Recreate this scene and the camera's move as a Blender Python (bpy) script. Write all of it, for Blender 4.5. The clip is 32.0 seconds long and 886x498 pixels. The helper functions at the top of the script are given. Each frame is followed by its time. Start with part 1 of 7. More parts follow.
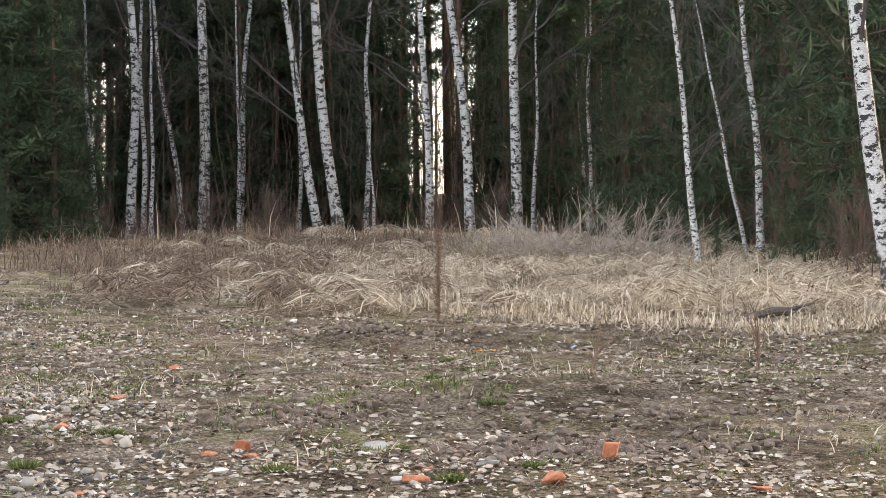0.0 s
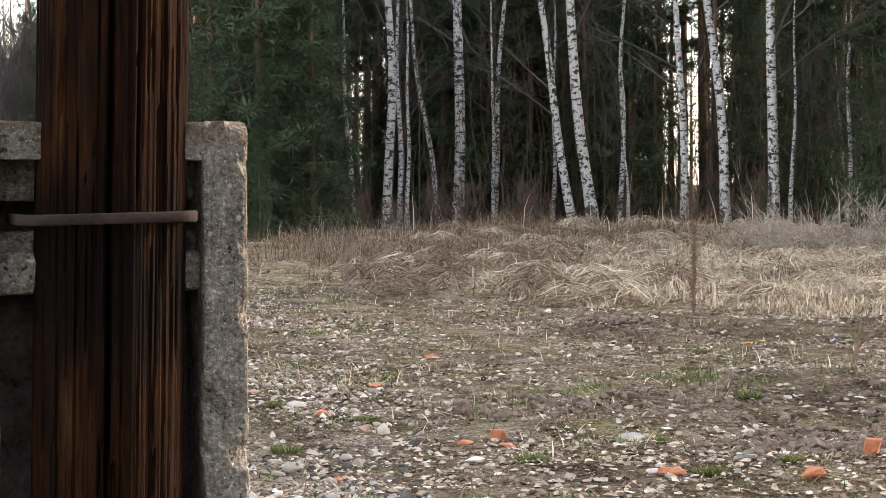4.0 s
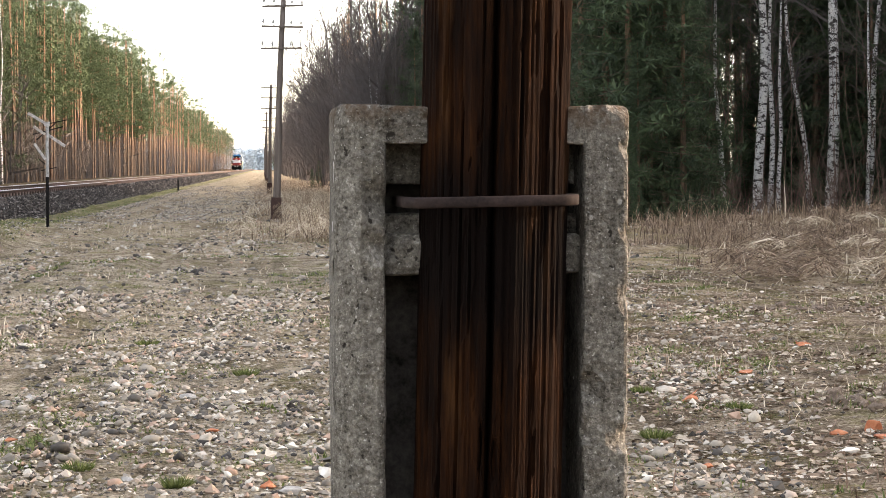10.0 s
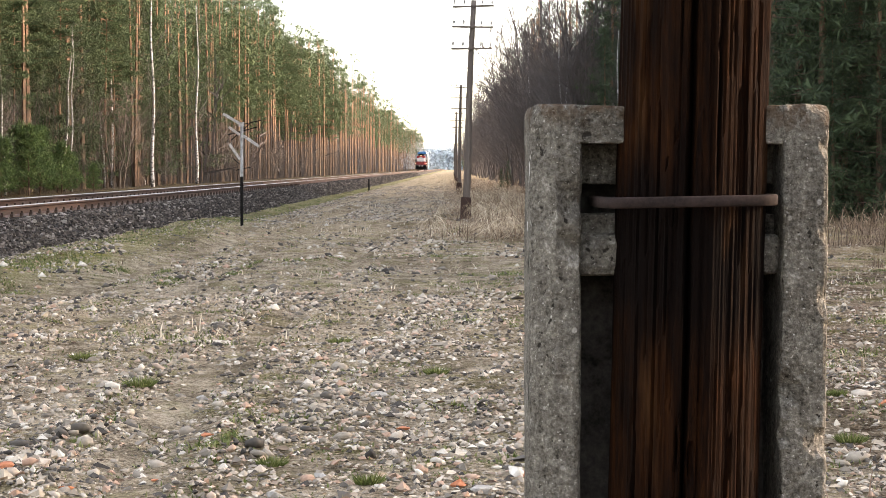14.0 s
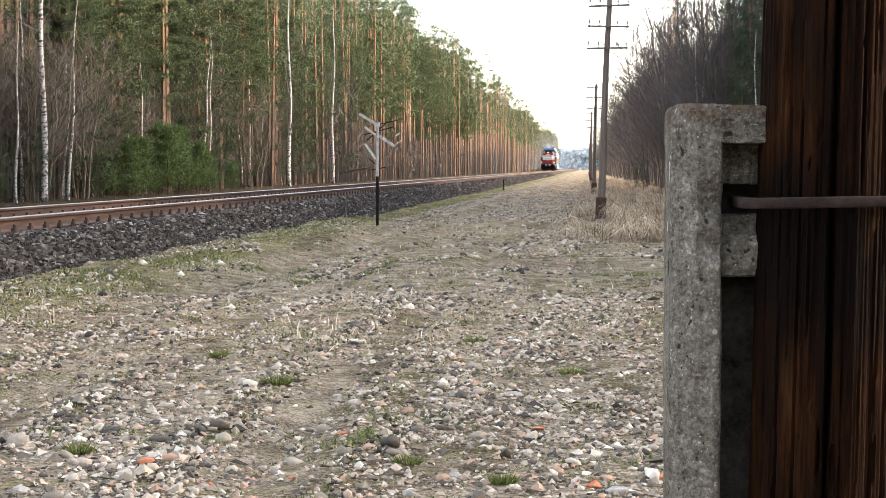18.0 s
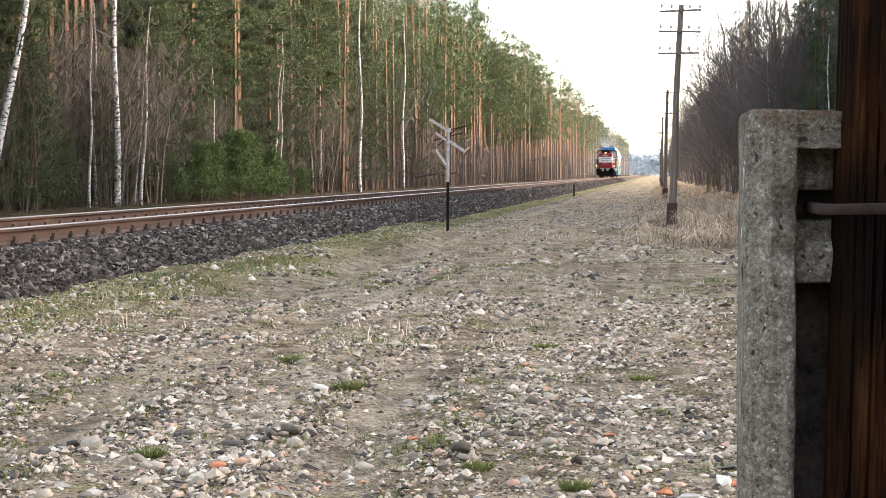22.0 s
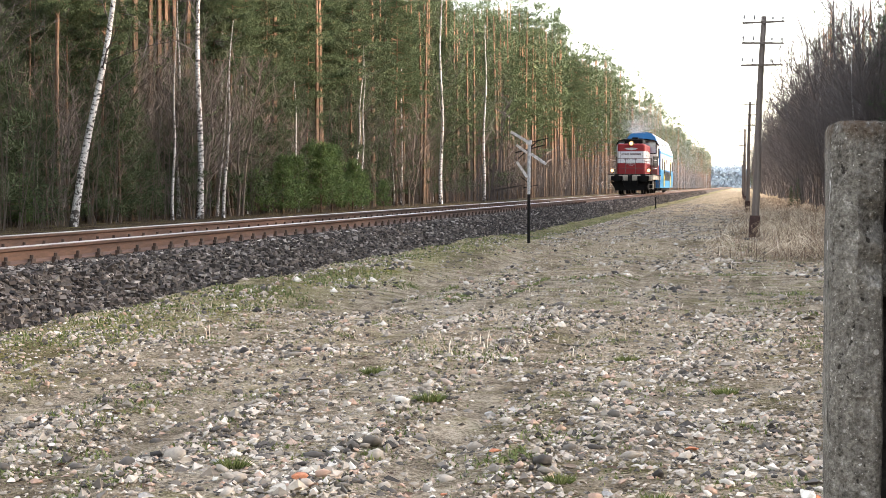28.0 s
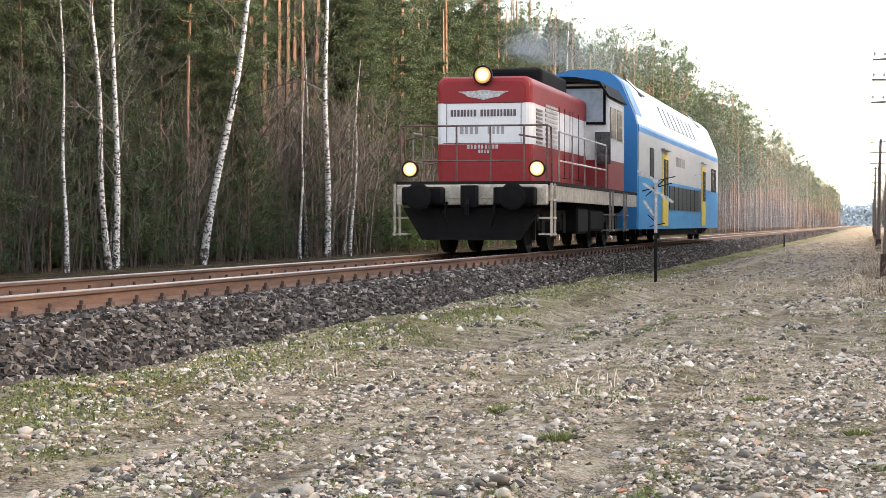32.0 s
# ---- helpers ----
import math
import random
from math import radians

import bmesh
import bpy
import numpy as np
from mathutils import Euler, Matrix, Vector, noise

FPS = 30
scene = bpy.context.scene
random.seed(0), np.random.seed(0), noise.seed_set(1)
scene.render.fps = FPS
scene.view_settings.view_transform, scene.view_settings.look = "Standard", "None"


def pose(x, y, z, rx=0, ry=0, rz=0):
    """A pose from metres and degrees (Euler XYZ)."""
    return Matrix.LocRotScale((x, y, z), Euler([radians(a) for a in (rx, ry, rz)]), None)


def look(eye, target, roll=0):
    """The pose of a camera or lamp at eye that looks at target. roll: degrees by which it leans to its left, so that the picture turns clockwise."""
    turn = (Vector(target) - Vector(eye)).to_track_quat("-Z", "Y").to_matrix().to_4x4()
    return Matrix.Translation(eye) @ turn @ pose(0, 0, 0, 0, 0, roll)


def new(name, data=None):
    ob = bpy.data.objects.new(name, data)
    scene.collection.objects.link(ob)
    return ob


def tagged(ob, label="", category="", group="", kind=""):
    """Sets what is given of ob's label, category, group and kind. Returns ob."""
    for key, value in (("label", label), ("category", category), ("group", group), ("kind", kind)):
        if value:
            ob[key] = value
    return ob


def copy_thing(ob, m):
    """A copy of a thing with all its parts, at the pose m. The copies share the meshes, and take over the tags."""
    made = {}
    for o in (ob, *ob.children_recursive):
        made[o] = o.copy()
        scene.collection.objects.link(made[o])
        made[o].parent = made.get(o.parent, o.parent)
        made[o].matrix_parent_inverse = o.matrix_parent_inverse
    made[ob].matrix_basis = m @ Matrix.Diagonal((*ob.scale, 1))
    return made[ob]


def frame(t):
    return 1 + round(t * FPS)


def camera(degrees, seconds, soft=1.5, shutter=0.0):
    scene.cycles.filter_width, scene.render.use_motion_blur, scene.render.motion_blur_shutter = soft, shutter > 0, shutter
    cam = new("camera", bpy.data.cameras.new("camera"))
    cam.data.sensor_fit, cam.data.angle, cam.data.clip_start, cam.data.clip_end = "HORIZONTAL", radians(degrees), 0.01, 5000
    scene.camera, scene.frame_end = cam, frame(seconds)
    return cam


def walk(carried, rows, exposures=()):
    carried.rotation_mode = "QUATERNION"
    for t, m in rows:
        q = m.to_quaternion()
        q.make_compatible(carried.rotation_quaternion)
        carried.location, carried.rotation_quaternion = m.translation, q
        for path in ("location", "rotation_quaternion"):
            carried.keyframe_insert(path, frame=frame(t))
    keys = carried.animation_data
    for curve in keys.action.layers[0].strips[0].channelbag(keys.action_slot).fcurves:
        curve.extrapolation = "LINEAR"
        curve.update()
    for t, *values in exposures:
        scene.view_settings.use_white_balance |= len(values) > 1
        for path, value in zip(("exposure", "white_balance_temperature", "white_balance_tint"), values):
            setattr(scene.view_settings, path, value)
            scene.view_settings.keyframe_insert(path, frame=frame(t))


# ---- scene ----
cam = camera(26.72, 32.0, soft=0.8)
# seconds, turn to the left of the track's direction, tilt, lean, in degrees; the eye sits ahead of the tripod's axis
PAN = (
    (0, -24.539, -1.724, -0.086), (0.5, -23.869, -1.726, -0.090), (1, -22.884, -1.727, -0.101), (1.5, -21.961, -1.723, -0.127),
    (2, -20.985, -1.742, -0.145), (2.5, -20.034, -1.762, -0.158), (3, -18.888, -1.835, -0.160), (3.5, -17.806, -1.910, -0.143),
    (5.5, -13.738, -2.222, -0.125), (6, -12.751, -2.264, -0.106), (6.5, -11.664, -2.331, -0.089), (7, -10.533, -2.385, -0.057),
    (7.5, -9.687, -2.408, -0.030), (8, -8.866, -2.446, -0.010), (8.5, -8.072, -2.451, -0.008), (9, -7.184, -2.449, 0.007),
    (9.5, -6.344, -2.454, 0.008), (10, -5.501, -2.476, 0.003), (10.5, -4.744, -2.488, 0.002), (11, -3.971, -2.490, -0.015),
    (11.5, -3.273, -2.492, -0.019), (12, -2.522, -2.486, -0.015), (12.5, -1.896, -2.483, -0.009), (13, -1.150, -2.488, -0.002),
    (13.5, -0.461, -2.482, 0.003), (14, 0.297, -2.482, 0.011), (14.5, 1.012, -2.483, 0.006), (15, 1.743, -2.483, 0.022),
    (15.5, 2.258, -2.480, 0.023), (17.5, 3.904, -2.483, 0.034), (18, 4.425, -2.486, 0.044), (18.5, 4.836, -2.479, 0.050),
    (19, 5.120, -2.480, 0.060), (19.5, 5.387, -2.463, 0.067), (20, 5.671, -2.450, 0.060), (20.5, 5.936, -2.444, 0.060),
    (21, 6.186, -2.401, 0.069), (21.5, 6.375, -2.361, 0.067), (22, 6.581, -2.320, 0.076), (22.5, 6.780, -2.294, 0.071),
    (23, 7.016, -2.277, 0.072), (23.5, 7.213, -2.269, 0.092), (24, 7.378, -2.254, 0.075), (24.5, 7.536, -2.214, 0.084),
    (25, 7.721, -2.150, 0.086), (25.5, 7.876, -2.093, 0.084), (27.5, 8.788, -1.962, 0.084), (28, 9.062, -1.942, 0.066),
    (28.5, 9.311, -1.921, 0.072), (29, 9.561, -1.838, 0.045), (29.5, 9.818, -1.727, 0.038), (30, 10.219, -1.515, 0.049),
    (30.5, 10.720, -1.337, 0.045), (31, 11.340, -1.164, 0.033), (31.5, 11.951, -0.957, 0.030), (32, 12.926, -0.766, 0.046),
)
EYE_HEIGHT, EYE_AHEAD = 1.15, 0.0863


def pan_rows():
    rows = []
    for t, turn, tilt, lean in PAN:
        a = radians(turn)
        rows.append((t, pose(-EYE_AHEAD * math.sin(a), EYE_AHEAD * math.cos(a), EYE_HEIGHT) @ pose(0, 0, 0, 0, 0, turn)
                     @ pose(0, 0, 0, 90 + tilt) @ pose(0, 0, 0, 0, 0, lean)))
    return rows


walk(cam, pan_rows(), exposures=((0, 2.93, 7350, 15), (4, 2.91, 7450, 15), (13, 2.86, 7700, 15), (18, 2.90, 7350, 14), (28, 2.93, 7300, 14), (32, 2.97, 7300, 14)))

# ---- light: low hazy sun behind the woods on the field's side ----
SUN_TO = Vector((0.94, 0.18, 0.27)).normalized()
world = bpy.data.worlds.new("world")
scene.world = world
world.use_nodes = True
wn = world.node_tree.nodes
sky = wn.new("ShaderNodeTexSky")
sky.sky_type, sky.sun_disc = "NISHITA", False
sky.sun_elevation = math.asin(SUN_TO.z)
sky.sun_rotation = math.atan2(SUN_TO.x, SUN_TO.y)
sky.air_density, sky.dust_density, sky.ozone_density = 1.0, 0.9, 2.5
wn["Background"].inputs["Strength"].default_value = 0.15
veil = wn.new("ShaderNodeHueSaturation")  # thin high cloud takes the colour out of the sky
veil.inputs["Saturation"].default_value = 0.5
world.node_tree.links.new(sky.outputs[0], veil.inputs["Color"])
world.node_tree.links.new(veil.outputs[0], wn["Background"].inputs["Color"])
sun = new("sun", bpy.data.lights.new("sun", "SUN"))
sun.data.energy, sun.data.angle, sun.data.color = 1.7, radians(14.0), (1.0, 0.80, 0.62)
sun.matrix_world = look(SUN_TO * 50, (0, 0, 0))


# ---- materials ----
class Nodes:
    """A small builder round one node tree."""

    def __init__(self, name):
        self.m = bpy.data.materials.new(name)
        self.m.use_nodes = True
        self.t = self.m.node_tree
        self.bsdf = self.t.nodes["Principled BSDF"]

    def add(self, kind, **values):
        n = self.t.nodes.new("ShaderNode" + kind)
        for key, value in values.items():
            n.inputs[key].default_value = value
        return n

    def link(self, a, b):
        self.t.links.new(a, b)

    def noise(self, where, scale, detail=4.0, rough=0.6, stretch=None):
        if stretch:
            mp = self.add("Mapping")
            mp.inputs["Scale"].default_value = stretch
            self.link(where, mp.inputs["Vector"])
            where = mp.outputs[0]
        n = self.add("TexNoise", Scale=scale, Detail=detail, Roughness=rough)
        self.link(where, n.inputs["Vector"])
        return n.outputs[0]

    def ramp(self, value, stops):
        r = self.t.nodes.new("ShaderNodeValToRGB")
        els = r.color_ramp.elements
        while len(els) < len(stops):
            els.new(0.5)
        for e, (at, c) in zip(els, stops):
            e.position, e.color = at, (*c, 1) if len(c) == 3 else c
        self.link(value, r.inputs[0])
        return r.outputs[0]

    def mix(self, fac, a, b, mode="MIX"):
        n = self.t.nodes.new("ShaderNodeMix")
        n.data_type, n.blend_type = "RGBA", mode
        for sock, v in ((n.inputs[0], fac), (n.inputs[6], a), (n.inputs[7], b)):
            if isinstance(v, (int, float)):
                sock.default_value = v
            elif isinstance(v, tuple):
                sock.default_value = (*v, 1)
            else:
                self.link(v, sock)
        return n.outputs[2]

    def math(self, op, a, b=0.0):
        n = self.t.nodes.new("ShaderNodeMath")
        n.operation = op
        for sock, v in zip(n.inputs, (a, b)):
            if isinstance(v, (int, float)):
                sock.default_value = v
            else:
                self.link(v, sock)
        return n.outputs[0]

    def xyz(self, where):
        n = self.add("SeparateXYZ")
        self.link(where, n.inputs[0])
        return n.outputs

    def bump(self, height, strength, distance):
        n = self.add("Bump", Strength=strength, Distance=distance)
        self.link(height, n.inputs["Height"])
        self.link(n.outputs[0], self.bsdf.inputs["Normal"])

    def finish(self, color, rough=0.8, metal=0.0, spec=None):
        for key, v in (("Base Color", color), ("Roughness", rough), ("Metallic", metal)):
            sock = self.bsdf.inputs[key]
            if isinstance(v, tuple):
                sock.default_value = (*v, 1)
            elif isinstance(v, (int, float)):
                sock.default_value = v
            else:
                self.link(v, sock)
        if spec is not None:
            self.bsdf.inputs["Specular IOR Level"].default_value = spec
        return self.m


def where_of(n, moving=False):
    if moving:
        return n.add("TexCoord").outputs["Object"]
    return n.add("NewGeometry").outputs["Position"]


def plain(name, c1, c2, scale=8.0, rough=0.7, metal=0.0, bump=0.0, stretch=None, spec=None, island=0.0, local=True, fine=6.0):
    """A worn surface: two colours at two scales of noise."""
    n = Nodes(name)
    w = where_of(n, local)
    big = n.noise(w, scale, 5, 0.65, stretch)
    small = n.noise(w, scale * fine, 3, 0.7, stretch)
    f = n.math("ADD", n.math("MULTIPLY", big, 0.6), n.math("MULTIPLY", small, 0.4))
    col = n.ramp(f, ((0.36, c1), (0.64, c2)))
    if island:
        r = n.add("NewGeometry").outputs["Random Per Island"]
        v = n.math("ADD", n.math("MULTIPLY", r, 2 * island), 1 - island)
        hs = n.add("HueSaturation")
        n.link(v, hs.inputs["Value"])
        n.link(col, hs.inputs["Color"])
        col = hs.outputs[0]
    if bump:
        n.bump(f, 1.0, bump)
    return n.finish(col, rough, metal, spec)


def per_island(name, stops, rough=0.85, grain=60.0, spec=0.3, trans=0.0):
    """Many small pieces in one mesh, each of a colour of its own."""
    n = Nodes(name)
    r = n.add("NewGeometry").outputs["Random Per Island"]
    col = n.ramp(r, stops)
    g = n.noise(where_of(n), grain, 3, 0.7)
    col = n.mix(0.55, col, n.ramp(g, ((0.3, (0.45, 0.45, 0.45)), (0.7, (1, 1, 1)))), "MULTIPLY")
    m = n.finish(col, rough, 0, spec)
    if trans:
        tr = n.add("BsdfTranslucent")
        n.link(col, tr.inputs["Color"])
        mx = n.add("MixShader")
        mx.inputs[0].default_value = trans
        n.link(n.bsdf.outputs[0], mx.inputs[1])
        n.link(tr.outputs[0], mx.inputs[2])
        n.link(mx.outputs[0], n.t.nodes["Material Output"].inputs["Surface"])
    return m


def ground_material():
    n = Nodes("gravelly_sand_and_litter")
    w = where_of(n)
    x, y, z = n.xyz(w)
    patch = n.noise(w, 0.55, 5, 0.6)
    mid = n.noise(w, 4.0, 5, 0.7)
    fine = n.noise(w, 45.0, 4, 0.75)
    grit = n.noise(w, 160.0, 2, 0.7)
    f = n.math("ADD", n.math("MULTIPLY", mid, 0.4), n.math("MULTIPLY", fine, 0.6))
    sand = n.ramp(f, ((0.38, (0.06, 0.046, 0.031)), (0.48, (0.29, 0.238, 0.172)), (0.58, (0.60, 0.515, 0.40))))
    litter = n.ramp(f, ((0.38, (0.055, 0.036, 0.023)), (0.48, (0.215, 0.162, 0.115)), (0.57, (0.46, 0.375, 0.285)), (0.64, (0.68, 0.60, 0.49))))
    soil = n.ramp(f, ((0.38, (0.04, 0.03, 0.022)), (0.5, (0.14, 0.106, 0.078)), (0.62, (0.40, 0.32, 0.245))))
    moss = n.ramp(fine, ((0.32, (0.07, 0.075, 0.022)), (0.5, (0.21, 0.20, 0.06)), (0.68, (0.42, 0.38, 0.17))))
    straw = n.ramp(f, ((0.36, (0.17, 0.12, 0.075)), (0.5, (0.44, 0.34, 0.23)), (0.64, (0.70, 0.58, 0.43))))
    duff = n.ramp(f, ((0.34, (0.025, 0.02, 0.014)), (0.66, (0.11, 0.08, 0.052))))
    wob = n.math("MULTIPLY", n.math("SUBTRACT", patch, 0.5), 5.0)

    def zone(value, a0, a1):
        return n.ramp(n.math("DIVIDE", n.math("SUBTRACT", n.math("ADD", value, wob), a0), a1 - a0), ((0, (0, 0, 0)), (1, (1, 1, 1))))
    col = n.mix(zone(x, 0.2, 2.2), sand, litter)
    far_field = n.math("ADD", n.math("MULTIPLY", x, 0.6), n.math("MULTIPLY", y, 0.8))
    col = n.mix(n.math("MULTIPLY", zone(far_field, 15.5, 19.0), zone(x, 2.0, 4.0)), col, straw)
    col = n.mix(n.math("MULTIPLY", n.math("MULTIPLY", zone(y, 20.0, 38.0), zone(x, -5.0, -3.0)), 0.6), col, straw)
    col = n.mix(n.ramp(n.noise(w, 0.9, 4, 0.7), ((0.53, (0, 0, 0)), (0.62, (0.65, 0.65, 0.65)))), col, n.mix(zone(x, 0.0, 2.5), sand, soil))
    stride = n.noise(w, 0.75, 4, 0.65)
    col = n.mix(n.math("MULTIPLY", n.ramp(stride, ((0.40, (0.75, 0.75, 0.75)), (0.47, (0, 0, 0)))), zone(x, 1.0, 3.0)), col, soil)
    col = n.mix(n.math("MULTIPLY", n.ramp(stride, ((0.56, (0, 0, 0)), (0.66, (0.6, 0.6, 0.6)))), zone(x, 1.0, 3.0)), col, moss)
    woods = n.math("ADD", n.math("MULTIPLY", x, 0.42), n.math("MULTIPLY", y, 0.907))
    col = n.mix(n.math("MULTIPLY", zone(woods, 42.5, 44.5), zone(x, 3.0, 5.5)), col, duff)
    col = n.mix(zone(n.math("MULTIPLY", x, -1.0), 9.0, 11.0), col, duff)
    green = n.ramp(n.noise(w, 1.7, 5, 0.75), ((0.51, (0, 0, 0)), (0.64, (0.7, 0.7, 0.7))))
    verge = n.ramp(n.math("ABSOLUTE", n.math("ADD", n.math("ADD", x, 4.75), n.math("MULTIPLY", wob, 0.2))), ((0.25, (1, 1, 1)), (0.95, (0, 0, 0))))
    green = n.mix(1.0, green, n.mix(0.75, (0, 0, 0), verge), "ADD")
    col = n.mix(n.math("MULTIPLY", green, 0.75), col, moss)
    streak = n.noise(w, 1.5, 5, 0.7, (1.0, 0.13, 1.0))
    col = n.mix(1.0, col, n.ramp(streak, ((0.36, (0.50, 0.48, 0.45)), (0.5, (0.88, 0.87, 0.85)), (0.62, (1, 1, 1)))), "MULTIPLY")
    dug = n.math("ADD", n.math("ABSOLUTE", n.math("SUBTRACT", n.math("MULTIPLY", x, 0.6), 3.35)), n.math("MULTIPLY", n.math("ABSOLUTE", n.math("SUBTRACT", y, 13.4)), 0.9))
    col = n.mix(n.ramp(n.math("ADD", dug, n.math("MULTIPLY", n.math("SUBTRACT", mid, 0.5), 2.5)), ((0.15, (0.6, 0.6, 0.6)), (0.5, (0, 0, 0)))), col, soil)
    n.bump(n.math("ADD", n.math("ADD", fine, n.math("MULTIPLY", mid, 1.2)), n.math("MULTIPLY", grit, 0.6)), 1.0, 0.05)
    return n.finish(col, 0.95, 0, 0.04)


def bark_pine():
    n = Nodes("pine_bark")
    w = where_of(n, True)
    x, y, z = n.xyz(w)
    g = n.noise(w, 5.0, 5, 0.75, (2.5, 2.5, 0.5))
    up = n.math("ADD", n.math("MULTIPLY", z, 0.055), n.math("MULTIPLY", n.noise(w, 0.7), 0.3))
    low = n.ramp(g, ((0.35, (0.035, 0.024, 0.018)), (0.65, (0.17, 0.115, 0.08))))
    high = n.ramp(g, ((0.35, (0.13, 0.072, 0.044)), (0.65, (0.27, 0.165, 0.11))))
    col = n.mix(n.ramp(up, ((0.35, (0, 0, 0)), (0.72, (1, 1, 1)))), low, high)
    n.bump(g, 1.0, 0.03)
    return n.finish(col, 0.9, 0, 0.2)


def bark_birch():
    n = Nodes("birch_bark")
    w = where_of(n, True)
    x, y, z = n.xyz(w)
    bands = n.noise(w, 4.0, 5, 0.75, (1.5, 1.5, 2.6))
    blots = n.noise(w, 2.2, 5, 0.75, (1.4, 1.4, 1.0))
    fine = n.noise(w, 30.0, 3, 0.7, (1, 1, 3))
    col = n.ramp(fine, ((0.3, (0.27, 0.26, 0.25)), (0.7, (0.66, 0.645, 0.62))))
    col = n.mix(n.ramp(bands, ((0.515, (0, 0, 0)), (0.545, (1, 1, 1)))), col, (0.03, 0.026, 0.024))
    foot = n.math("ADD", blots, n.math("MULTIPLY", n.math("MAXIMUM", n.math("SUBTRACT", 1.2, z), -1.0), 0.10))
    col = n.mix(n.ramp(foot, ((0.55, (0, 0, 0)), (0.60, (1, 1, 1)))), col, (0.045, 0.038, 0.033))
    n.bump(bands, 0.6, 0.015)
    return n.finish(col, 0.75, 0, 0.3)


def old_wood():
    n = Nodes("old_creosoted_wood")
    w = where_of(n, True)
    x, y, z = n.xyz(w)
    grain = n.noise(w, 20.0, 6, 0.75, (3.0, 3.0, 0.32))
    fibre = n.noise(w, 110.0, 3, 0.75, (2.0, 2.0, 0.12))
    blot = n.noise(w, 6.0, 5, 0.75, (1.4, 1.4, 0.6))
    plank = n.noise(w, 9.0, 3, 0.6, (3.0, 3.0, 0.10))
    f = n.math("ADD", n.math("MULTIPLY", grain, 0.55), n.math("ADD", n.math("MULTIPLY", fibre, 0.25), n.math("MULTIPLY", plank, 0.20)))
    col = n.ramp(f, ((0.33, (0.0012, 0.0007, 0.0005)), (0.45, (0.0045, 0.0016, 0.0007)), (0.55, (0.014, 0.0047, 0.0014)), (0.66, (0.031, 0.0110, 0.0032)), (0.78, (0.080, 0.032, 0.010))))
    col = n.mix(n.ramp(blot, ((0.46, (0, 0, 0)), (0.68, (0.8, 0.8, 0.8)))), col, (0.004, 0.002, 0.0012))
    # tar that ran down below the strap
    tar = n.math("ADD", n.math("ABSOLUTE", n.math("SUBTRACT", z, 1.035)), n.math("MULTIPLY", n.math("SUBTRACT", n.noise(w, 16.0, 4, 0.7, (2.0, 2.0, 0.25)), 0.5), 0.22))
    col = n.mix(n.ramp(tar, ((0.05, (0.92, 0.92, 0.92)), (0.15, (0, 0, 0)))), col, (0.0022, 0.0012, 0.0010))
    worn = n.noise(w, 9.0, 4, 0.7, (1.5, 1.5, 0.25))
    col = n.mix(n.ramp(worn, ((0.56, (0, 0, 0)), (0.74, (0.3, 0.3, 0.3)))), col, (0.10, 0.043, 0.015))
    n.bump(f, 1.0, 0.006)
    return n.finish(col, 0.85, 0, 0.05)


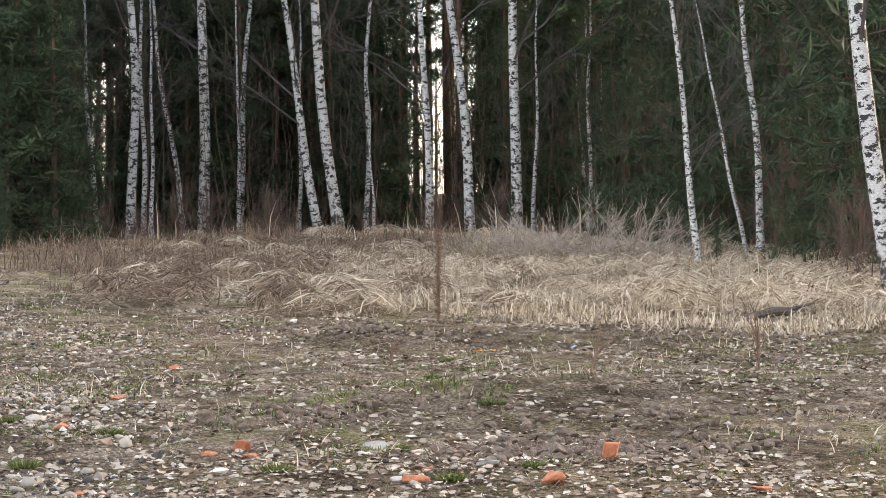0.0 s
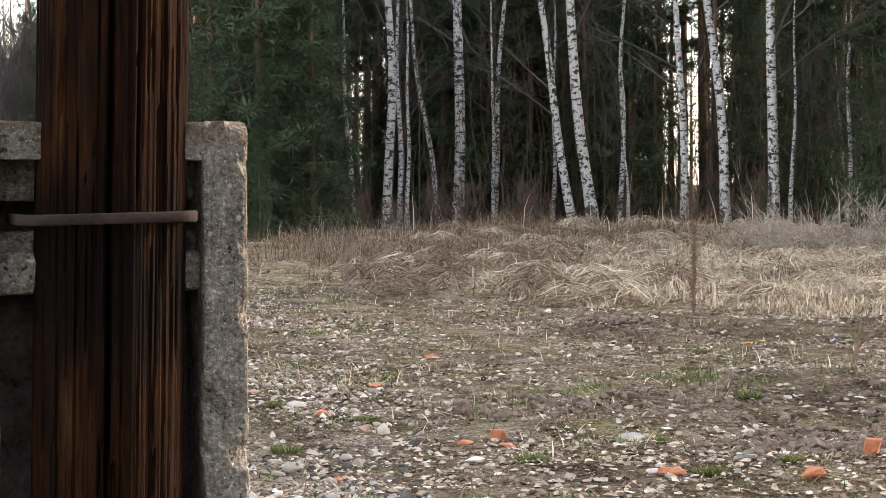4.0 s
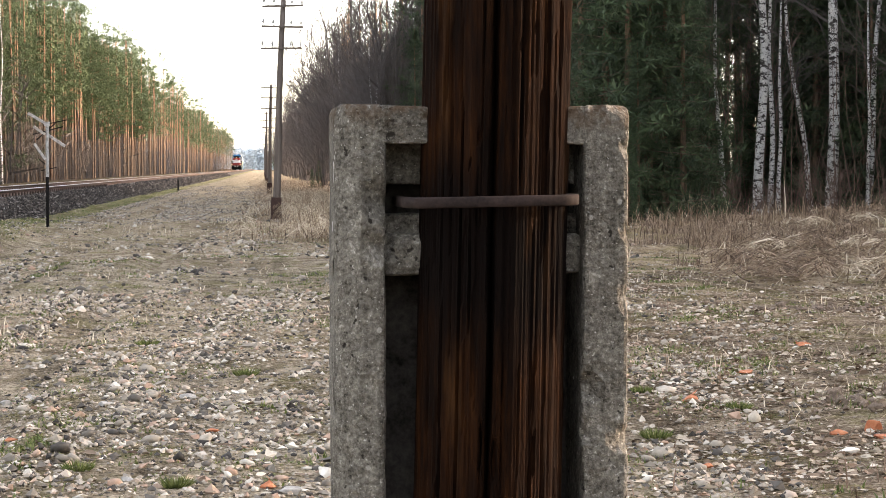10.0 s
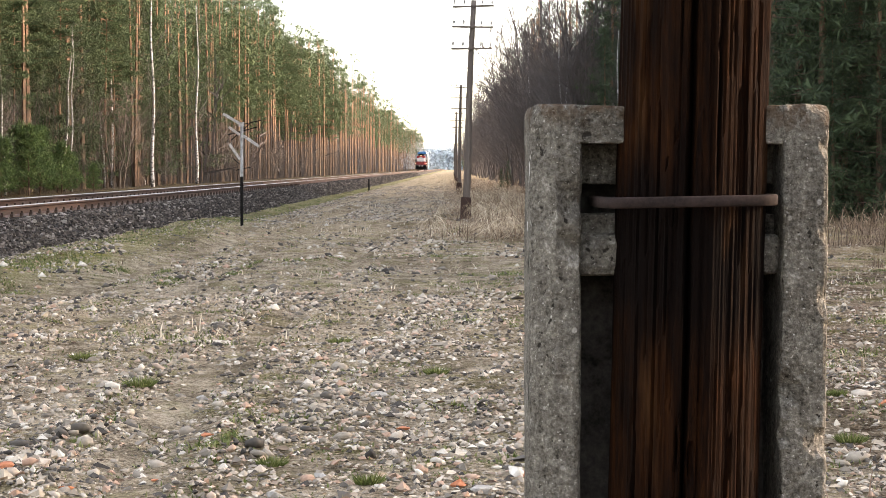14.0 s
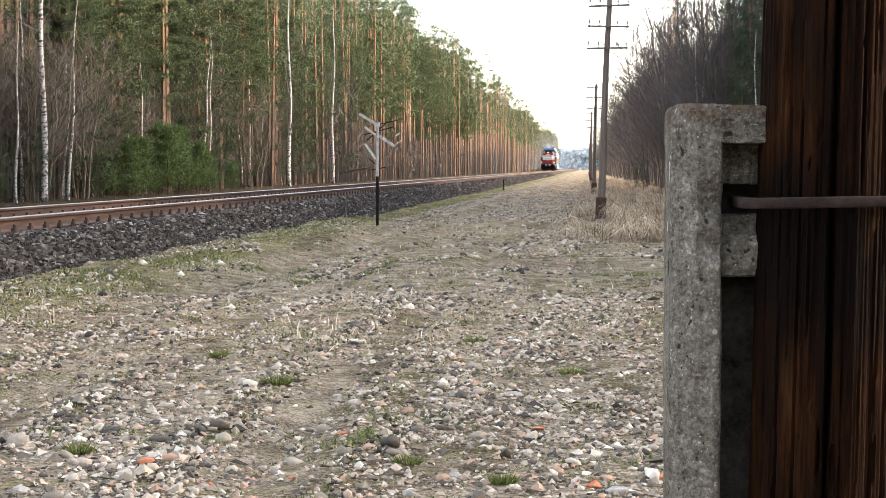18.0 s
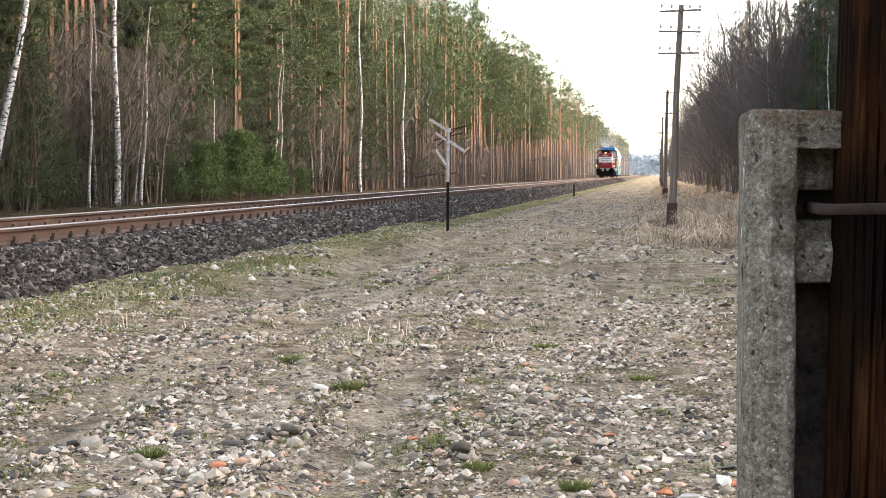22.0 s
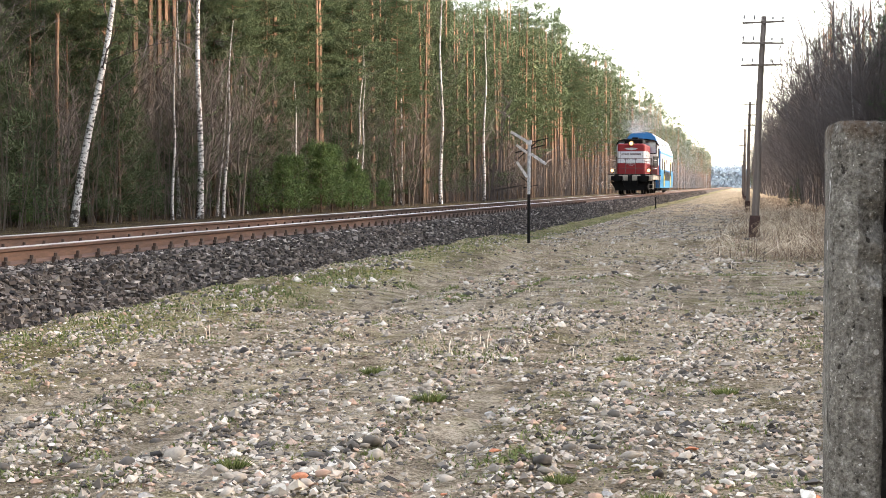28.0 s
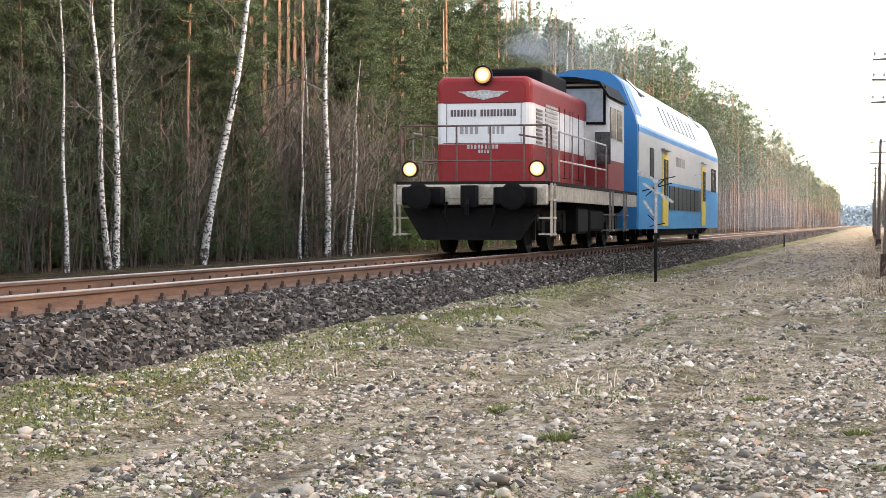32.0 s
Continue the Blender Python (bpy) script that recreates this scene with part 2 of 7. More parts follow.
def rough_concrete():
    n = Nodes("weathered_concrete")
    w = where_of(n, True)
    big = n.noise(w, 7.0, 5, 0.7)
    fine = n.noise(w, 150.0, 4, 0.8)
    mid = n.noise(w, 42.0, 4, 0.75)
    streak = n.noise(w, 22.0, 4, 0.7, (2.5, 2.5, 0.15))
    f = n.math("ADD", n.math("MULTIPLY", big, 0.25), n.math("ADD", n.math("MULTIPLY", fine, 0.42), n.math("ADD", n.math("MULTIPLY", mid, 0.23), n.math("MULTIPLY", streak, 0.10))))
    col = n.ramp(f, ((0.39, (0.024, 0.021, 0.017)), (0.47, (0.10, 0.091, 0.077)), (0.54, (0.18, 0.166, 0.143)), (0.63, (0.40, 0.375, 0.335))))
    pits = n.noise(w, 85.0, 3, 0.5)
    col = n.mix(n.ramp(pits, ((0.30, (0.95, 0.95, 0.95)), (0.36, (0, 0, 0)))), col, (0.018, 0.015, 0.012))
    stones = n.add("TexVoronoi", Scale=75.0)
    n.link(w, stones.inputs["Vector"])
    chip = n.math("MULTIPLY", n.ramp(stones.outputs["Distance"], ((0.22, (1, 1, 1)), (0.34, (0, 0, 0)))), n.ramp(n.xyz(stones.outputs["Color"])[0], ((0.80, (0, 0, 0)), (0.86, (0.5, 0.5, 0.5)))))
    tone = n.ramp(n.xyz(stones.outputs["Color"])[1], ((0, (0.06, 0.055, 0.05)), (0.5, (0.24, 0.21, 0.18)), (1, (0.55, 0.53, 0.49))))
    col = n.mix(chip, col, tone)
    grit = n.noise(w, 230.0, 2, 0.5)
    col = n.mix(n.ramp(grit, ((0.66, (0, 0, 0)), (0.73, (0.6, 0.6, 0.6)))), col, (0.55, 0.53, 0.49))
    drip = n.noise(w, 17.0, 3, 0.6)
    col = n.mix(n.ramp(drip, ((0.70, (0, 0, 0)), (0.72, (0.85, 0.85, 0.85)))), col, (0.62, 0.62, 0.62))
    x, y, z = n.xyz(w)
    lichen = n.math("MULTIPLY", n.ramp(n.math("ADD", n.math("SUBTRACT", z, 1.222), n.math("MULTIPLY", big, 0.06)), ((0.0, (0, 0, 0)), (0.04, (1, 1, 1)))), n.ramp(n.noise(w, 40.0), ((0.42, (0, 0, 0)), (0.55, (0.92, 0.92, 0.92)))))
    col = n.mix(lichen, col, (0.075, 0.045, 0.025))
    n.bump(n.math("ADD", f, n.math("MULTIPLY", pits, 0.8)), 1.0, 0.012)
    return n.finish(col, 0.95, 0, 0.15)


def striped_paint(name, stops, rough=0.4, dirt=0.35):
    """Vehicle paint laid on in level bands (height over the rail, colour), with grime."""
    n = Nodes(name)
    w = where_of(n, True)
    x, y, z = n.xyz(w)
    col = stops[0][1]
    for at, c in stops[1:]:
        step = n.math("GREATER_THAN", z, at)
        col = n.mix(step, col, c)
    grime = n.noise(w, 1.6, 6, 0.75, (1, 0.5, 2.0))
    fine = n.noise(w, 14.0, 4, 0.7, (1, 1, 0.35))
    f = n.math("ADD", n.math("MULTIPLY", grime, 0.6), n.math("MULTIPLY", fine, 0.4))
    col = n.mix(n.math("MULTIPLY", n.ramp(f, ((0.40, (0, 0, 0)), (0.68, (1, 1, 1)))), dirt), col, (0.12, 0.095, 0.08))
    n.bump(fine, 0.15, 0.01)
    return n.finish(col, n.math("ADD", n.math("MULTIPLY", f, 0.4), rough - 0.15), 0, 0.3)


def lamp_glass():
    """A lit lens: white-hot in the middle, amber towards its rim."""
    n = Nodes("lit_headlamp")
    w = where_of(n, True)
    x, y, z = n.xyz(w)
    r = n.math("SQRT", n.math("ADD", n.math("MULTIPLY", x, x), n.math("MULTIPLY", z, z)))
    col = n.ramp(n.math("MULTIPLY", r, 7.5), ((0.34, (1.0, 0.90, 0.72)), (0.62, (0.55, 0.30, 0.11)), (0.98, (0.10, 0.045, 0.015))))
    n.link(col, n.bsdf.inputs["Emission Color"])
    n.bsdf.inputs["Emission Strength"].default_value = 0.7
    return n.finish((0.3, 0.2, 0.1), 0.2)


M_GROUND = ground_material()
M_PINE, M_BIRCH, M_WOOD, M_CONCRETE = bark_pine(), bark_birch(), old_wood(), rough_concrete()
M_NEEDLE = per_island("pine_needles", ((0, (0.042, 0.066, 0.031)), (0.6, (0.074, 0.106, 0.048)), (1, (0.108, 0.142, 0.066))), 0.7, 1.6, 0.2, 0.12)
M_DARKNEEDLE = per_island("spruce_needles", ((0, (0.030, 0.048, 0.027)), (0.6, (0.052, 0.082, 0.040)), (1, (0.080, 0.114, 0.052))), 0.6, 3.0, 0.25, 0.15)
M_TWIG = plain("bare_twigs", (0.044, 0.037, 0.035), (0.112, 0.096, 0.091), 3.0, 0.9)
M_REDTWIG = plain("reddish_bare_twigs", (0.055, 0.035, 0.028), (0.15, 0.095, 0.075), 3.0, 0.9)
M_BROWNTWIG = plain("grey_brown_bare_twigs", (0.065, 0.052, 0.042), (0.175, 0.143, 0.118), 3.0, 0.9)
M_PALETWIG = plain("bleached_twigs", (0.20, 0.165, 0.135), (0.50, 0.42, 0.35), 6.0, 0.9)
M_STRAW = per_island("dry_grass", ((0, (0.20, 0.145, 0.095)), (0.35, (0.46, 0.365, 0.26)), (0.7, (0.72, 0.60, 0.45)), (1, (0.88, 0.78, 0.62))), 0.8, 20.0, 0.2, 0.3)
M_BROWNGRASS = per_island("brown_weeds", ((0, (0.09, 0.062, 0.045)), (0.6, (0.26, 0.185, 0.13)), (1, (0.48, 0.37, 0.27))), 0.85, 20.0, 0.2, 0.25)
M_GREEN = per_island("green_weeds", ((0, (0.06, 0.088, 0.022)), (0.6, (0.150, 0.180, 0.055)), (1, (0.30, 0.30, 0.13))), 0.7, 20.0, 0.3, 0.3)
M_PEBBLE = per_island("pebbles", ((0, (0.035, 0.031, 0.028)), (0.24, (0.11, 0.096, 0.080)), (0.42, (0.28, 0.242, 0.195)), (0.72, (0.44, 0.385, 0.31)), (0.77, (0.40, 0.255, 0.18)), (0.90, (0.48, 0.43, 0.36)), (1, (0.66, 0.61, 0.53))), 0.75, 40.0)
M_BALLAST = per_island("ballast_stone", ((0, (0.014, 0.0125, 0.012)), (0.55, (0.058, 0.047, 0.040)), (0.88, (0.155, 0.132, 0.115)), (1, (0.34, 0.31, 0.28))), 0.85, 30.0)
M_LEAF = per_island("fallen_leaves", ((0, (0.06, 0.035, 0.022)), (0.30, (0.20, 0.135, 0.09)), (0.6, (0.42, 0.335, 0.25)), (0.88, (0.52, 0.45, 0.36)), (1, (0.68, 0.62, 0.53))), 0.8, 30.0, 0.3)
M_BRICK = plain("broken_brick", (0.30, 0.085, 0.035), (0.50, 0.20, 0.10), 14.0, 0.9, 0, 0.006)
M_STONE = plain("grey_stone", (0.20, 0.19, 0.175), (0.40, 0.38, 0.35), 12.0, 0.85, 0, 0.004)
M_PALE = plain("pale_rubble", (0.50, 0.46, 0.40), (0.74, 0.70, 0.64), 12.0, 0.85, 0, 0.004)
M_RUST = plain("rusty_rail_side", (0.05, 0.024, 0.014), (0.135, 0.072, 0.045), 9.0, 0.8, 0.2, 0.002, (1, 0.1, 1), local=False)
M_RAILTOP = plain("worn_rail_head", (0.20, 0.17, 0.15), (0.40, 0.36, 0.33), 5.0, 0.42, 0.8, 0, (1, 0.05, 1), local=False)
M_CLIP = plain("dark_rusty_fastener", (0.022, 0.016, 0.013), (0.085, 0.05, 0.034), 30.0, 0.8, 0.2)
M_SLEEPER = plain("weathered_sleeper", (0.05, 0.042, 0.036), (0.16, 0.135, 0.115), 6.0, 0.9, 0, 0.004, spec=0.1)
M_IRON = plain("rusty_iron", (0.009, 0.006, 0.0055), (0.032, 0.021, 0.019), 40.0, 0.85, 0.0, 0.001, spec=0.15)
M_POLE = plain("grey_pole_wood", (0.06, 0.047, 0.040), (0.15, 0.122, 0.105), 5.0, 0.9, 0, 0.004, (3, 3, 0.15))
M_POLEFOOT = plain("tarred_pole_foot", (0.018, 0.009, 0.007), (0.06, 0.028, 0.022), 6.0, 0.9)
M_WHITE = plain("weathered_white_paint", (0.14, 0.135, 0.13), (0.44, 0.44, 0.44), 18.0, 0.6)
M_DARK = plain("dark_painted_steel", (0.004, 0.004, 0.0042), (0.014, 0.0125, 0.012), 8.0, 0.8, 0.0, spec=0.1)
M_BLACK = plain("sooty_black", (0.0018, 0.0018, 0.002), (0.006, 0.0055, 0.0055), 4.0, 0.8, spec=0.1)
M_GREYSTEEL = plain("grey_painted_steel", (0.20, 0.195, 0.185), (0.42, 0.40, 0.38), 5.0, 0.55)
M_YELLOW = plain("yellow_paint", (0.55, 0.38, 0.03), (0.72, 0.52, 0.06), 4.0, 0.4)
M_GLASS = plain("dark_window_glass", (0.012, 0.014, 0.016), (0.03, 0.034, 0.038), 2.0, 0.06, 0, spec=0.8)
M_ROOFGLASS = plain("smoked_roof_glass", (0.02, 0.024, 0.03), (0.05, 0.056, 0.065), 2.0, 0.3, 0, spec=0.15)
M_CREAM = plain("dirty_cream_paint", (0.16, 0.135, 0.105), (0.42, 0.375, 0.31), 5.0, 0.6)
M_INSULATOR = plain("grey_porcelain", (0.18, 0.17, 0.16), (0.34, 0.33, 0.32), 20.0, 0.4)
# concrete taken darker, the shade deep in the stub's hollow in its colour
M_HOLLOWSHADE = plain("shade_darkened_concrete", (0.014, 0.012, 0.011), (0.085, 0.078, 0.072), 14.0, 0.95, 0, 0.004, spec=0.05)
# the sky's pale reflection is put into this glass's base colour
M_CABGLASS = plain("glass_tinted_as_reflection", (0.16, 0.20, 0.24), (0.26, 0.31, 0.36), 2.0, 0.05, 0, spec=0.9)
RED, WHITE_P, BLUE = (0.185, 0.0022, 0.005), (0.52, 0.51, 0.51), (0.005, 0.165, 0.37)
M_LOCO = striped_paint("red_white_red_paint", ((0, RED), (2.07, WHITE_P), (2.85, RED)), 0.5, 0.16)
M_COACH = striped_paint("blue_grey_coach_paint", ((0, (0.022, 0.23, 0.47)), (1.78, (0.42, 0.42, 0.41)), (2.92, (0.018, 0.18, 0.44)), (3.12, (0.68, 0.69, 0.70))), 0.4, 0.12)
M_COACHEND = striped_paint("blue_coach_end", ((0, (0.005, 0.135, 0.34)), (9, BLUE)), 0.45, 0.2)
M_LAMP = lamp_glass()


# ---- mesh helpers ----
class Soup:
    """Gathers many pieces into one mesh."""

    def __init__(self):
        self.v, self.f, self.n = [], [], 0

    def add(self, verts, faces):
        k = self.n
        self.v.extend(tuple(p) for p in verts)
        self.f.extend(tuple(i + k for i in f) for f in faces)
        self.n += len(verts)

    def box(self, x0, x1, y0, y1, z0, z1, m=None):
        vs = [Vector((x, y, z)) for z in (z0, z1) for y in (y0, y1) for x in (x0, x1)]
        if m is not None:
            vs = [m @ v for v in vs]
        self.add(vs, ((0, 2, 3, 1), (4, 5, 7, 6), (0, 1, 5, 4), (2, 6, 7, 3), (0, 4, 6, 2), (1, 3, 7, 5)))

    def tube(self, pts, radii, sides=6, caps=True):
        pts = [Vector(p) for p in pts]
        rings = []
        for i, p in enumerate(pts):
            d = (pts[min(i + 1, len(pts) - 1)] - pts[max(i - 1, 0)]).normalized()
            u = d.cross(Vector((0, 0, 1)) if abs(d.z) < 0.9 else Vector((1, 0, 0))).normalized()
            w = d.cross(u)
            rings.append([p + (u * math.cos(a) + w * math.sin(a)) * radii[i] for a in (2 * math.pi * k / sides for k in range(sides))])
        faces = []
        for i in range(len(pts) - 1):
            for k in range(sides):
                a, b = i * sides + k, i * sides + (k + 1) % sides
                faces.append((a, a + sides, b + sides, b))
        if caps:
            faces.append(tuple(range(sides)))
            faces.append(tuple(range((len(pts) - 1) * sides, len(pts) * sides))[::-1])
        self.add([v for r in rings for v in r], faces)

    def mesh(self, name, material, smooth=False):
        me = bpy.data.meshes.new(name)
        me.from_pydata(self.v, [], self.f)
        me.materials.append(material)
        if smooth:
            me.polygons.foreach_set("use_smooth", [True] * len(me.polygons))
        me.update()
        return me


def from_bm(name, bm, material, smooth=False):
    me = bpy.data.meshes.new(name)
    bmesh.ops.recalc_face_normals(bm, faces=bm.faces)
    bm.to_mesh(me)
    bm.free()
    me.materials.append(material)
    if smooth:
        me.polygons.foreach_set("use_smooth", [True] * len(me.polygons))
    return me


def part(name, me, parent, label=""):
    ob = new(name, me)
    ob.parent = parent
    if label:
        ob["label"] = label
    return ob


def thing(name, m, label, category, group="", kind="", mesh=None):
    ob = new(name, mesh)
    ob.matrix_basis = m
    return tagged(ob, label, category, group, kind)


def bevel_box(x0, x1, y0, y1, z0, z1, w=0.02, seg=2):
    bm = bmesh.new()
    bmesh.ops.create_cube(bm, size=1)
    for v in bm.verts:
        v.co = Vector(((x0 + x1) / 2 + v.co.x * (x1 - x0), (y0 + y1) / 2 + v.co.y * (y1 - y0), (z0 + z1) / 2 + v.co.z * (z1 - z0)))
    bmesh.ops.bevel(bm, geom=bm.edges[:], offset=w, segments=seg, affect="EDGES", profile=0.5)
    return bm


def lathe(profile, sides=20, axis="z"):
    """A turned body: (radius, height) pairs."""
    s = Soup()
    n = len(profile)
    vs = []
    for r, h in profile:
        for k in range(sides):
            a = 2 * math.pi * k / sides
            p = (r * math.cos(a), r * math.sin(a), h)
            vs.append({"z": p, "y": (p[0], p[2], p[1]), "x": (p[2], p[0], p[1])}[axis])
    fs = [(i * sides + k, i * sides + (k + 1) % sides, (i + 1) * sides + (k + 1) % sides, (i + 1) * sides + k) for i in range(n - 1) for k in range(sides)]
    fs += [tuple(range(sides))[::-1], tuple(range((n - 1) * sides, n * sides))]
    s.add(vs, fs)
    return s


def section(profile, y0, y1, cuts=1):
    """A body of one cross-section (x, z) drawn out along y."""
    s = Soup()
    n = len(profile)
    vs = [(x, y0 + (y1 - y0) * i / cuts, z) for i in range(cuts + 1) for x, z in profile]
    fs = [(i * n + k, i * n + (k + 1) % n, (i + 1) * n + (k + 1) % n, (i + 1) * n + k) for i in range(cuts) for k in range(n)]
    fs += [tuple(range(n))[::-1], tuple(range(cuts * n, (cuts + 1) * n))]
    s.add(vs, fs)
    return s


# ---- the lie of the land ----
def bell(x, y, cx, cy, sx, sy):
    return math.exp(-((x - cx) / sx) ** 2 - ((y - cy) / sy) ** 2)


def land(x, y):
    """Height of the ground."""
    z = 0.0
    z += 0.10 * max(0.0, min(1.0, (-3.6 - x) / 1.2)) * (1 if x > -9.5 else max(0.0, (x + 12) / 2.5))
    z -= 0.10 * bell(x, y, -3.1, 30, 0.7, 8)
    z += 0.05 * bell(x, y, -1.4, 28, 1.0, 14)
    z += 0.24 * bell(x, y, 12.5, 33.0, 4.5, 4.5) + 0.16 * bell(x, y, 17.0, 33.0, 3.5, 5.0)
    z += 0.22 * bell(x, y, 5.2, 9.3, 1.4, 0.8) * 0.5
    if -4 < x < 1 and 0 < y < 130:  # wheel ruts
        for at, deep in ((-2.75, 0.075), (-1.25, 0.055), (-3.6, 0.05)):
            d = x - at - 0.25 * noise.noise((y * 0.12, 4.4, at))
            z += deep * (0.5 * math.exp(-((abs(d) - 0.32) / 0.14) ** 2) - math.exp(-(d / 0.2) ** 2)) * (0.5 + noise.noise((y * 0.3, at, 1.0)))
    if y > 37:  # shallow ditch under the ballast, beyond the sign
        z -= 0.16 * min(1.0, (y - 37) / 6) * math.exp(-((x + 4.75) / 0.55) ** 2)
    z += 0.11 * bell(x, y, 5.6, 13.4, 0.8, 0.35)
    z += 0.16 * max(0.0, noise.noise((x * 1.1, y * 0.9, 2.2))) * min(1.0, max(0.0, (0.6 * x + 0.8 * y - 19.5) / 4)) * (1 if x > 2.5 else 0) * (1 if y < 46 else 0)
    near = max(0.0, 1 - math.hypot(x - 2, y - 15) / 60)
    if near > 0:
        z += near * (0.07 * (noise.noise((x * 0.45, y * 0.45, 3.1))) + 0.035 * noise.noise((x * 1.7, y * 1.7, 7.7)))
    return z


def lean_pose(x, y, spin=0.0, scale=1.0, lean=0.0, toward=(1.0, 0.0), sink=0.05):
    """A pose on the ground, leaning by a slope towards a level direction."""
    axis = Vector((-toward[1], toward[0], 0))
    tilt = Matrix.Rotation(math.atan(lean), 4, axis) if lean else Matrix.Identity(4)
    return Matrix.Translation((x, y, land(x, y) - sink)) @ tilt @ Matrix.Rotation(spin, 4, "Z") @ Matrix.Scale(scale, 4)


# ---- ground ----
def build_ground():
    def steps(marks):
        out = []
        for a, b, d in marks:
            k = max(1, round((b - a) / d))
            out += [a + (b - a) * i / k for i in range(k)]
        return out + [marks[-1][1]]
    xs = steps(((-900, -100, 100), (-100, -30, 10), (-30, -12, 2), (-12, 24, 0.25), (24, 60, 4), (60, 100, 10), (100, 900, 100)))
    ys = steps(((-300, -40, 40), (-40, 4, 4), (4, 46, 0.25), (46, 110, 1.0), (110, 400, 20), (400, 2400, 200)))
    vs = [(x, y, land(x, y)) for y in ys for x in xs]
    n = len(xs)
    fs = [(j * n + i, j * n + i + 1, (j + 1) * n + i + 1, (j + 1) * n + i) for j in range(len(ys) - 1) for i in range(n - 1)]
    s = Soup()
    s.add(vs, fs)
    thing("ground", Matrix(), "sandy gravel strip and leaf-littered field with patches of moss", "ground", kind="structure", mesh=s.mesh("ground", M_GROUND, True))


build_ground()

# ---- railway ----
TRACK_X, RAIL_Z = -7.2, 0.60
RAIL_Y0, RAIL_Y1 = -60.0, 1500.0


def bed_height(x):
    """Top of the ballast across the track."""
    d = abs(x - TRACK_X)
    if d < 1.35:
        return RAIL_Z - 0.19
    return RAIL_Z - 0.19 - (d - 1.35) * 0.62


def build_track():
    prof = [(d, bed_height(TRACK_X + d)) for d in (-2.15, -1.75, -1.35, -0.7, 0, 0.7, 1.35, 1.6, 1.9, 2.15)]
    prof = [(TRACK_X + d, z) for d, z in prof] + [(TRACK_X + 2.15, -0.3), (TRACK_X - 2.15, -0.3)]
    bed = section(prof, RAIL_Y0, RAIL_Y1, 60)
    thing("ballast_bed", Matrix(), "dark crushed-stone ballast under the railway track", "ballast", kind="structure", mesh=bed.mesh("ballast_bed", M_BALLASTBED))
    track = thing("railway_track", Matrix(), "single railway track with rusty rails on sleepers", "railway track", kind="structure")
    r = RAIL_Z
    for side in (-0.7525, 0.7525):
        x = TRACK_X + side
        body = [(-0.07, -0.165), (0.07, -0.165), (0.07, -0.152), (0.014, -0.125), (0.010, -0.05), (0.034, -0.036), (0.034, -0.012),
                (-0.034, -0.012), (-0.034, -0.036), (-0.010, -0.05), (-0.014, -0.125), (-0.07, -0.152)]
        rail = part("rail", section([(x + a, r + b) for a, b in body], RAIL_Y0, RAIL_Y1, 1).mesh("rail", M_RUST), track, "rusty steel rail")
        top = [(-0.034, -0.012), (0.034, -0.012), (0.034, -0.006), (0.026, 0), (-0.026, 0), (-0.034, -0.006)]
        part("rail_head", section([(x + a, r + b) for a, b in top], RAIL_Y0, RAIL_Y1, 1).mesh("rail_head", M_RAILTOP), rail, "shiny worn running surface")
    sl = from_bm("sleeper", bevel_box(-1.25, 1.25, -0.12, 0.12, -0.10, 0.0, 0.015, 1), M_SLEEPER)
    clip = Soup()
    for sx in (-1, 1):
        clip.box(sx * 0.06 - 0.05, sx * 0.06 + 0.05, -0.07, 0.07, -0.01, 0.016)
        clip.box(sx * 0.085 - 0.022, sx * 0.085 + 0.022, -0.045, 0.045, 0.016, 0.05)
        clip.tube([(sx * 0.085, 0, 0.05), (sx * 0.085, 0, 0.085)], [0.02, 0.017], 6)
    clipmesh = clip.mesh("fastener", M_CLIP)
    for k in range(-4, 140):
        y = 12.0 + 0.6 * k
        s = part("sleeper", sl, track)
        s.matrix_basis = pose(TRACK_X, y, r - 0.178)
        if k < 110:
            for side in (-0.7525, 0.7525):
                c = part("fastener", clipmesh, s)
                c.matrix_basis = pose(side, 0, 0.012)
    far = Soup()
    for k in range(140, 700):
        y = 12.0 + 0.6 * k
        far.box(TRACK_X - 1.25, TRACK_X + 1.25, y - 0.12, y + 0.12, r - 0.27, r - 0.178)
    tagged(part("far_sleepers", far.mesh("far_sleepers", M_SLEEPER), track), kind="stuff")


M_BALLASTBED = plain("ballast_bed_stone", (0.03, 0.026, 0.023), (0.13, 0.115, 0.10), 16.0, 0.95, 0, 0.03, local=False, spec=0.02)
build_track()


# ---- near telegraph post: wooden pole strapped to a concrete stub ----
def worn_block(x0, x1, y0, y1, z0, z1, amp=0.002, cut=0.03, w=0.008):
    bm = bevel_box(x0, x1, y0, y1, z0, z1, w, 2)
    for axis, a, b in ((0, x0, x1), (1, y0, y1), (2, z0, z1)):
        k = int((b - a) / cut)
        for i in range(1, k):
            no = [0, 0, 0]
            no[axis] = 1
            co = [0, 0, 0]
            co[axis] = a + (b - a) * i / k
            bmesh.ops.bisect_plane(bm, geom=bm.verts[:] + bm.edges[:] + bm.faces[:], plane_co=co, plane_no=no)
    for v in bm.verts:
        c = v.co
        e = noise.noise_vector((c.x * 30, c.y * 30, c.z * 30)) * amp + noise.noise_vector((c.x * 9, c.y * 9, c.z * 9)) * amp * 1.5
        v.co = c + e
    return bm


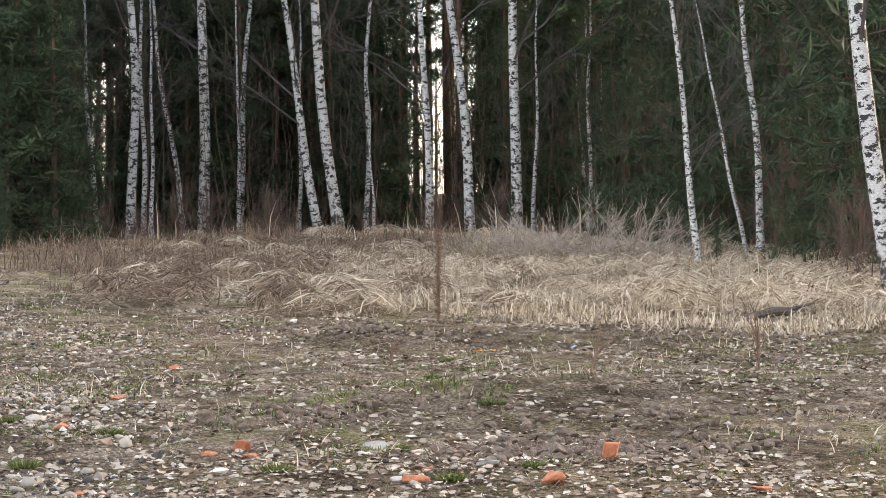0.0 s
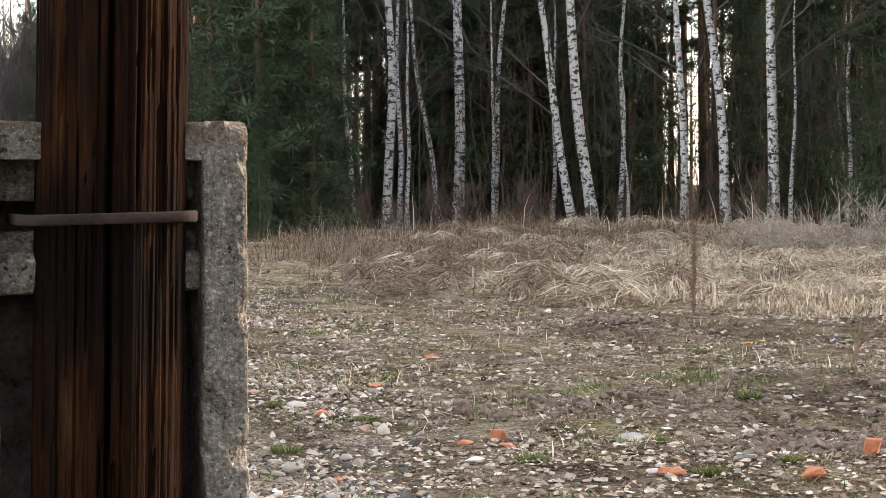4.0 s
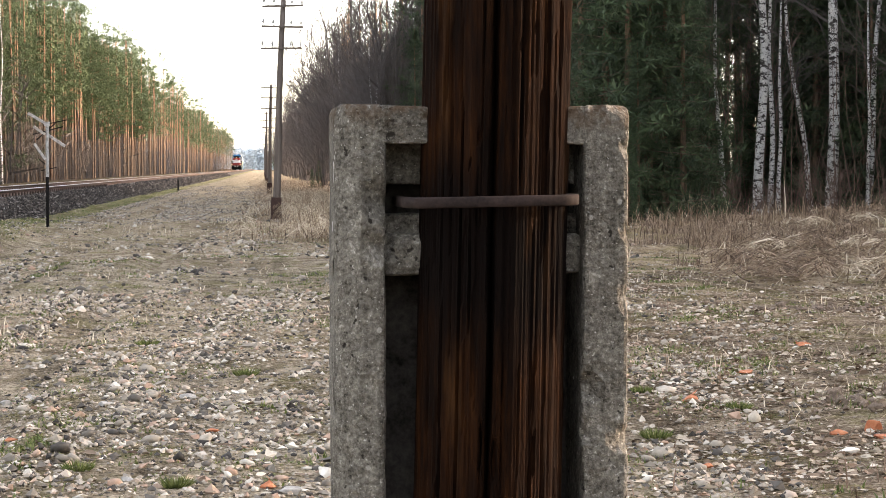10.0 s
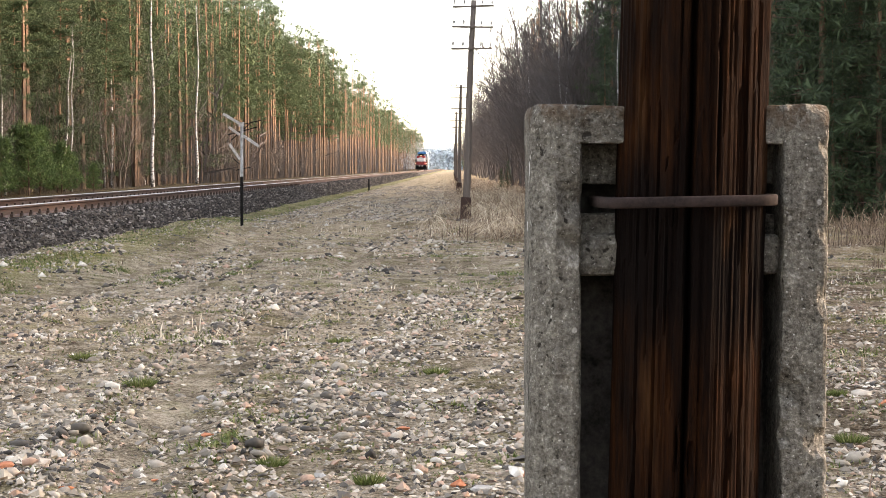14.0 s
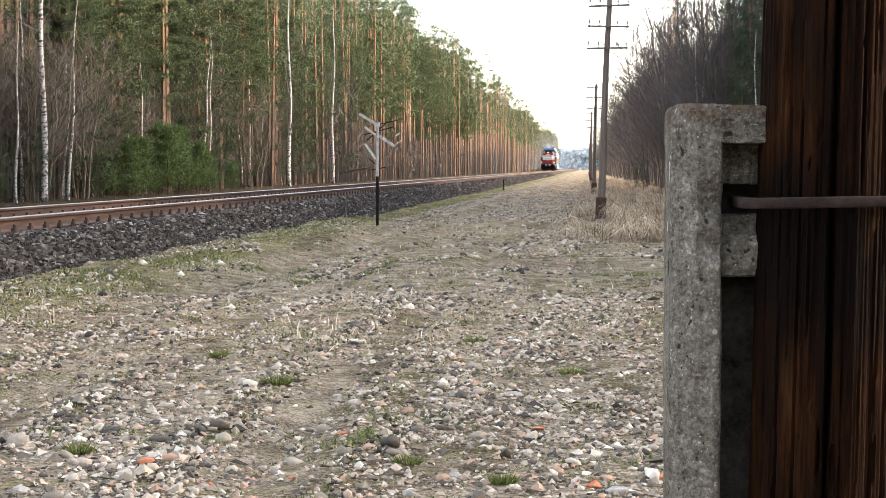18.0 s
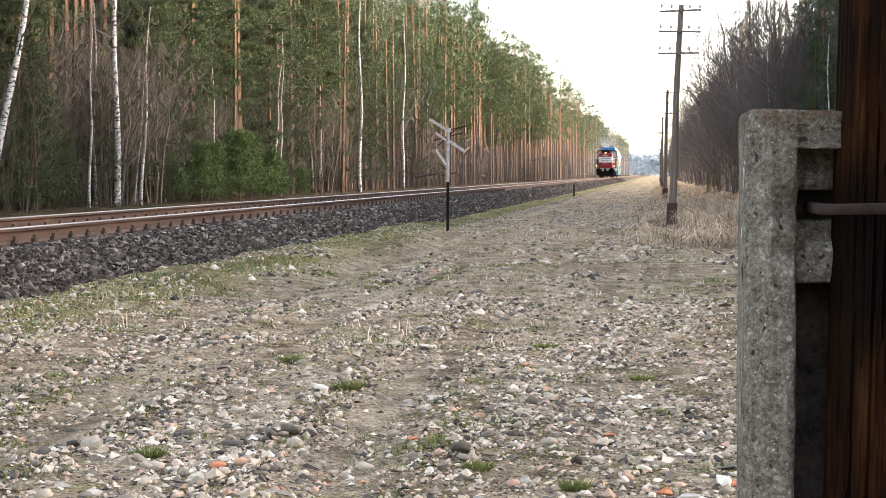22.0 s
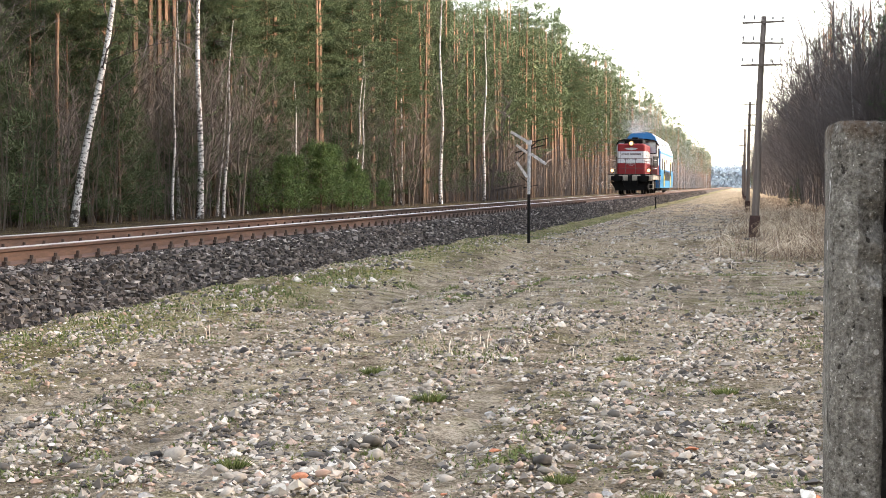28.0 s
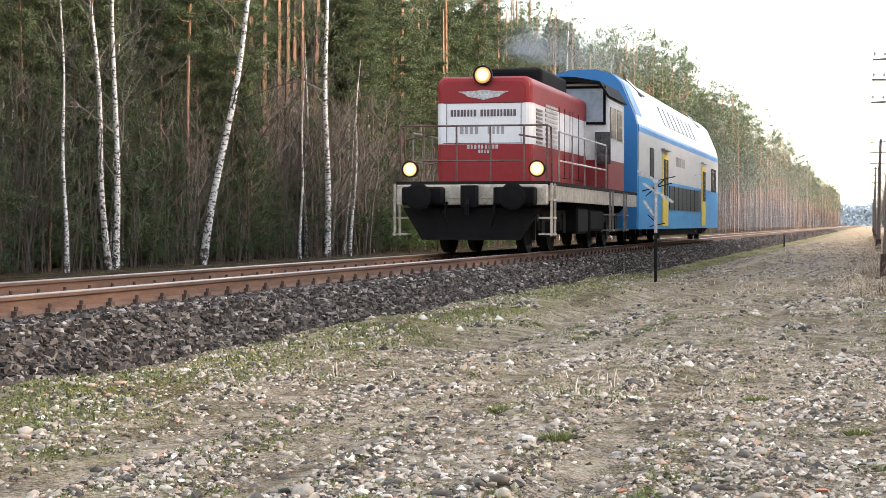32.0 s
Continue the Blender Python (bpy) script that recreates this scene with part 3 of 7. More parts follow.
def build_post():
    post = thing("telegraph_post", pose(0.306, 2.52, 0), "old split wooden pole strapped to a weathered concrete stub", "telegraph post")
    bm = bmesh.new()
    blocks = ((-0.205, -0.138, 0.0, 0.20, -0.3, 1.233, 0.010), (0.123, 0.184, 0.0, 0.20, -0.3, 1.233, 0.006),
              (-0.145, 0.130, 0.003, 0.14, 1.183, 1.232, 0.004), (-0.145, 0.130, 0.030, 0.14, 1.008, 1.062, 0.012),
              (-0.145, 0.130, 0.062, 0.14, 1.055, 1.088, 0.006), (-0.145, 0.130, 0.070, 0.14, 1.128, 1.186, 0.006))
    for x0, x1, y0, y1, z0, z1, w in blocks:
        b = worn_block(x0, x1, y0, y1, z0, z1, 0.0017, 0.014, w)
        me = bpy.data.meshes.new("tmp")
        b.to_mesh(me)
        b.free()
        bm.from_mesh(me)
        bpy.data.meshes.remove(me)
    bites = ((0.184, 0.79, 0.022), (0.126, 0.86, 0.026), (0.124, 0.80, 0.018), (-0.138, 1.106, 0.034), (-0.148, 1.046, 0.022), (-0.128, 1.058, 0.018), (0.184, 0.985, 0.015),
             (0.178, 0.964, 0.010), (0.18, 1.235, 0.020), (0.186, 1.18, 0.014), (0.184, 1.06, 0.012), (0.15, 0.60, 0.02), (-0.205, 1.235, 0.018), (-0.16, 1.236, 0.012), (0.14, 1.237, 0.014))
    for v in bm.verts:  # the chamfered outer corner, bites out of the edges, pits where stones fell out
        if v.co.x < -0.17 and v.co.y < 0.05:
            v.co.y += (-0.17 - v.co.x) * 0.9
        for cx, cz, rr in bites:
            d = math.hypot(v.co.x - cx, v.co.z - cz)
            if d < rr and v.co.y < 0.06:
                v.co.y += (rr - d) * 1.0
        pit = noise.noise((v.co.x * 55, v.co.y * 55, v.co.z * 55))
        if pit > 0.34 and v.co.y < 0.03:
            v.co.y += (pit - 0.34) * 0.012
    part("concrete_stub", from_bm("concrete_stub", bm, M_CONCRETE), post, "grey weathered concrete stub with a hollow front")
    # back plate coloured dark for the shade inside the hollow
    part("hollow_back", from_bm("hollow_back", worn_block(-0.145, 0.130, 0.135, 0.19, -0.3, 1.222, 0.0016, 0.03, 0.006), M_HOLLOWSHADE), post, "back of the hollow, its shade painted dark")
    # the pole: split by one deep crack, checked and flaking between
    sides, zs = 240, [0.25 + i * 0.05 for i in range(6)] + [0.55 + i * 0.011 for i in range(90)] + [1.6, 2.0, 3.0, 5.0, 7.5]
    cracks = ((-1.72, 0.050, 0.045, 0.25, 9.0), (-2.13, 0.020, 0.009, 0.4, 1.25), (-1.33, 0.024, 0.010, 1.1, 9.0), (-2.42, 0.02, 0.007, 0.3, 9.0), (-0.92, 0.03, 0.010, 1.0, 9.0), (-1.07, 0.018, 0.007, 0.3, 0.95),
              (-1.98, 0.014, 0.006, 0.7, 1.1), (-1.52, 0.013, 0.005, 0.6, 1.0), (-2.68, 0.02, 0.006, 0.2, 9.0), (-0.62, 0.025, 0.008, 0.9, 9.0), (-1.86, 0.012, 0.005, 1.15, 9.0))
    knots = ((-1.62, 0.775, 0.05, 0.030, 0.016), (-1.80, 0.79, 0.025, 0.03, 0.018), (-1.36, 1.31, 0.03, 0.010, 0.006), (-1.15, 1.335, 0.03, 0.008, 0.006), (-1.90, 1.19, 0.03, 0.012, 0.007),
             (-2.02, 1.155, 0.025, 0.009, 0.006), (-1.05, 0.78, 0.03, 0.03, 0.010), (-1.52, 1.215, 0.05, 0.006, 0.004))
    s = Soup()
    vs = []
    for z in zs:
        cx = 0.021 * (min(z, 1.6) - 0.72) - 0.001
        for k in range(sides):
            a = 2 * math.pi * k / sides
            ca, sa = math.cos(a), math.sin(a)
            th = a - 2 * math.pi if a > math.pi else a
            r = 0.0965 + 0.004 * max(0, 1.05 - z) + 0.0035 * noise.noise((ca * 5, sa * 5, z * 0.35)) + 0.0018 * noise.noise((ca * 14, sa * 14, z * 0.9))
            r += 0.0014 * noise.noise((ca * 34, sa * 34, z * 2.2)) + 0.0008 * noise.noise((ca * 70, sa * 70, z * 5.0))
            flake = noise.noise((ca * 20 + 7, sa * 20, z * 2.6))
            r -= 0.0025 if flake > 0.22 else 0.0
            for at, wide, deep, lo, hi in cracks:
                end = min(1.0, max(0.0, (z - lo) / 0.06), max(0.0, (hi - z) / 0.06)) if lo < z < hi else 0.0
                da = abs(th - at - 0.05 * noise.noise((at * 9, 2.2, z * 1.3)) - 0.02 * noise.noise((at * 9, 5.2, z * 7.0)))
                if da < wide:
                    r -= deep * (1 - da / wide) * end
            for at, kz, wa, wz, deep in knots:
                q = math.hypot((th - at) / wa, (z - kz) / wz)
                if q < 1:
                    r -= deep * (1 - q * q)
            vs.append((cx + r * ca, r * sa + 0.030, z))
    n = len(zs)
    s.add(vs, [(i * sides + k, i * sides + (k + 1) % sides, (i + 1) * sides + (k + 1) % sides, (i + 1) * sides + k) for i in range(n - 1) for k in range(sides)]
          + [tuple(range(sides))[::-1], tuple(range((n - 1) * sides, n * sides))])
    part("wooden_pole", s.mesh("wooden_pole", M_WOOD), post, "dark brown cracked round timber")
    # the strap
    path = [(-0.112, 0.13), (-0.110, 0.03), (-0.107, -0.045), (-0.098, -0.072), (-0.080, -0.082), (0.0, -0.083), (0.078, -0.081), (0.092, -0.073), (0.099, -0.05), (0.101, 0.03), (0.102, 0.13)]
    st = Soup()
    vs = []
    for x, y in path:
        nx, ny = (x, y - 0.03)
        L = math.hypot(nx, ny)
        nx, ny = nx / L, ny / L
        for o, h in ((0, -0.005), (0.002, -0.007), (0.009, -0.007), (0.011, -0.005), (0.011, 0.005), (0.009, 0.007), (0.002, 0.007), (0, 0.005)):
            vs.append((x + nx * o, y + ny * o, 1.108 + h + 0.02 * x))
    fs = [(i * 8 + k, i * 8 + (k + 1) % 8, (i + 1) * 8 + (k + 1) % 8, (i + 1) * 8 + k) for i in range(len(path) - 1) for k in range(8)]
    st.add(vs, fs)
    part("iron_strap", st.mesh("iron_strap", M_IRON, True), post, "rusty iron band round the pole")


build_post()


# ---- telegraph line ----
def build_poles():
    def pole(name_label, h, seed):
        rnd = random.Random(seed)
        t = thing("telegraph_pole", Matrix(), name_label, "telegraph pole", "telegraph line beside the track")
        s = Soup()
        s.tube([(0.012 * math.sin(i * 0.9), 0, -0.3 + (h + 0.3) * i / 8) for i in range(9)], [0.088 - 0.028 * i / 8 for i in range(9)], 12)
        part("pole_shaft", s.mesh("pole_shaft", M_POLE, True), t)
        f = Soup()
        f.box(-0.115, 0.115, -0.15, -0.06, -0.3, 0.55)
        f.box(-0.115, 0.115, 0.08, 0.17, -0.3, 0.52)
        part("pole_foot", f.mesh("pole_foot", M_POLEFOOT), t, "dark tarred foot")
        for k, dz in enumerate((0.14, 0.60, 1.08)):
            arm = Soup()
            arm.box(-0.46, 0.46, -0.13, -0.09, -0.022, 0.022, pose(0, 0, h - dz, 0, rnd.uniform(-6, 3), 0))
            a = part("crossarm", arm.mesh("crossarm", M_POLE), t)
            for px in (-0.42, -0.2, 0.2, 0.42):
                ins = lathe([(0.012, 0.0), (0.012, 0.06), (0.035, 0.07), (0.032, 0.12), (0.018, 0.14), (0.022, 0.16), (0.004, 0.17)], 8)
                ob = part("insulator", ins.mesh("insulator", M_INSULATOR), a)
                ob.matrix_basis = pose(px, -0.105, h - dz + 0.02) @ Matrix.Scale(0.8, 4)
        return t
    first = pole("grey wooden telegraph pole with crossarms and insulators", 4.95, 3)
    first.matrix_basis = pose(0.28, 42.0, -0.05, 0, 2.1, 0)
    for y, lean in ((84, 1.0), (124, -0.6), (165, 0.8), (205, 0), (247, 0.5), (290, 0), (330, -0.5)):
        copy_thing(first, pose(0.28, y, -0.05, 0, lean, 3))


build_poles()


# ---- small things by the track ----
def build_signs():
    t = thing("crossing_sign", pose(-4.05, 35.9, land(-4.05, 35.9) - 0.05), "weathered post with broken white cross boards", "sign")
    s = Soup()
    s.tube([(0, 0, -0.2), (0, 0, 1.0)], [0.030, 0.030], 10)
    part("lower_post", s.mesh("lower_post", M_DARK), t, "dark lower part of the post")
    s = Soup()
    s.tube([(0, 0, 1.0), (0.005, 0, 2.0)], [0.032, 0.032], 10)
    s.box(-0.05, 0.05, -0.04, 0.04, 1.96, 2.04)
    part("upper_post", s.mesh("upper_post", M_WHITE), t, "white flaking upper part of the post")
    for name, a, b, w, mat in (("cross_board", (-0.04, -0.05, 2.02), (-0.34, -0.10, 2.20), 0.05, M_WHITE), ("cross_board", (0.04, -0.05, 1.78), (0.34, -0.08, 1.58), 0.05, M_WHITE),
                               ("cross_board", (-0.03, -0.05, 1.33), (-0.22, -0.12, 1.62), 0.05, M_WHITE), ("cross_board", (-0.24, -0.06, 1.95), (-0.03, -0.06, 1.80), 0.045, M_GREYSTEEL),
                               ("bracket", (0.02, 0.03, 2.0), (0.36, 0.12, 2.08), 0.018, M_DARK), ("bracket", (-0.27, 0.05, 1.80), (0.30, 0.05, 1.95), 0.02, M_DARK),
                               ("bracket", (-0.20, 0.05, 1.70), (0.16, 0.05, 2.02), 0.02, M_DARK), ("bracket", (-0.12, 0.06, 1.12), (0.17, 0.05, 1.18), 0.018, M_DARK), ("bracket", (0.0, 0.05, 1.2), (-0.16, 0.05, 1.34), 0.018, M_DARK)):
        a, b = Vector(a), Vector(b)
        m = Matrix.Translation(a) @ (b - a).to_track_quat("X", "Z").to_matrix().to_4x4()
        s = Soup()
        L = (b - a).length
        s.box(0, L, -0.012, 0.012, -w / 2, w / 2, m)
        part(name, s.mesh(name, mat), t)
    for x, y, h in ((-4.35, 97.0, 0.62),):
        s = Soup()
        s.tube([(0, 0, -0.2), (0, 0, h * 0.7), (0, 0, h)], [0.04, 0.04, 0.035], 8)
        thing("marker_post", pose(x, y, land(x, y)), "short dark marker post beside the ballast", "post", "", mesh=s.mesh("marker_post", M_DARK))


build_signs()


# ---- locomotive ----
def round_hood(half, z0, z1, r=0.16, n=5):
    p = [(-half, z0), (half, z0)]
    for cx, a0 in ((half - r, 0), (-half + r, 90)):
        p += [(cx + r * math.cos(radians(a0 + 90 * i / n)), z1 - r + r * math.sin(radians(a0 + 90 * i / n))) for i in range(n + 1)]
    return p


def hood_body(half, z0, z1, y0, y1, r=0.16, mat=None):
    """A hood with rounded top and front edges."""
    bm = bmesh.new()
    prof = round_hood(half, z0, z1, r)
    rows = [(y0, 0.10), (y0 + 0.03, 0.045), (y0 + 0.09, 0.012), (y0 + 0.16, 0.0), (y1 - 0.05, 0.0), (y1, 0.03)]
    rings = [[bm.verts.new((x * (1 - k / half), y, z if z <= z0 + 1e-6 else z - k * (z - z0) / (z1 - z0))) for x, z in prof] for y, k in rows]
    n = len(prof)
    for a, b in zip(rings, rings[1:]):
        for i in range(n):
            bm.faces.new((a[i], a[(i + 1) % n], b[(i + 1) % n], b[i]))
    bm.faces.new(rings[0][::-1])
    bm.faces.new(rings[-1])
    return bm


def headlamp(parent, x, y, z, r, name="headlamp"):
    h = part(name, lathe([(r * 0.8, 0.16), (r, 0.10), (r, 0.0), (r * 0.86, 0.0), (r * 0.86, 0.02)], 18, "y").mesh(name, M_DARK), parent, "dark round lamp housing")
    h.matrix_basis = pose(x, y, z)
    part("lens", lathe([(r * 0.84, 0.015), (r * 0.6, -0.012), (r * 0.2, -0.025), (0.005, -0.027)], 18, "y").mesh("lens", M_LAMP), h, "lit warm white lens")


def wheel_mesh(r):
    return lathe([(0.08, -0.10), (0.08, -0.02), (r * 0.75, -0.03), (r * 0.8, -0.065), (r, -0.065), (r, 0.06), (r + 0.03, 0.07), (r + 0.03, 0.09), (r * 0.8, 0.09), (r * 0.2, 0.07)], 24, "x")


def bogie(parent, y, base, r, half=1.0):
    b = part("bogie", None, parent, "dark oily bogie")
    b.matrix_basis = pose(0, y, 0)
    s = Soup()
    for sx in (-1, 1):
        x = sx * half
        s.box(x - 0.06, x + 0.06, -base / 2 - 0.5, base / 2 + 0.5, r + 0.05, r + 0.28)
        s.box(x - 0.08, x + 0.08, -0.35, 0.35, r - 0.25, r + 0.1)
        for wy in (-base / 2, base / 2):
            s.box(x - 0.10, x + 0.10, wy - 0.17, wy + 0.17, r - 0.18, r + 0.2)
            for k in (-0.28, 0.28):
                s.tube([(x, wy + k, r - 0.12), (x, wy + k, r + 0.1)], [0.09, 0.09], 8)
        s.box(x - 0.05, x + 0.05, -base / 2 - 0.62, -base / 2 - 0.5, r - 0.3, r + 0.2)
    s.box(-half, half, -0.25, 0.25, r - 0.1, r + 0.15)
    part("bogie_frame", s.mesh("bogie_frame", M_DARK), b)
    wm = wheel_mesh(r).mesh("wheel", M_DARK, False)
    for wy in (-base / 2, base / 2):
        for sx in (-1, 1):
            w = part("wheel", wm, b)
            w.matrix_basis = pose(sx * 0.7525, wy, r, 0, 0, 180 if sx > 0 else 0)


def bars(parent, name, y, z, x0, x1, h, mat, count, gap=0.3, seed=1, face=None):
    """A line of unreadable lettering as plain upright bars."""
    rnd = random.Random(seed)
    s = Soup()
    w = (x1 - x0) / count
    for k in range(count):
        a, b = x0 + (k + rnd.uniform(0, 0.12)) * w, x0 + (k + 1 - gap + rnd.uniform(-0.1, 0.1)) * w
        if face is None:
            s.box(a, b, y - 0.006, y, z - h / 2, z + h / 2)
        else:
            s.box(face, face + 0.006, a, b, z - h / 2, z + h / 2)
    part(name, s.mesh(name, mat), parent, "unreadable lettering")


def build_loco():
    loco = thing("locomotive", pose(TRACK_X, 725, RAIL_Z), "red and white diesel shunting locomotive with lit headlamps", "locomotive")
    part("front_hood", from_bm("front_hood", hood_body(0.92, 1.34, 3.36, 0.0, 7.0), M_LOCO, False), loco, "red hood with a white band")
    part("rear_hood", from_bm("rear_hood", hood_body(0.92, 1.34, 3.25, 9.7, 12.0), M_LOCO, False), loco)
    deck = Soup()
    deck.box(-1.45, 1.45, -1.0, 12.1, 1.27, 1.34)
    part("deck", deck.mesh("deck", M_DARK), loco)
    sill = Soup()
    for sx in (-1, 1):
        sill.box(sx * 1.40 - 0.04, sx * 1.40 + 0.04, -0.9, 12.0, 0.98, 1.27)
    part("side_sill", sill.mesh("side_sill", M_CREAM), loco, "dirty cream sill")
    tank = from_bm("fuel_tank", bevel_box(-1.15, 1.15, 3.9, 6.6, 0.42, 1.0, 0.08, 2), M_DARK)
    part("fuel_tank", tank, loco)
    beam = part("buffer_beam", from_bm("buffer_beam", bevel_box(-1.42, 1.42, -1.12, -0.95, 0.90, 1.28, 0.02, 1), M_CREAM), loco, "dirty cream buffer beam")
    for sx in (-0.36, 0.36):
        part("beam_plate", from_bm("beam_plate", bevel_box(sx - 0.17, sx + 0.17, -1.135, -1.115, 1.02, 1.24, 0.006, 1), M_CREAM), beam, "pale worn plate")
    for sx in (-1, 1):
        bf = part("buffer", lathe([(0.10, 0.0), (0.10, -0.30), (0.13, -0.30), (0.13, -0.36), (0.24, -0.50), (0.25, -0.54), (0.20, -0.56), (0.02, -0.57)], 18, "y").mesh("buffer", M_BLACK), loco, "black buffer")
        bf.matrix_basis = pose(sx * 0.875, -1.12, 1.05)
        bx = part("buffer_casing", from_bm("buffer_casing", bevel_box(-0.38, 0.38, -0.34, 0.0, -0.16, 0.17, 0.03, 1), M_BLACK), loco)
        bx.matrix_basis = pose(sx * 0.86, -1.12, 1.06)
    hook = Soup()
    hook.box(-0.14, 0.14, -0.28, 0, 0.86, 1.26, pose(0, -1.12, 0))
    hook.tube([(0, -1.35, 1.0), (0, -1.5, 0.9), (0, -1.48, 0.72)], [0.05, 0.05, 0.04], 8)
    for sx in (-0.45, 0.45):
        hose = Soup()
        hose.tube([(sx, -1.15, 0.95), (sx * 1.05, -1.3, 0.75), (sx * 0.9, -1.25, 0.5)], [0.03, 0.03, 0.03], 6)
        part("brake_hose", hose.mesh("brake_hose", M_BLACK), loco)
    part("coupling", hook.mesh("coupling", M_BLACK), loco)
    plow = Soup()
    pv = [(-1.3, -1.1, 0.85), (1.3, -1.1, 0.85), (0.92, -1.16, 0.26), (-0.92, -1.16, 0.26), (-1.3, -0.95, 0.85), (1.3, -0.95, 0.85), (0.92, -1.04, 0.26), (-0.92, -1.04, 0.26)]
    plow.add(pv, ((0, 3, 2, 1), (4, 5, 6, 7), (0, 1, 5, 4), (1, 2, 6, 5), (2, 3, 7, 6), (3, 0, 4, 7)))
    part("rail_guard", plow.mesh("rail_guard", M_BLACK), loco)
    for sx in (-1, 1):
        st = Soup()
        for k, z in enumerate((0.35, 0.65, 0.98)):
            st.box(sx * 1.38 - 0.14, sx * 1.38 + 0.14, -1.0, -0.62, z, z + 0.03)
        for y in (-1.0, -0.62):
            st.box(sx * 1.48 - 0.02, sx * 1.48 + 0.02, y - 0.02, y + 0.02, 0.33, 1.3)
        part("corner_steps", st.mesh("corner_steps", M_CREAM), loco)
        for y in (7.0, 9.4):
            st2 = Soup()
            for z in (0.4, 0.75):
                st2.box(sx * 1.40 - 0.12, sx * 1.40 + 0.12, y, y + 0.45, z, z + 0.03)
            for yy in (y, y + 0.45):
                st2.box(sx * 1.46 - 0.02, sx * 1.46 + 0.02, yy - 0.02, yy + 0.02, 0.38, 1.3)
            part("cab_steps", st2.mesh("cab_steps", M_RAILING), loco)
        for z in (1.75, 2.30):
            r = Soup()
            r.tube([(sx * 1.42, 0.2, z), (sx * 1.42, 6.6, z)], [0.018, 0.018], 6)
            part("side_handrail", r.mesh("side_handrail", M_GREYSTEEL), loco, "pale grey handrail")
        for y in (0.2, 1.8, 3.4, 5.0, 6.6):
            r = Soup()
            r.tube([(sx * 1.42, y, 1.34), (sx * 1.42, y, 2.30)], [0.018, 0.018], 6)
            part("rail_post", r.mesh("rail_post", M_RAILING), loco)
    runs = [("front_handrail", [(x0, -0.92, z), (x1, -0.92, z)]) for z, x0, x1 in ((2.37, -1.38, 1.38), (1.72, -0.95, 0.95))]
    runs += [("rail_post", [(x, -0.92, 1.34), (x, -0.92, 2.37)]) for x in (-1.38, -0.95, -0.32, 0.32, 0.95, 1.38)]
    for sx in (-1, 1):
        runs.append(("corner_handrail", [(sx * 1.38, -0.92, 2.37), (sx * 1.40, -0.6, 2.35), (sx * 1.40, -0.45, 1.34)]))
        runs.append(("wiper_bar", [(sx * 1.30, -0.85, 2.12), (sx * 0.85, -0.90, 2.20)]))
    for name, pts in runs:
        r = Soup()
        r.tube(pts, [0.019] * len(pts), 6)
        part(name, r.mesh(name, M_RUSTRAIL), loco, "dark rusty handrail")
    for sx in (-1.2, 1.2):
        headlamp(loco, sx, -0.98, 1.57, 0.155)
    headlamp(loco, 0, -0.10, 3.37, 0.185, "top_headlamp")
    wing = Soup()
    pts = [(-0.50, 0.05), (-0.36, 0.0), (-0.30, -0.05), (-0.16, -0.075), (0, -0.11), (0.16, -0.075), (0.30, -0.05), (0.36, 0.0), (0.50, 0.05), (0.22, 0.055), (0, 0.075), (-0.22, 0.055)]
    wing.add([(x, -0.012, 3.02 + z) for x, z in pts] + [(x, 0.02, 3.02 + z) for x, z in pts], [tuple(range(12)), tuple(range(12, 24))[::-1]] + [(i, i + 12, (i + 1) % 12 + 12, (i + 1) % 12) for i in range(12)])
    part("wing_emblem", wing.mesh("wing_emblem", M_WHITE), loco, "pale winged emblem")
    bars(loco, "lettering", -0.002, 2.66, -0.64, -0.13, 0.13, M_LETTER, 8, 0.22)
    bars(loco, "lettering", -0.002, 2.66, -0.06, 0.64, 0.13, M_LETTER, 11, 0.22)
    bars(loco, "lettering", -0.002, 2.33, -0.46, -0.08, 0.14, M_LETTER2, 4, 0.3)
    bars(loco, "lettering", -0.002, 2.33, 0.08, 0.42, 0.14, M_LETTER2, 4, 0.3)
    bars(loco, "lettering", -0.002, 2.02, -0.32, 0.30, 0.075, M_WHITE, 9, 0.35)
    bars(loco, "lettering", -0.002, 1.93, -0.10, 0.12, 0.06, M_WHITE, 4, 0.35)
    frame_ = Soup()
    for z in (2.845, 2.08):
        frame_.box(-0.78, 0.78, -0.006, 0.0, z, z + 0.012)
    for x in (-0.72, 0.72):
        frame_.box(x, x + 0.012, -0.006, 0.0, 2.1, 2.84)
    part("hood_seam", frame_.mesh("hood_seam", M_DARK), loco)
    for k, (y0, y1, z0, z1) in enumerate(((0.5, 1.1, 2.1, 2.8), (1.5, 2.9, 2.1, 2.95), (3.2, 4.6, 1.5, 2.95), (5.0, 6.6, 1.5, 2.95))):
        g = Soup()
        if k in (0, 1):
            n = 9
            for x0, x1 in ((0.925, 0.945), (-0.945, -0.925)):
                for i in range(n):
                    z = z0 + (z1 - z0) * i / n
                    g = Soup()
                    g.box(x0, x1, y0, y1, z, z + (z1 - z0) / n * 0.55)
                    part("louvre_slat", g.mesh("louvre_slat", M_RAILING if k == 0 else M_GREYSTEEL), loco)
        else:
            for sx in (0.922, -0.928):
                for y in (y0, (y0 + y1) / 2, y1):
                    g.box(sx, sx + 0.008, y, y + 0.012, z0, z1)
                g.box(sx, sx + 0.008, y0, y1, z0, z0 + 0.012)
            part("hood_door_seam", g.mesh("hood_door_seam", M_DARK), loco)
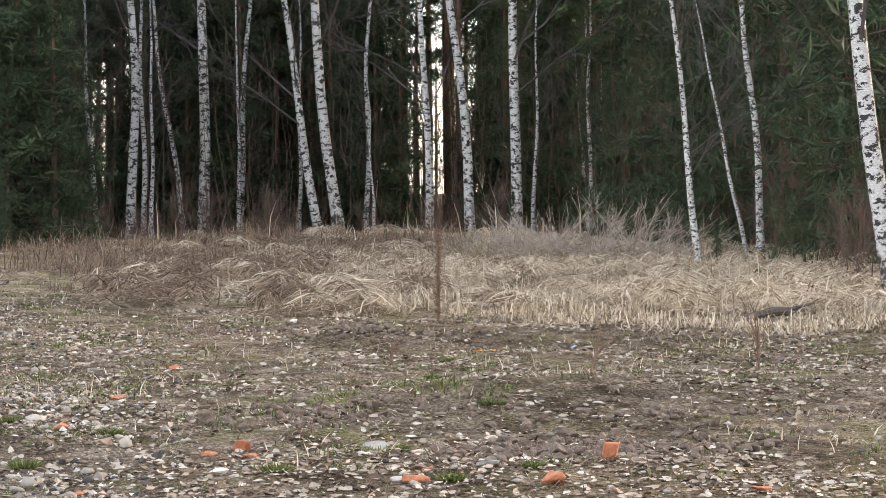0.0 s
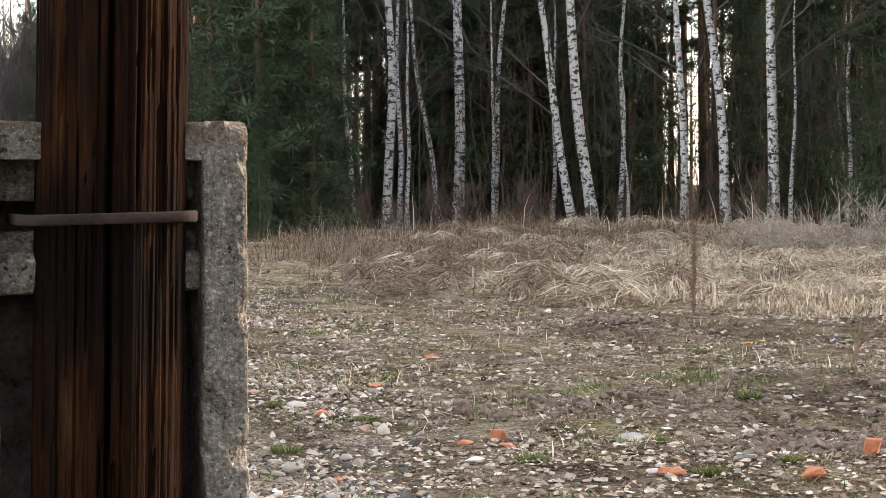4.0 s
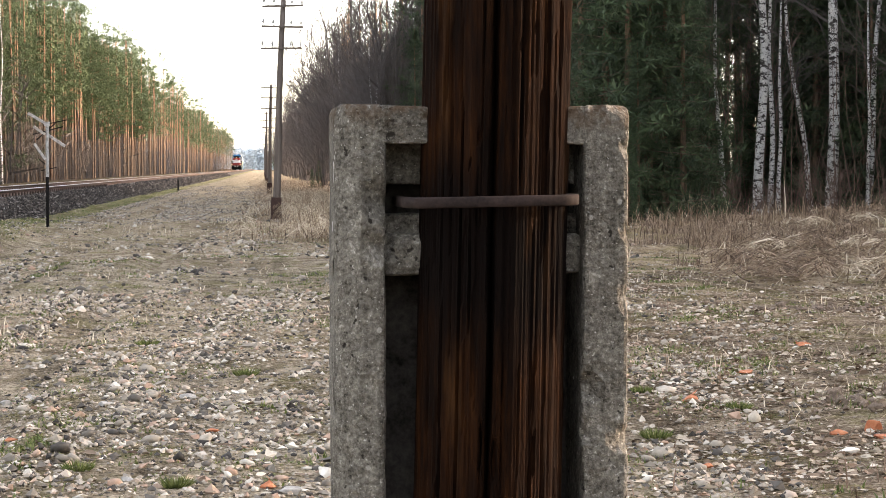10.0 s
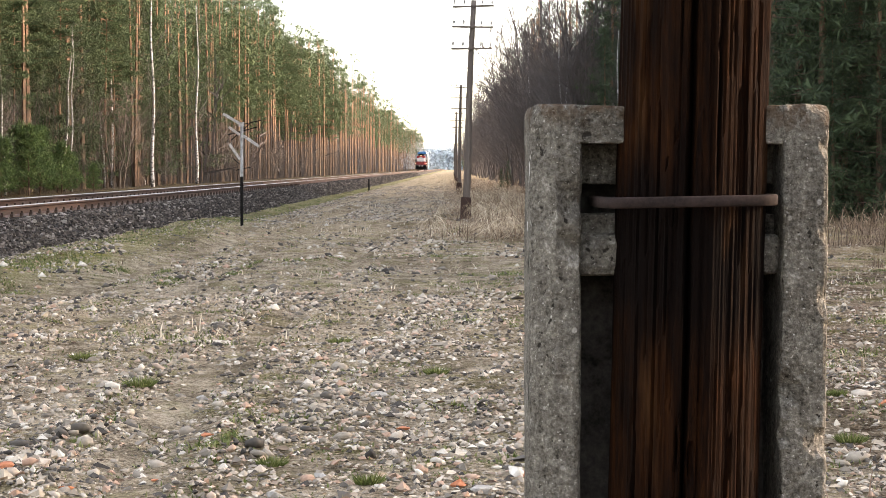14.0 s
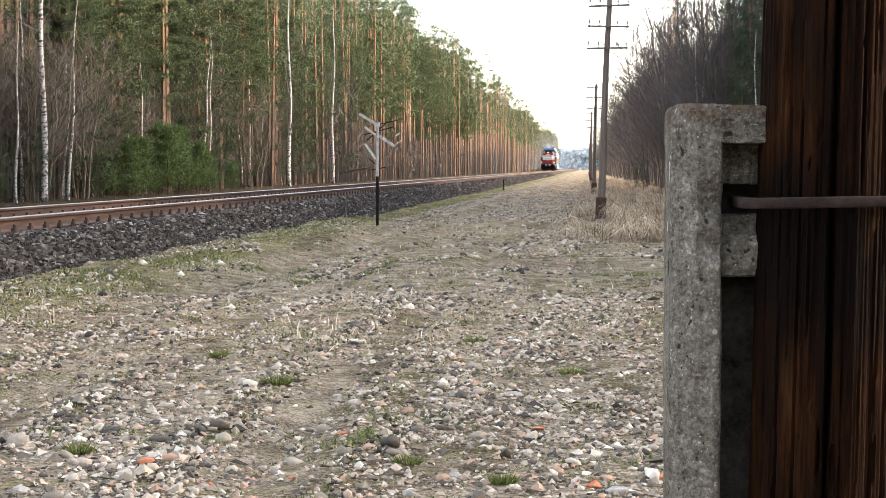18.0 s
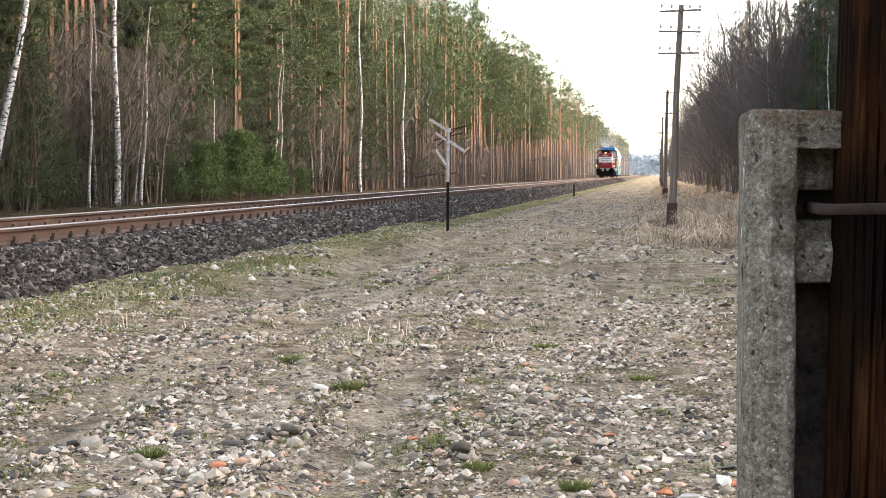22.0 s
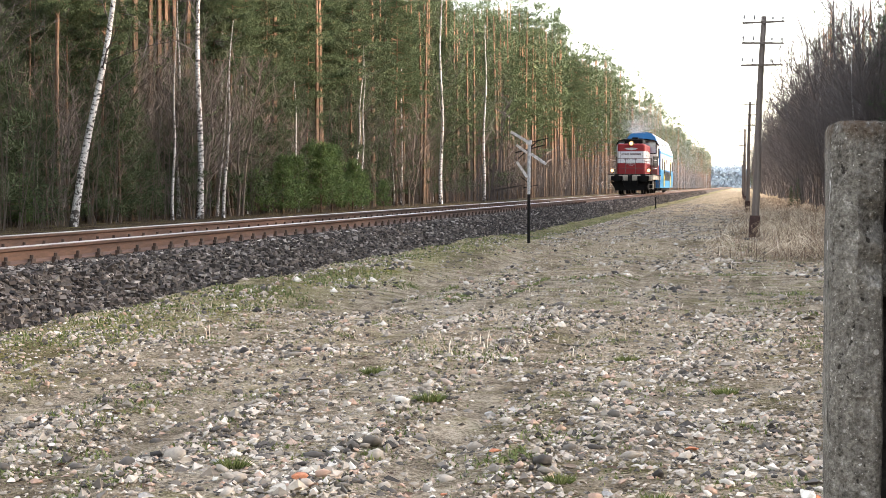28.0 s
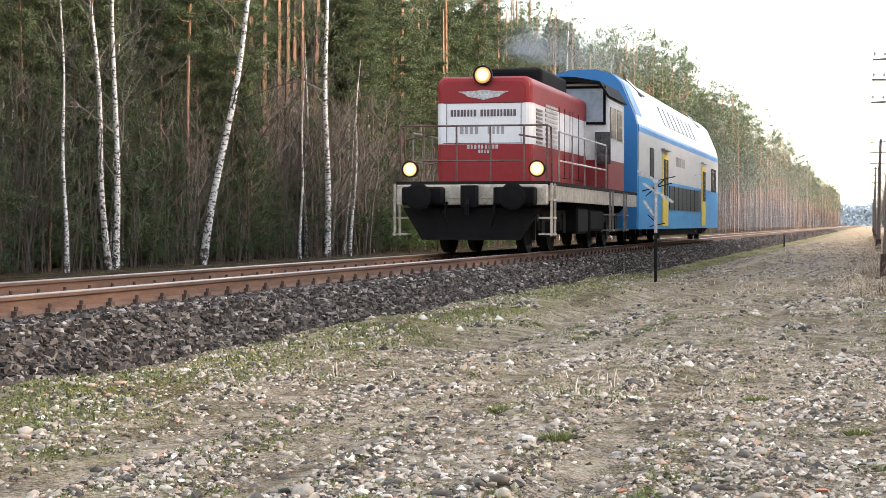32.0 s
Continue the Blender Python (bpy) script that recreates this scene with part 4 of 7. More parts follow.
    cool = hood_body(0.64, 3.30, 3.74, 2.7, 5.9, 0.08)
    part("roof_cooler", from_bm("roof_cooler", cool, M_BLACK, False), loco, "sooty black roof housing")
    stack = part("exhaust_stack", from_bm("exhaust_stack", bevel_box(-0.22, 0.22, 4.6, 5.2, 3.70, 3.90, 0.03, 1), M_BLACK), loco)
    # cab
    cab = [(-1.42, 1.34), (1.42, 1.34), (1.42, 3.35), (1.25, 3.72), (-1.25, 3.72), (-1.42, 3.35)]
    part("cab", section(cab, 7.0, 9.7).mesh("cab", M_LOCO2), loco, "cab with pale upper side")
    roof = [(-1.47, 3.42), (-1.43, 3.40), (-1.22, 3.70), (0, 3.78), (1.22, 3.70), (1.43, 3.40), (1.47, 3.42), (1.25, 3.75), (0.7, 3.85), (0, 3.88), (-0.7, 3.85), (-1.25, 3.75)]
    part("cab_roof", section(roof, 6.75, 9.95).mesh("cab_roof", M_BLACK), loco, "black curved cab roof")
    for sx in (-1, 1):
        w = Soup()
        w.box(min(sx * 0.30, sx * 1.30), max(sx * 0.30, sx * 1.30), 6.98, 6.997, 2.85, 3.60)
        fs = Soup()
        for x0, x1, z0, z1 in ((0.24, 1.36, 2.79, 2.85), (0.24, 1.36, 3.60, 3.66), (0.24, 0.30, 2.85, 3.60), (1.30, 1.36, 2.85, 3.60)):
            fs.box(min(sx * x0, sx * x1), max(sx * x0, sx * x1), 6.965, 6.999, z0, z1)
        part("cab_window_frame", fs.mesh("cab_window_frame", M_BLACK), loco)
        fr = part("cab_front_window", w.mesh("cab_front_window", M_CABGLASS), loco, "cab window with its pale reflection in the colour")
        w = Soup()
        a = sx * 1.425
        for y0, y1 in ((7.25, 8.15), (8.4, 9.3)):
            w.box(min(a, a + sx * 0.012), max(a, a + sx * 0.012), y0, y1, 2.5, 3.2)
        part("cab_side_window", w.mesh("cab_side_window", M_GLASS), loco)
        d = Soup()
        d.box(min(a - sx * 0.3, a + sx * 0.05), max(a - sx * 0.3, a + sx * 0.05), 6.90, 6.975, 1.9, 2.62)
        part("cab_door_window", d.mesh("cab_door_window", M_GLASS), loco)
    for name, y0, y1, z0, z1 in (("battery_box", 3.2, 4.6, 0.35, 0.9), ("air_tank", 4.9, 7.0, 0.4, 0.85), ("undergear", -0.9, 3.0, 0.55, 1.0), ("undergear", 7.6, 11.9, 0.55, 1.0)):
        half = 1.32 if name in ("battery_box", "air_tank") else 0.9
        part(name, from_bm(name, bevel_box(-half, half, y0, y1, z0, z1, 0.05, 1), M_BLACK), loco)
    bogie(loco, 1.55, 2.5, 0.55)
    bogie(loco, 9.45, 2.5, 0.55)
    return loco


M_RAILING = plain("dull_grey_handrail", (0.07, 0.06, 0.055), (0.20, 0.18, 0.165), 9, 0.6)
M_RUSTRAIL = plain("dark_rusty_handrail", (0.03, 0.012, 0.01), (0.10, 0.05, 0.042), 9, 0.6)
M_LETTER = plain("dark_lettering", (0.05, 0.03, 0.04), (0.09, 0.06, 0.07), 20, 0.6)
M_LETTER2 = plain("grey_lettering", (0.16, 0.15, 0.16), (0.24, 0.23, 0.24), 20, 0.6)
M_LOCO2 = striped_paint("cab_paint", ((0, RED), (2.0, (0.50, 0.48, 0.47)), (3.3, (0.40, 0.39, 0.38))), 0.45, 0.35)
LOCO = build_loco()


def build_coach():
    """Double-deck coach; its own space is the locomotive's, so it is keyed with the same rows, behind it."""
    c = thing("double_deck_coach", pose(TRACK_X, 725 + 12.6, RAIL_Z), "blue and white double-deck passenger coach with yellow doors", "railway coach")
    L = 25.6
    prof = [(-1.38, 0.42), (1.38, 0.42), (1.40, 1.0), (1.40, 3.05), (1.32, 3.35), (0.98, 4.15), (0.75, 4.38), (0.35, 4.5), (-0.35, 4.5), (-0.75, 4.38), (-0.98, 4.15), (-1.32, 3.35), (-1.40, 3.05), (-1.40, 1.0)]
    part("body", section(prof, 0.25, L - 0.25, 1).mesh("body", M_COACH), c, "blue and grey body with a white roof")
    for y0, y1 in ((0.0, 0.25), (L - 0.25, L)):
        part("end_wall", section([(x * 0.985, 0.45 + (z - 0.42) * 0.992) for x, z in prof], y0, y1).mesh("end_wall", M_COACHEND), c, "blue end wall")
    for y0, y1 in ((0.25, 1.6), (L - 1.6, L - 0.25)):
        part("end_roof", section([(x * 1.004, 3.2 + (z - 3.2) * 1.004) for x, z in prof if z > 3.2], y0, y1).mesh("end_roof", M_COACHEND if y0 < 1 else M_COACH), c)
    for sx in (-1, 1):
        a = sx * 1.40
        lo, hi = min(a, a + sx * 0.03), max(a, a + sx * 0.03)
        for y0 in (5.7, 18.2):
            d = Soup()
            d.box(lo, hi, y0, y0 + 1.35, 0.5, 2.55)
            door = part("coach_door", d.mesh("coach_door", M_YELLOW), c, "yellow double door")
            g = Soup()
            for k in (0.14, 0.78):
                g.box(min(a + sx * 0.03, a + sx * 0.045), max(a + sx * 0.03, a + sx * 0.045), y0 + k, y0 + k + 0.42, 1.35, 2.4)
            part("door_window", g.mesh("door_window", M_GLASS), door)
            cn = Soup()
            cn.box(min(a, a + sx * 0.10), max(a, a + sx * 0.10), y0 - 0.25, y0 + 1.6, 2.66, 2.70)
            part("door_canopy", cn.mesh("door_canopy", M_GREYSTEEL), c, "thin pale rain strip over the door")
        for y0 in (3.2, L - 5.0):
            hatch = Soup()
            hatch.box(-0.30, 0.30, y0, y0 + 0.9, -0.01, 0.025, Matrix.Translation((sx * 0.86, 0, 4.27)) @ Matrix.Rotation(sx * 0.78, 4, "Y"))
            part("roof_hatch", hatch.mesh("roof_hatch", M_ROOFGLASS), c, "dark hatch in the roof")
        win = Soup()
        win.box(lo, hi, 0, 1.15, 0.98, 1.68)
        lower = win.mesh("lower_window", M_ROOFGLASS)
        for k in range(8):
            ob = part("lower_window", lower, c)
            ob.matrix_basis = pose(0, 7.5 + k * 1.3, 0)
        s = Soup()
        th = math.atan2(0.34, 0.80)
        m = Matrix.Translation((sx * 1.305, 0, 3.42)) @ Matrix.Rotation(-sx * th, 4, "Y")
        s.box(-0.006, 0.012 if sx > 0 else 0.006, 0, 1.1, 0.0, 0.62, m)
        if sx < 0:
            s.box(-0.012, 0.006, 0, 1.1, 0.0, 0.62, m)
        upper = s.mesh("upper_window", M_ROOFGLASS)
        for k in range(8):
            ob = part("upper_window", upper, c)
            ob.matrix_basis = pose(0, 7.3 + k * 1.36, 0)
        for y0, z0, z1, w in ((2.6, 1.75, 2.6, 0.8), (22.2, 1.75, 2.6, 0.8), (23.4, 1.75, 2.6, 0.8)):
            e = Soup()
            e.box(lo, hi, y0, y0 + w, z0, z1)
            part("end_window", e.mesh("end_window", M_GLASS), c)
        bars(c, "lettering", 0, 2.45, 9.5, 12.2, 0.28, M_LETTER2, 8, 0.3, face=a if sx > 0 else a - 0.006)
    under = Soup()
    under.box(-1.2, 1.2, 6.5, 19.0, 0.22, 0.45)
    part("underframe", under.mesh("underframe", M_DARK), c)
    gang = from_bm("gangway", bevel_box(-0.55, 0.55, -0.25, 0.0, 0.9, 3.0, 0.05, 2), M_BLACK)
    part("gangway", gang, c)
    for sx in (-0.875, 0.875):
        for y, flip in ((0, 1), (L, -1)):
            b = part("buffer", lathe([(0.10, 0.0), (0.10, -0.40), (0.24, -0.50), (0.24, -0.56), (0.02, -0.57)], 14, "y").mesh("buffer", M_BLACK), c)
            b.matrix_basis = pose(sx, y, 1.05, 0, 0, 0 if flip > 0 else 180)
    bogie(c, 3.2, 2.5, 0.46)
    bogie(c, L - 3.2, 2.5, 0.46)
    return c


COACH = build_coach()


# ---- trees ----
def rand_dir(rnd, up=0.0):
    v = Vector((rnd.gauss(0, 1), rnd.gauss(0, 1), rnd.gauss(0, 1) + up))
    return v.normalized()


class Needles:
    """Gathers sprays of narrow needle blades; the blades of one spray fan out from one root."""

    def __init__(self, seed):
        self.rng = np.random.default_rng(seed)
        self.rows = []

    def spray(self, p, size, k=7, up=0.3, width=0.08):
        self.rows.append((p[0], p[1], p[2], size, k, up, width))

    def mesh(self, name, material):
        rng = self.rng
        rows = np.array(self.rows)
        vs, fs, base = [], [], 0
        for k in np.unique(rows[:, 4]):
            r = rows[rows[:, 4] == k]
            n, k = len(r), int(k)
            size = r[:, 3][:, None, None]
            d = rng.normal(0, 1, (n, k, 3))
            d[..., 2] += r[:, 5][:, None]
            d /= np.linalg.norm(d, axis=2, keepdims=True)
            w = np.cross(d, rng.normal(0, 1, (n, k, 3)))
            w *= size * r[:, 6][:, None, None] / np.maximum(np.linalg.norm(w, axis=2, keepdims=True), 1e-6)
            root = r[:, None, :3]
            mid = root + d * size * rng.uniform(0.35, 0.6, (n, k, 1)) + w
            tip = root + (d + rng.normal(0, 0.12, (n, k, 3))) * size * rng.uniform(0.8, 1.3, (n, k, 1)) - w * 0.4
            v = np.concatenate([root, mid, tip], 1)
            one = np.stack([np.zeros(k, int), 1 + np.arange(k), 1 + k + np.arange(k)], 1)
            fs.append((one[None] + (base + np.arange(n) * (2 * k + 1))[:, None, None]).reshape(-1, 3))
            vs.append(v.reshape(-1, 3))
            base += n * (2 * k + 1)
        v, f = np.concatenate(vs), np.concatenate(fs)
        return triangles(name, v, f, material)


def triangles(name, v, f, material):
    """A mesh straight from arrays of corners and triangles."""
    me = bpy.data.meshes.new(name)
    me.vertices.add(len(v))
    me.vertices.foreach_set("co", np.ascontiguousarray(v, np.float32).ravel())
    me.loops.add(len(f) * 3)
    me.loops.foreach_set("vertex_index", np.ascontiguousarray(f, np.int32).ravel())
    me.polygons.add(len(f))
    me.polygons.foreach_set("loop_start", np.arange(0, len(f) * 3, 3, dtype=np.int32))
    me.materials.append(material)
    me.update(calc_edges=True)
    return me


def trunk_points(rnd, h, bend, n=9):
    a, b = rnd.uniform(0, 6.3), rnd.uniform(0.5, 1.2)
    return [Vector((bend * math.sin(a + b * i), bend * math.cos(a * 1.7 + b * i * 0.8), h * i / (n - 1))) - Vector((bend * math.sin(a), bend * math.cos(a * 1.7), 0)) * (1 - i / (n - 1)) for i in range(n)]


def at_height(pts, z):
    for a, b in zip(pts, pts[1:]):
        if b.z >= z:
            return a.lerp(b, (z - a.z) / (b.z - a.z))
    return pts[-1].copy()


def make_pine(seed, h=20.0, r=0.15, crown_from=0.5):
    rnd = random.Random(seed)
    t = thing("pine_tree", Matrix(), "tall straight pine with orange upper bark and high green crown", "pine tree", "pine wood along the track")
    pts = trunk_points(rnd, h, 0.10, 10)
    s = Soup()
    s.tube([p - Vector((0, 0, 0.3 if i == 0 else 0)) for i, p in enumerate(pts)], [r * (1.12 if i == 0 else 1 - 0.75 * i / 9) for i in range(10)], 9, False)
    lim = Soup()
    cr = Needles(seed)
    for k in range(22):  # dead snags below the crown
        z = h * rnd.uniform(0.12, crown_from)
        p, a = at_height(pts, z), rnd.uniform(0, 6.3)
        L = rnd.uniform(0.2, 1.2)
        lim.tube([p, p + Vector((math.cos(a), math.sin(a), rnd.uniform(-0.1, 0.2))) * L], [0.015, 0.005], 3, False)
    nb = 40
    for k in range(nb):
        f = (k + rnd.random()) / nb
        z = h * (crown_from + (0.985 - crown_from) * f)
        p, a = at_height(pts, z), k * 2.4 + rnd.uniform(-0.5, 0.5)
        reach = 2.9 * (1 - f) ** 0.42 * min(1, 0.45 + f * 1.7) * rnd.uniform(0.45, 1.15) + 0.3
        d = Vector((math.cos(a), math.sin(a), rnd.uniform(-0.05, 0.42)))
        e = p + d * reach
        m = p.lerp(e, 0.5) - Vector((0, 0, 0.08 * reach))
        lim.tube([p, m, e], [0.035, 0.022, 0.008], 3, False)
        for j in range(3 + int(reach * 2.4)):  # flat pads of needles along the bough
            u = rnd.uniform(0.35, 1.05)
            q = p.lerp(e, u) + Vector((rnd.gauss(0, 0.28), rnd.gauss(0, 0.28), rnd.gauss(0, 0.07)))
            for i in range(15):
                cr.spray(q + Vector((rnd.gauss(0, 0.30), rnd.gauss(0, 0.30), rnd.gauss(0, 0.07))), 0.25, 14, 0.7, 0.034)
    part("trunk", s.mesh("trunk", M_PINE, True), t)
    tagged(part("branchwork", lim.mesh("branchwork", M_PINE), t), kind="stuff")
    part("crown", cr.mesh("crown", M_NEEDLE), t)
    return t


def branching(s, rnd, p, d, L, r, depth, spread=0.5, up=0.15, sides=3, droop=0.0):
    """A limb that forks; its finest twigs are single slivers."""
    if depth <= 0:
        w = d.cross(rand_dir(rnd)).normalized() * r * 1.6
        s.add((p - w, p + w, p + (d + rand_dir(rnd) * 0.15) * L), ((0, 1, 2),))
        return
    n = 3
    pts, dirs = [p], []
    for i in range(n):
        d = (d + rand_dir(rnd) * 0.17 + Vector((0, 0, up * 0.4 - droop * i * 0.3))).normalized()
        pts.append(pts[-1] + d * L / n)
        dirs.append(d)
    s.tube(pts, [r * (1 - 0.75 * i / n) for i in range(n + 1)], sides, False)
    for k in range(5 if depth > 1 else 6):
        i = rnd.randint(1, n)
        side = rand_dir(rnd)
        dd = (dirs[min(i, n - 1)] + side * spread * rnd.uniform(0.8, 1.6) + Vector((0, 0, up))).normalized()
        branching(s, rnd, pts[i], dd, L * rnd.uniform(0.4, 0.7), r * 0.45, depth - 1, spread, up, sides, droop)


def make_birch(seed, h=15.0, r=0.13, low=0.22, branches=20, group="birches"):
    rnd = random.Random(seed)
    t = thing("birch_tree", Matrix(), "leafless white-barked birch with dark scars", "birch tree", group)
    pts = trunk_points(rnd, h, 0.07, 16)
    s = Soup()
    s.tube([p - Vector((0, 0, 0.3 if i == 0 else 0)) for i, p in enumerate(pts)], [r * (1.3 if i == 0 else 1.0 - 0.85 * i / 15) for i in range(16)], 12, False)
    b = Soup()
    for k in range(branches):
        f = low + (1 - low) * (k + rnd.random()) / branches
        p, a = at_height(pts, h * f), rnd.uniform(0, 6.3)
        d = Vector((math.cos(a), math.sin(a), rnd.uniform(0.3, 1.1))).normalized()
        branching(b, rnd, p, d, (1 - f) * 3.4 + 0.7, 0.030 * (1.25 - f), 2, 0.55, 0.12, 3, 0.1)
    part("trunk", s.mesh("trunk", M_BIRCH, True), t)
    tagged(part("branchwork", b.mesh("branchwork", M_TWIG), t), kind="stuff")
    return t


def make_spruce(seed, h=12.0, r=0.13, spread=2.2, tufts=900, low=0.03):
    rnd = random.Random(seed)
    t = thing("spruce_tree", Matrix(), "dense dark green conifer with branches down to the ground", "conifer tree", "dark conifers of the wood")
    pts = trunk_points(rnd, h, 0.06, 6)
    s = Soup()
    s.tube([p - Vector((0, 0, 0.3 if i == 0 else 0)) for i, p in enumerate(pts)], [r * (1.1 - 0.95 * i / 5) for i in range(6)], 8, False)
    cr, lim = Needles(seed), Soup()
    nb = 64
    for k in range(nb):
        f = low + (1 - low) * (k + rnd.random()) / nb
        p, a = at_height(pts, h * f), k * 2.4 + rnd.uniform(-0.5, 0.5)
        reach = spread * (1 - f) ** 0.8 * rnd.uniform(0.6, 1.15) + 0.2
        e = p + Vector((math.cos(a), math.sin(a), rnd.uniform(-0.25, 0.15))) * reach
        lim.tube([p, e], [0.02, 0.006], 3, False)
        for i in range(tufts // nb):
            u = rnd.uniform(0.15, 1.05)
            q = p.lerp(e, u) + Vector((rnd.gauss(0, 0.16), rnd.gauss(0, 0.16), rnd.gauss(0, 0.10) - 0.05))
            cr.spray(q, 0.34, 14, -0.1, 0.034)
    part("trunk", s.mesh("trunk", M_PINE, True), t)
    tagged(part("branchwork", lim.mesh("branchwork", M_REDTWIG), t), kind="stuff")
    part("crown", cr.mesh("crown", M_DARKNEEDLE), t)
    return t


def make_sapling(seed, h=3.5, tufts=600):
    rnd = random.Random(seed)
    t = thing("young_pine", Matrix(), "bushy young green pine at the edge of the wood", "pine tree", "young pines")
    s, cr = Soup(), Needles(seed)
    s.tube([(0, 0, -0.2), (0.05, 0, h * 0.5), (0, 0.04, h)], [0.05, 0.035, 0.01], 6, False)
    for k in range(40):
        f = 0.06 + 0.9 * (k + rnd.random()) / 40
        a = k * 2.4
        reach = 1.35 * (1 - f) ** 0.6 * rnd.uniform(0.6, 1.15)
        p = Vector((0, 0, h * f))
        e = p + Vector((math.cos(a), math.sin(a), rnd.uniform(0.2, 0.6))) * reach
        s.tube([p, e], [0.015, 0.005], 3, False)
        for i in range(tufts // 40):
            cr.spray(p.lerp(e, rnd.uniform(0.3, 1.1)) + rand_dir(rnd) * 0.12, 0.24, 14, 0.4, 0.034)
    part("stem", s.mesh("stem", M_PINE), t)
    part("crown", cr.mesh("crown", M_FRESHNEEDLE), t)
    return t


M_FRESHNEEDLE = per_island("fresh_pine_needles", ((0, (0.044, 0.080, 0.028)), (0.6, (0.086, 0.138, 0.046)), (1, (0.130, 0.190, 0.066))), 0.7, 3.0, 0.2, 0.2)


def make_bushy(seed, h=8.0, tufts=1000, reach=1.9, size=0.27):
    """A young pine grown up in the shade, foliage from top to foot."""
    rnd = random.Random(seed)
    t = thing("understorey_pine", Matrix(), "slender shaded pine with thin green foliage to the ground", "pine tree", "understorey pines")
    s, cr = Soup(), Needles(seed)
    pts = trunk_points(rnd, h, 0.08, 6)
    s.tube([p - Vector((0, 0, 0.3 if i == 0 else 0)) for i, p in enumerate(pts)], [0.07 * (1.05 - i / 5) + 0.004 for i in range(6)], 7, False)
    for k in range(56):
        f = 0.04 + 0.95 * (k + rnd.random()) / 56
        p, a = at_height(pts, h * f), k * 2.4 + rnd.uniform(-0.5, 0.5)
        e = p + Vector((math.cos(a), math.sin(a), rnd.uniform(-0.1, 0.4))) * (reach * (1 - f) ** 0.6 * rnd.uniform(0.5, 1.15) + 0.15)
        s.tube([p, e], [0.014, 0.005], 3, False)
        for i in range(tufts // 56):
            q = p.lerp(e, rnd.uniform(0.3, 1.05)) + Vector((rnd.gauss(0, 0.14), rnd.gauss(0, 0.14), rnd.gauss(0, 0.09)))
            cr.spray(q, size, 12, 0.4, 0.036)
    part("stem", s.mesh("stem", M_PINE), t)
    part("crown", cr.mesh("crown", M_MIDNEEDLE), t)
    return t


M_MIDNEEDLE = per_island("shaded_pine_needles", ((0, (0.040, 0.058, 0.030)), (0.6, (0.066, 0.090, 0.044)), (1, (0.092, 0.116, 0.058))), 0.75, 1.6, 0.15, 0.12)


def make_bare(seed, h=9.0, mat=None, stems=3, label="leafless grey-brown deciduous tree", kind="bare_tree", group="bare trees", spread=0.45):
    rnd = random.Random(seed)
    t = thing(kind, Matrix(), label, "tree" if "tree" in kind else "shrub", group)
    s, b = Soup(), Soup()
    for k in range(stems):
        a = rnd.uniform(0, 6.3)
        d = Vector((math.cos(a) * 0.18, math.sin(a) * 0.18, 1)).normalized()
        base = Vector((math.cos(a), math.sin(a), 0)) * 0.12 * stems
        top = base + d * h * rnd.uniform(0.8, 1)
        pts = [base - d * 0.2] + [base.lerp(top, i / 6) + rand_dir(rnd) * 0.02 * h * (i > 0) for i in range(1, 7)]
        rr = 0.0075 * h
        s.tube(pts, [rr * (1 - 0.8 * i / 6) for i in range(7)], 6, False)
        for j in range(16):
            f = rnd.uniform(0.08, 0.97)
            p = base.lerp(top, f)
            aa = rnd.uniform(0, 6.3)
            dd = Vector((math.cos(aa), math.sin(aa), rnd.uniform(0.5, 1.4))).normalized()
            branching(b, rnd, p, dd, h * 0.30 * (1.15 - f) + 0.2, rr * 0.35, 2, spread, 0.15)
    part("stem", s.mesh("stem", mat), t)
    tagged(part("branchwork", b.mesh("branchwork", mat), t), kind="stuff")
    return t


def make_shrub(seed, h=1.6, stems=60, mat=None, label="tangle of bare twigs", wide=1.0, name="bare_shrub", lean=0.7):
    rnd = random.Random(seed)
    t = thing(name, Matrix(), label, "shrub")
    b = Soup()
    for k in range(stems):
        a = rnd.uniform(0, 6.3)
        base = Vector((rnd.gauss(0, 0.35) * wide, rnd.gauss(0, 0.35) * wide, -0.05))
        d = Vector((math.cos(a) * lean, math.sin(a) * lean, rnd.uniform(0.5, 1.3))).normalized()
        branching(b, rnd, base, d, h * rnd.uniform(0.6, 1.1), 0.011 * h ** 0.5, 2, 0.35, 0.1, 3, 0.10)
    tagged(part("branchwork", b.mesh("branchwork", mat), t), kind="stuff")
    return t


PROTO = {}


def plant(kind, x, y, spin=None, scale=1.0, lean=0.0, toward=(1.0, 0.0), rnd=random.Random(77)):
    spin = rnd.uniform(0, 6.28) if spin is None else spin
    m = lean_pose(x, y, spin, scale, lean, toward)
    ob, used = PROTO[kind]
    if not used:
        ob.matrix_basis = m
        PROTO[kind] = (ob, True)
        return ob
    return copy_thing(ob, m)


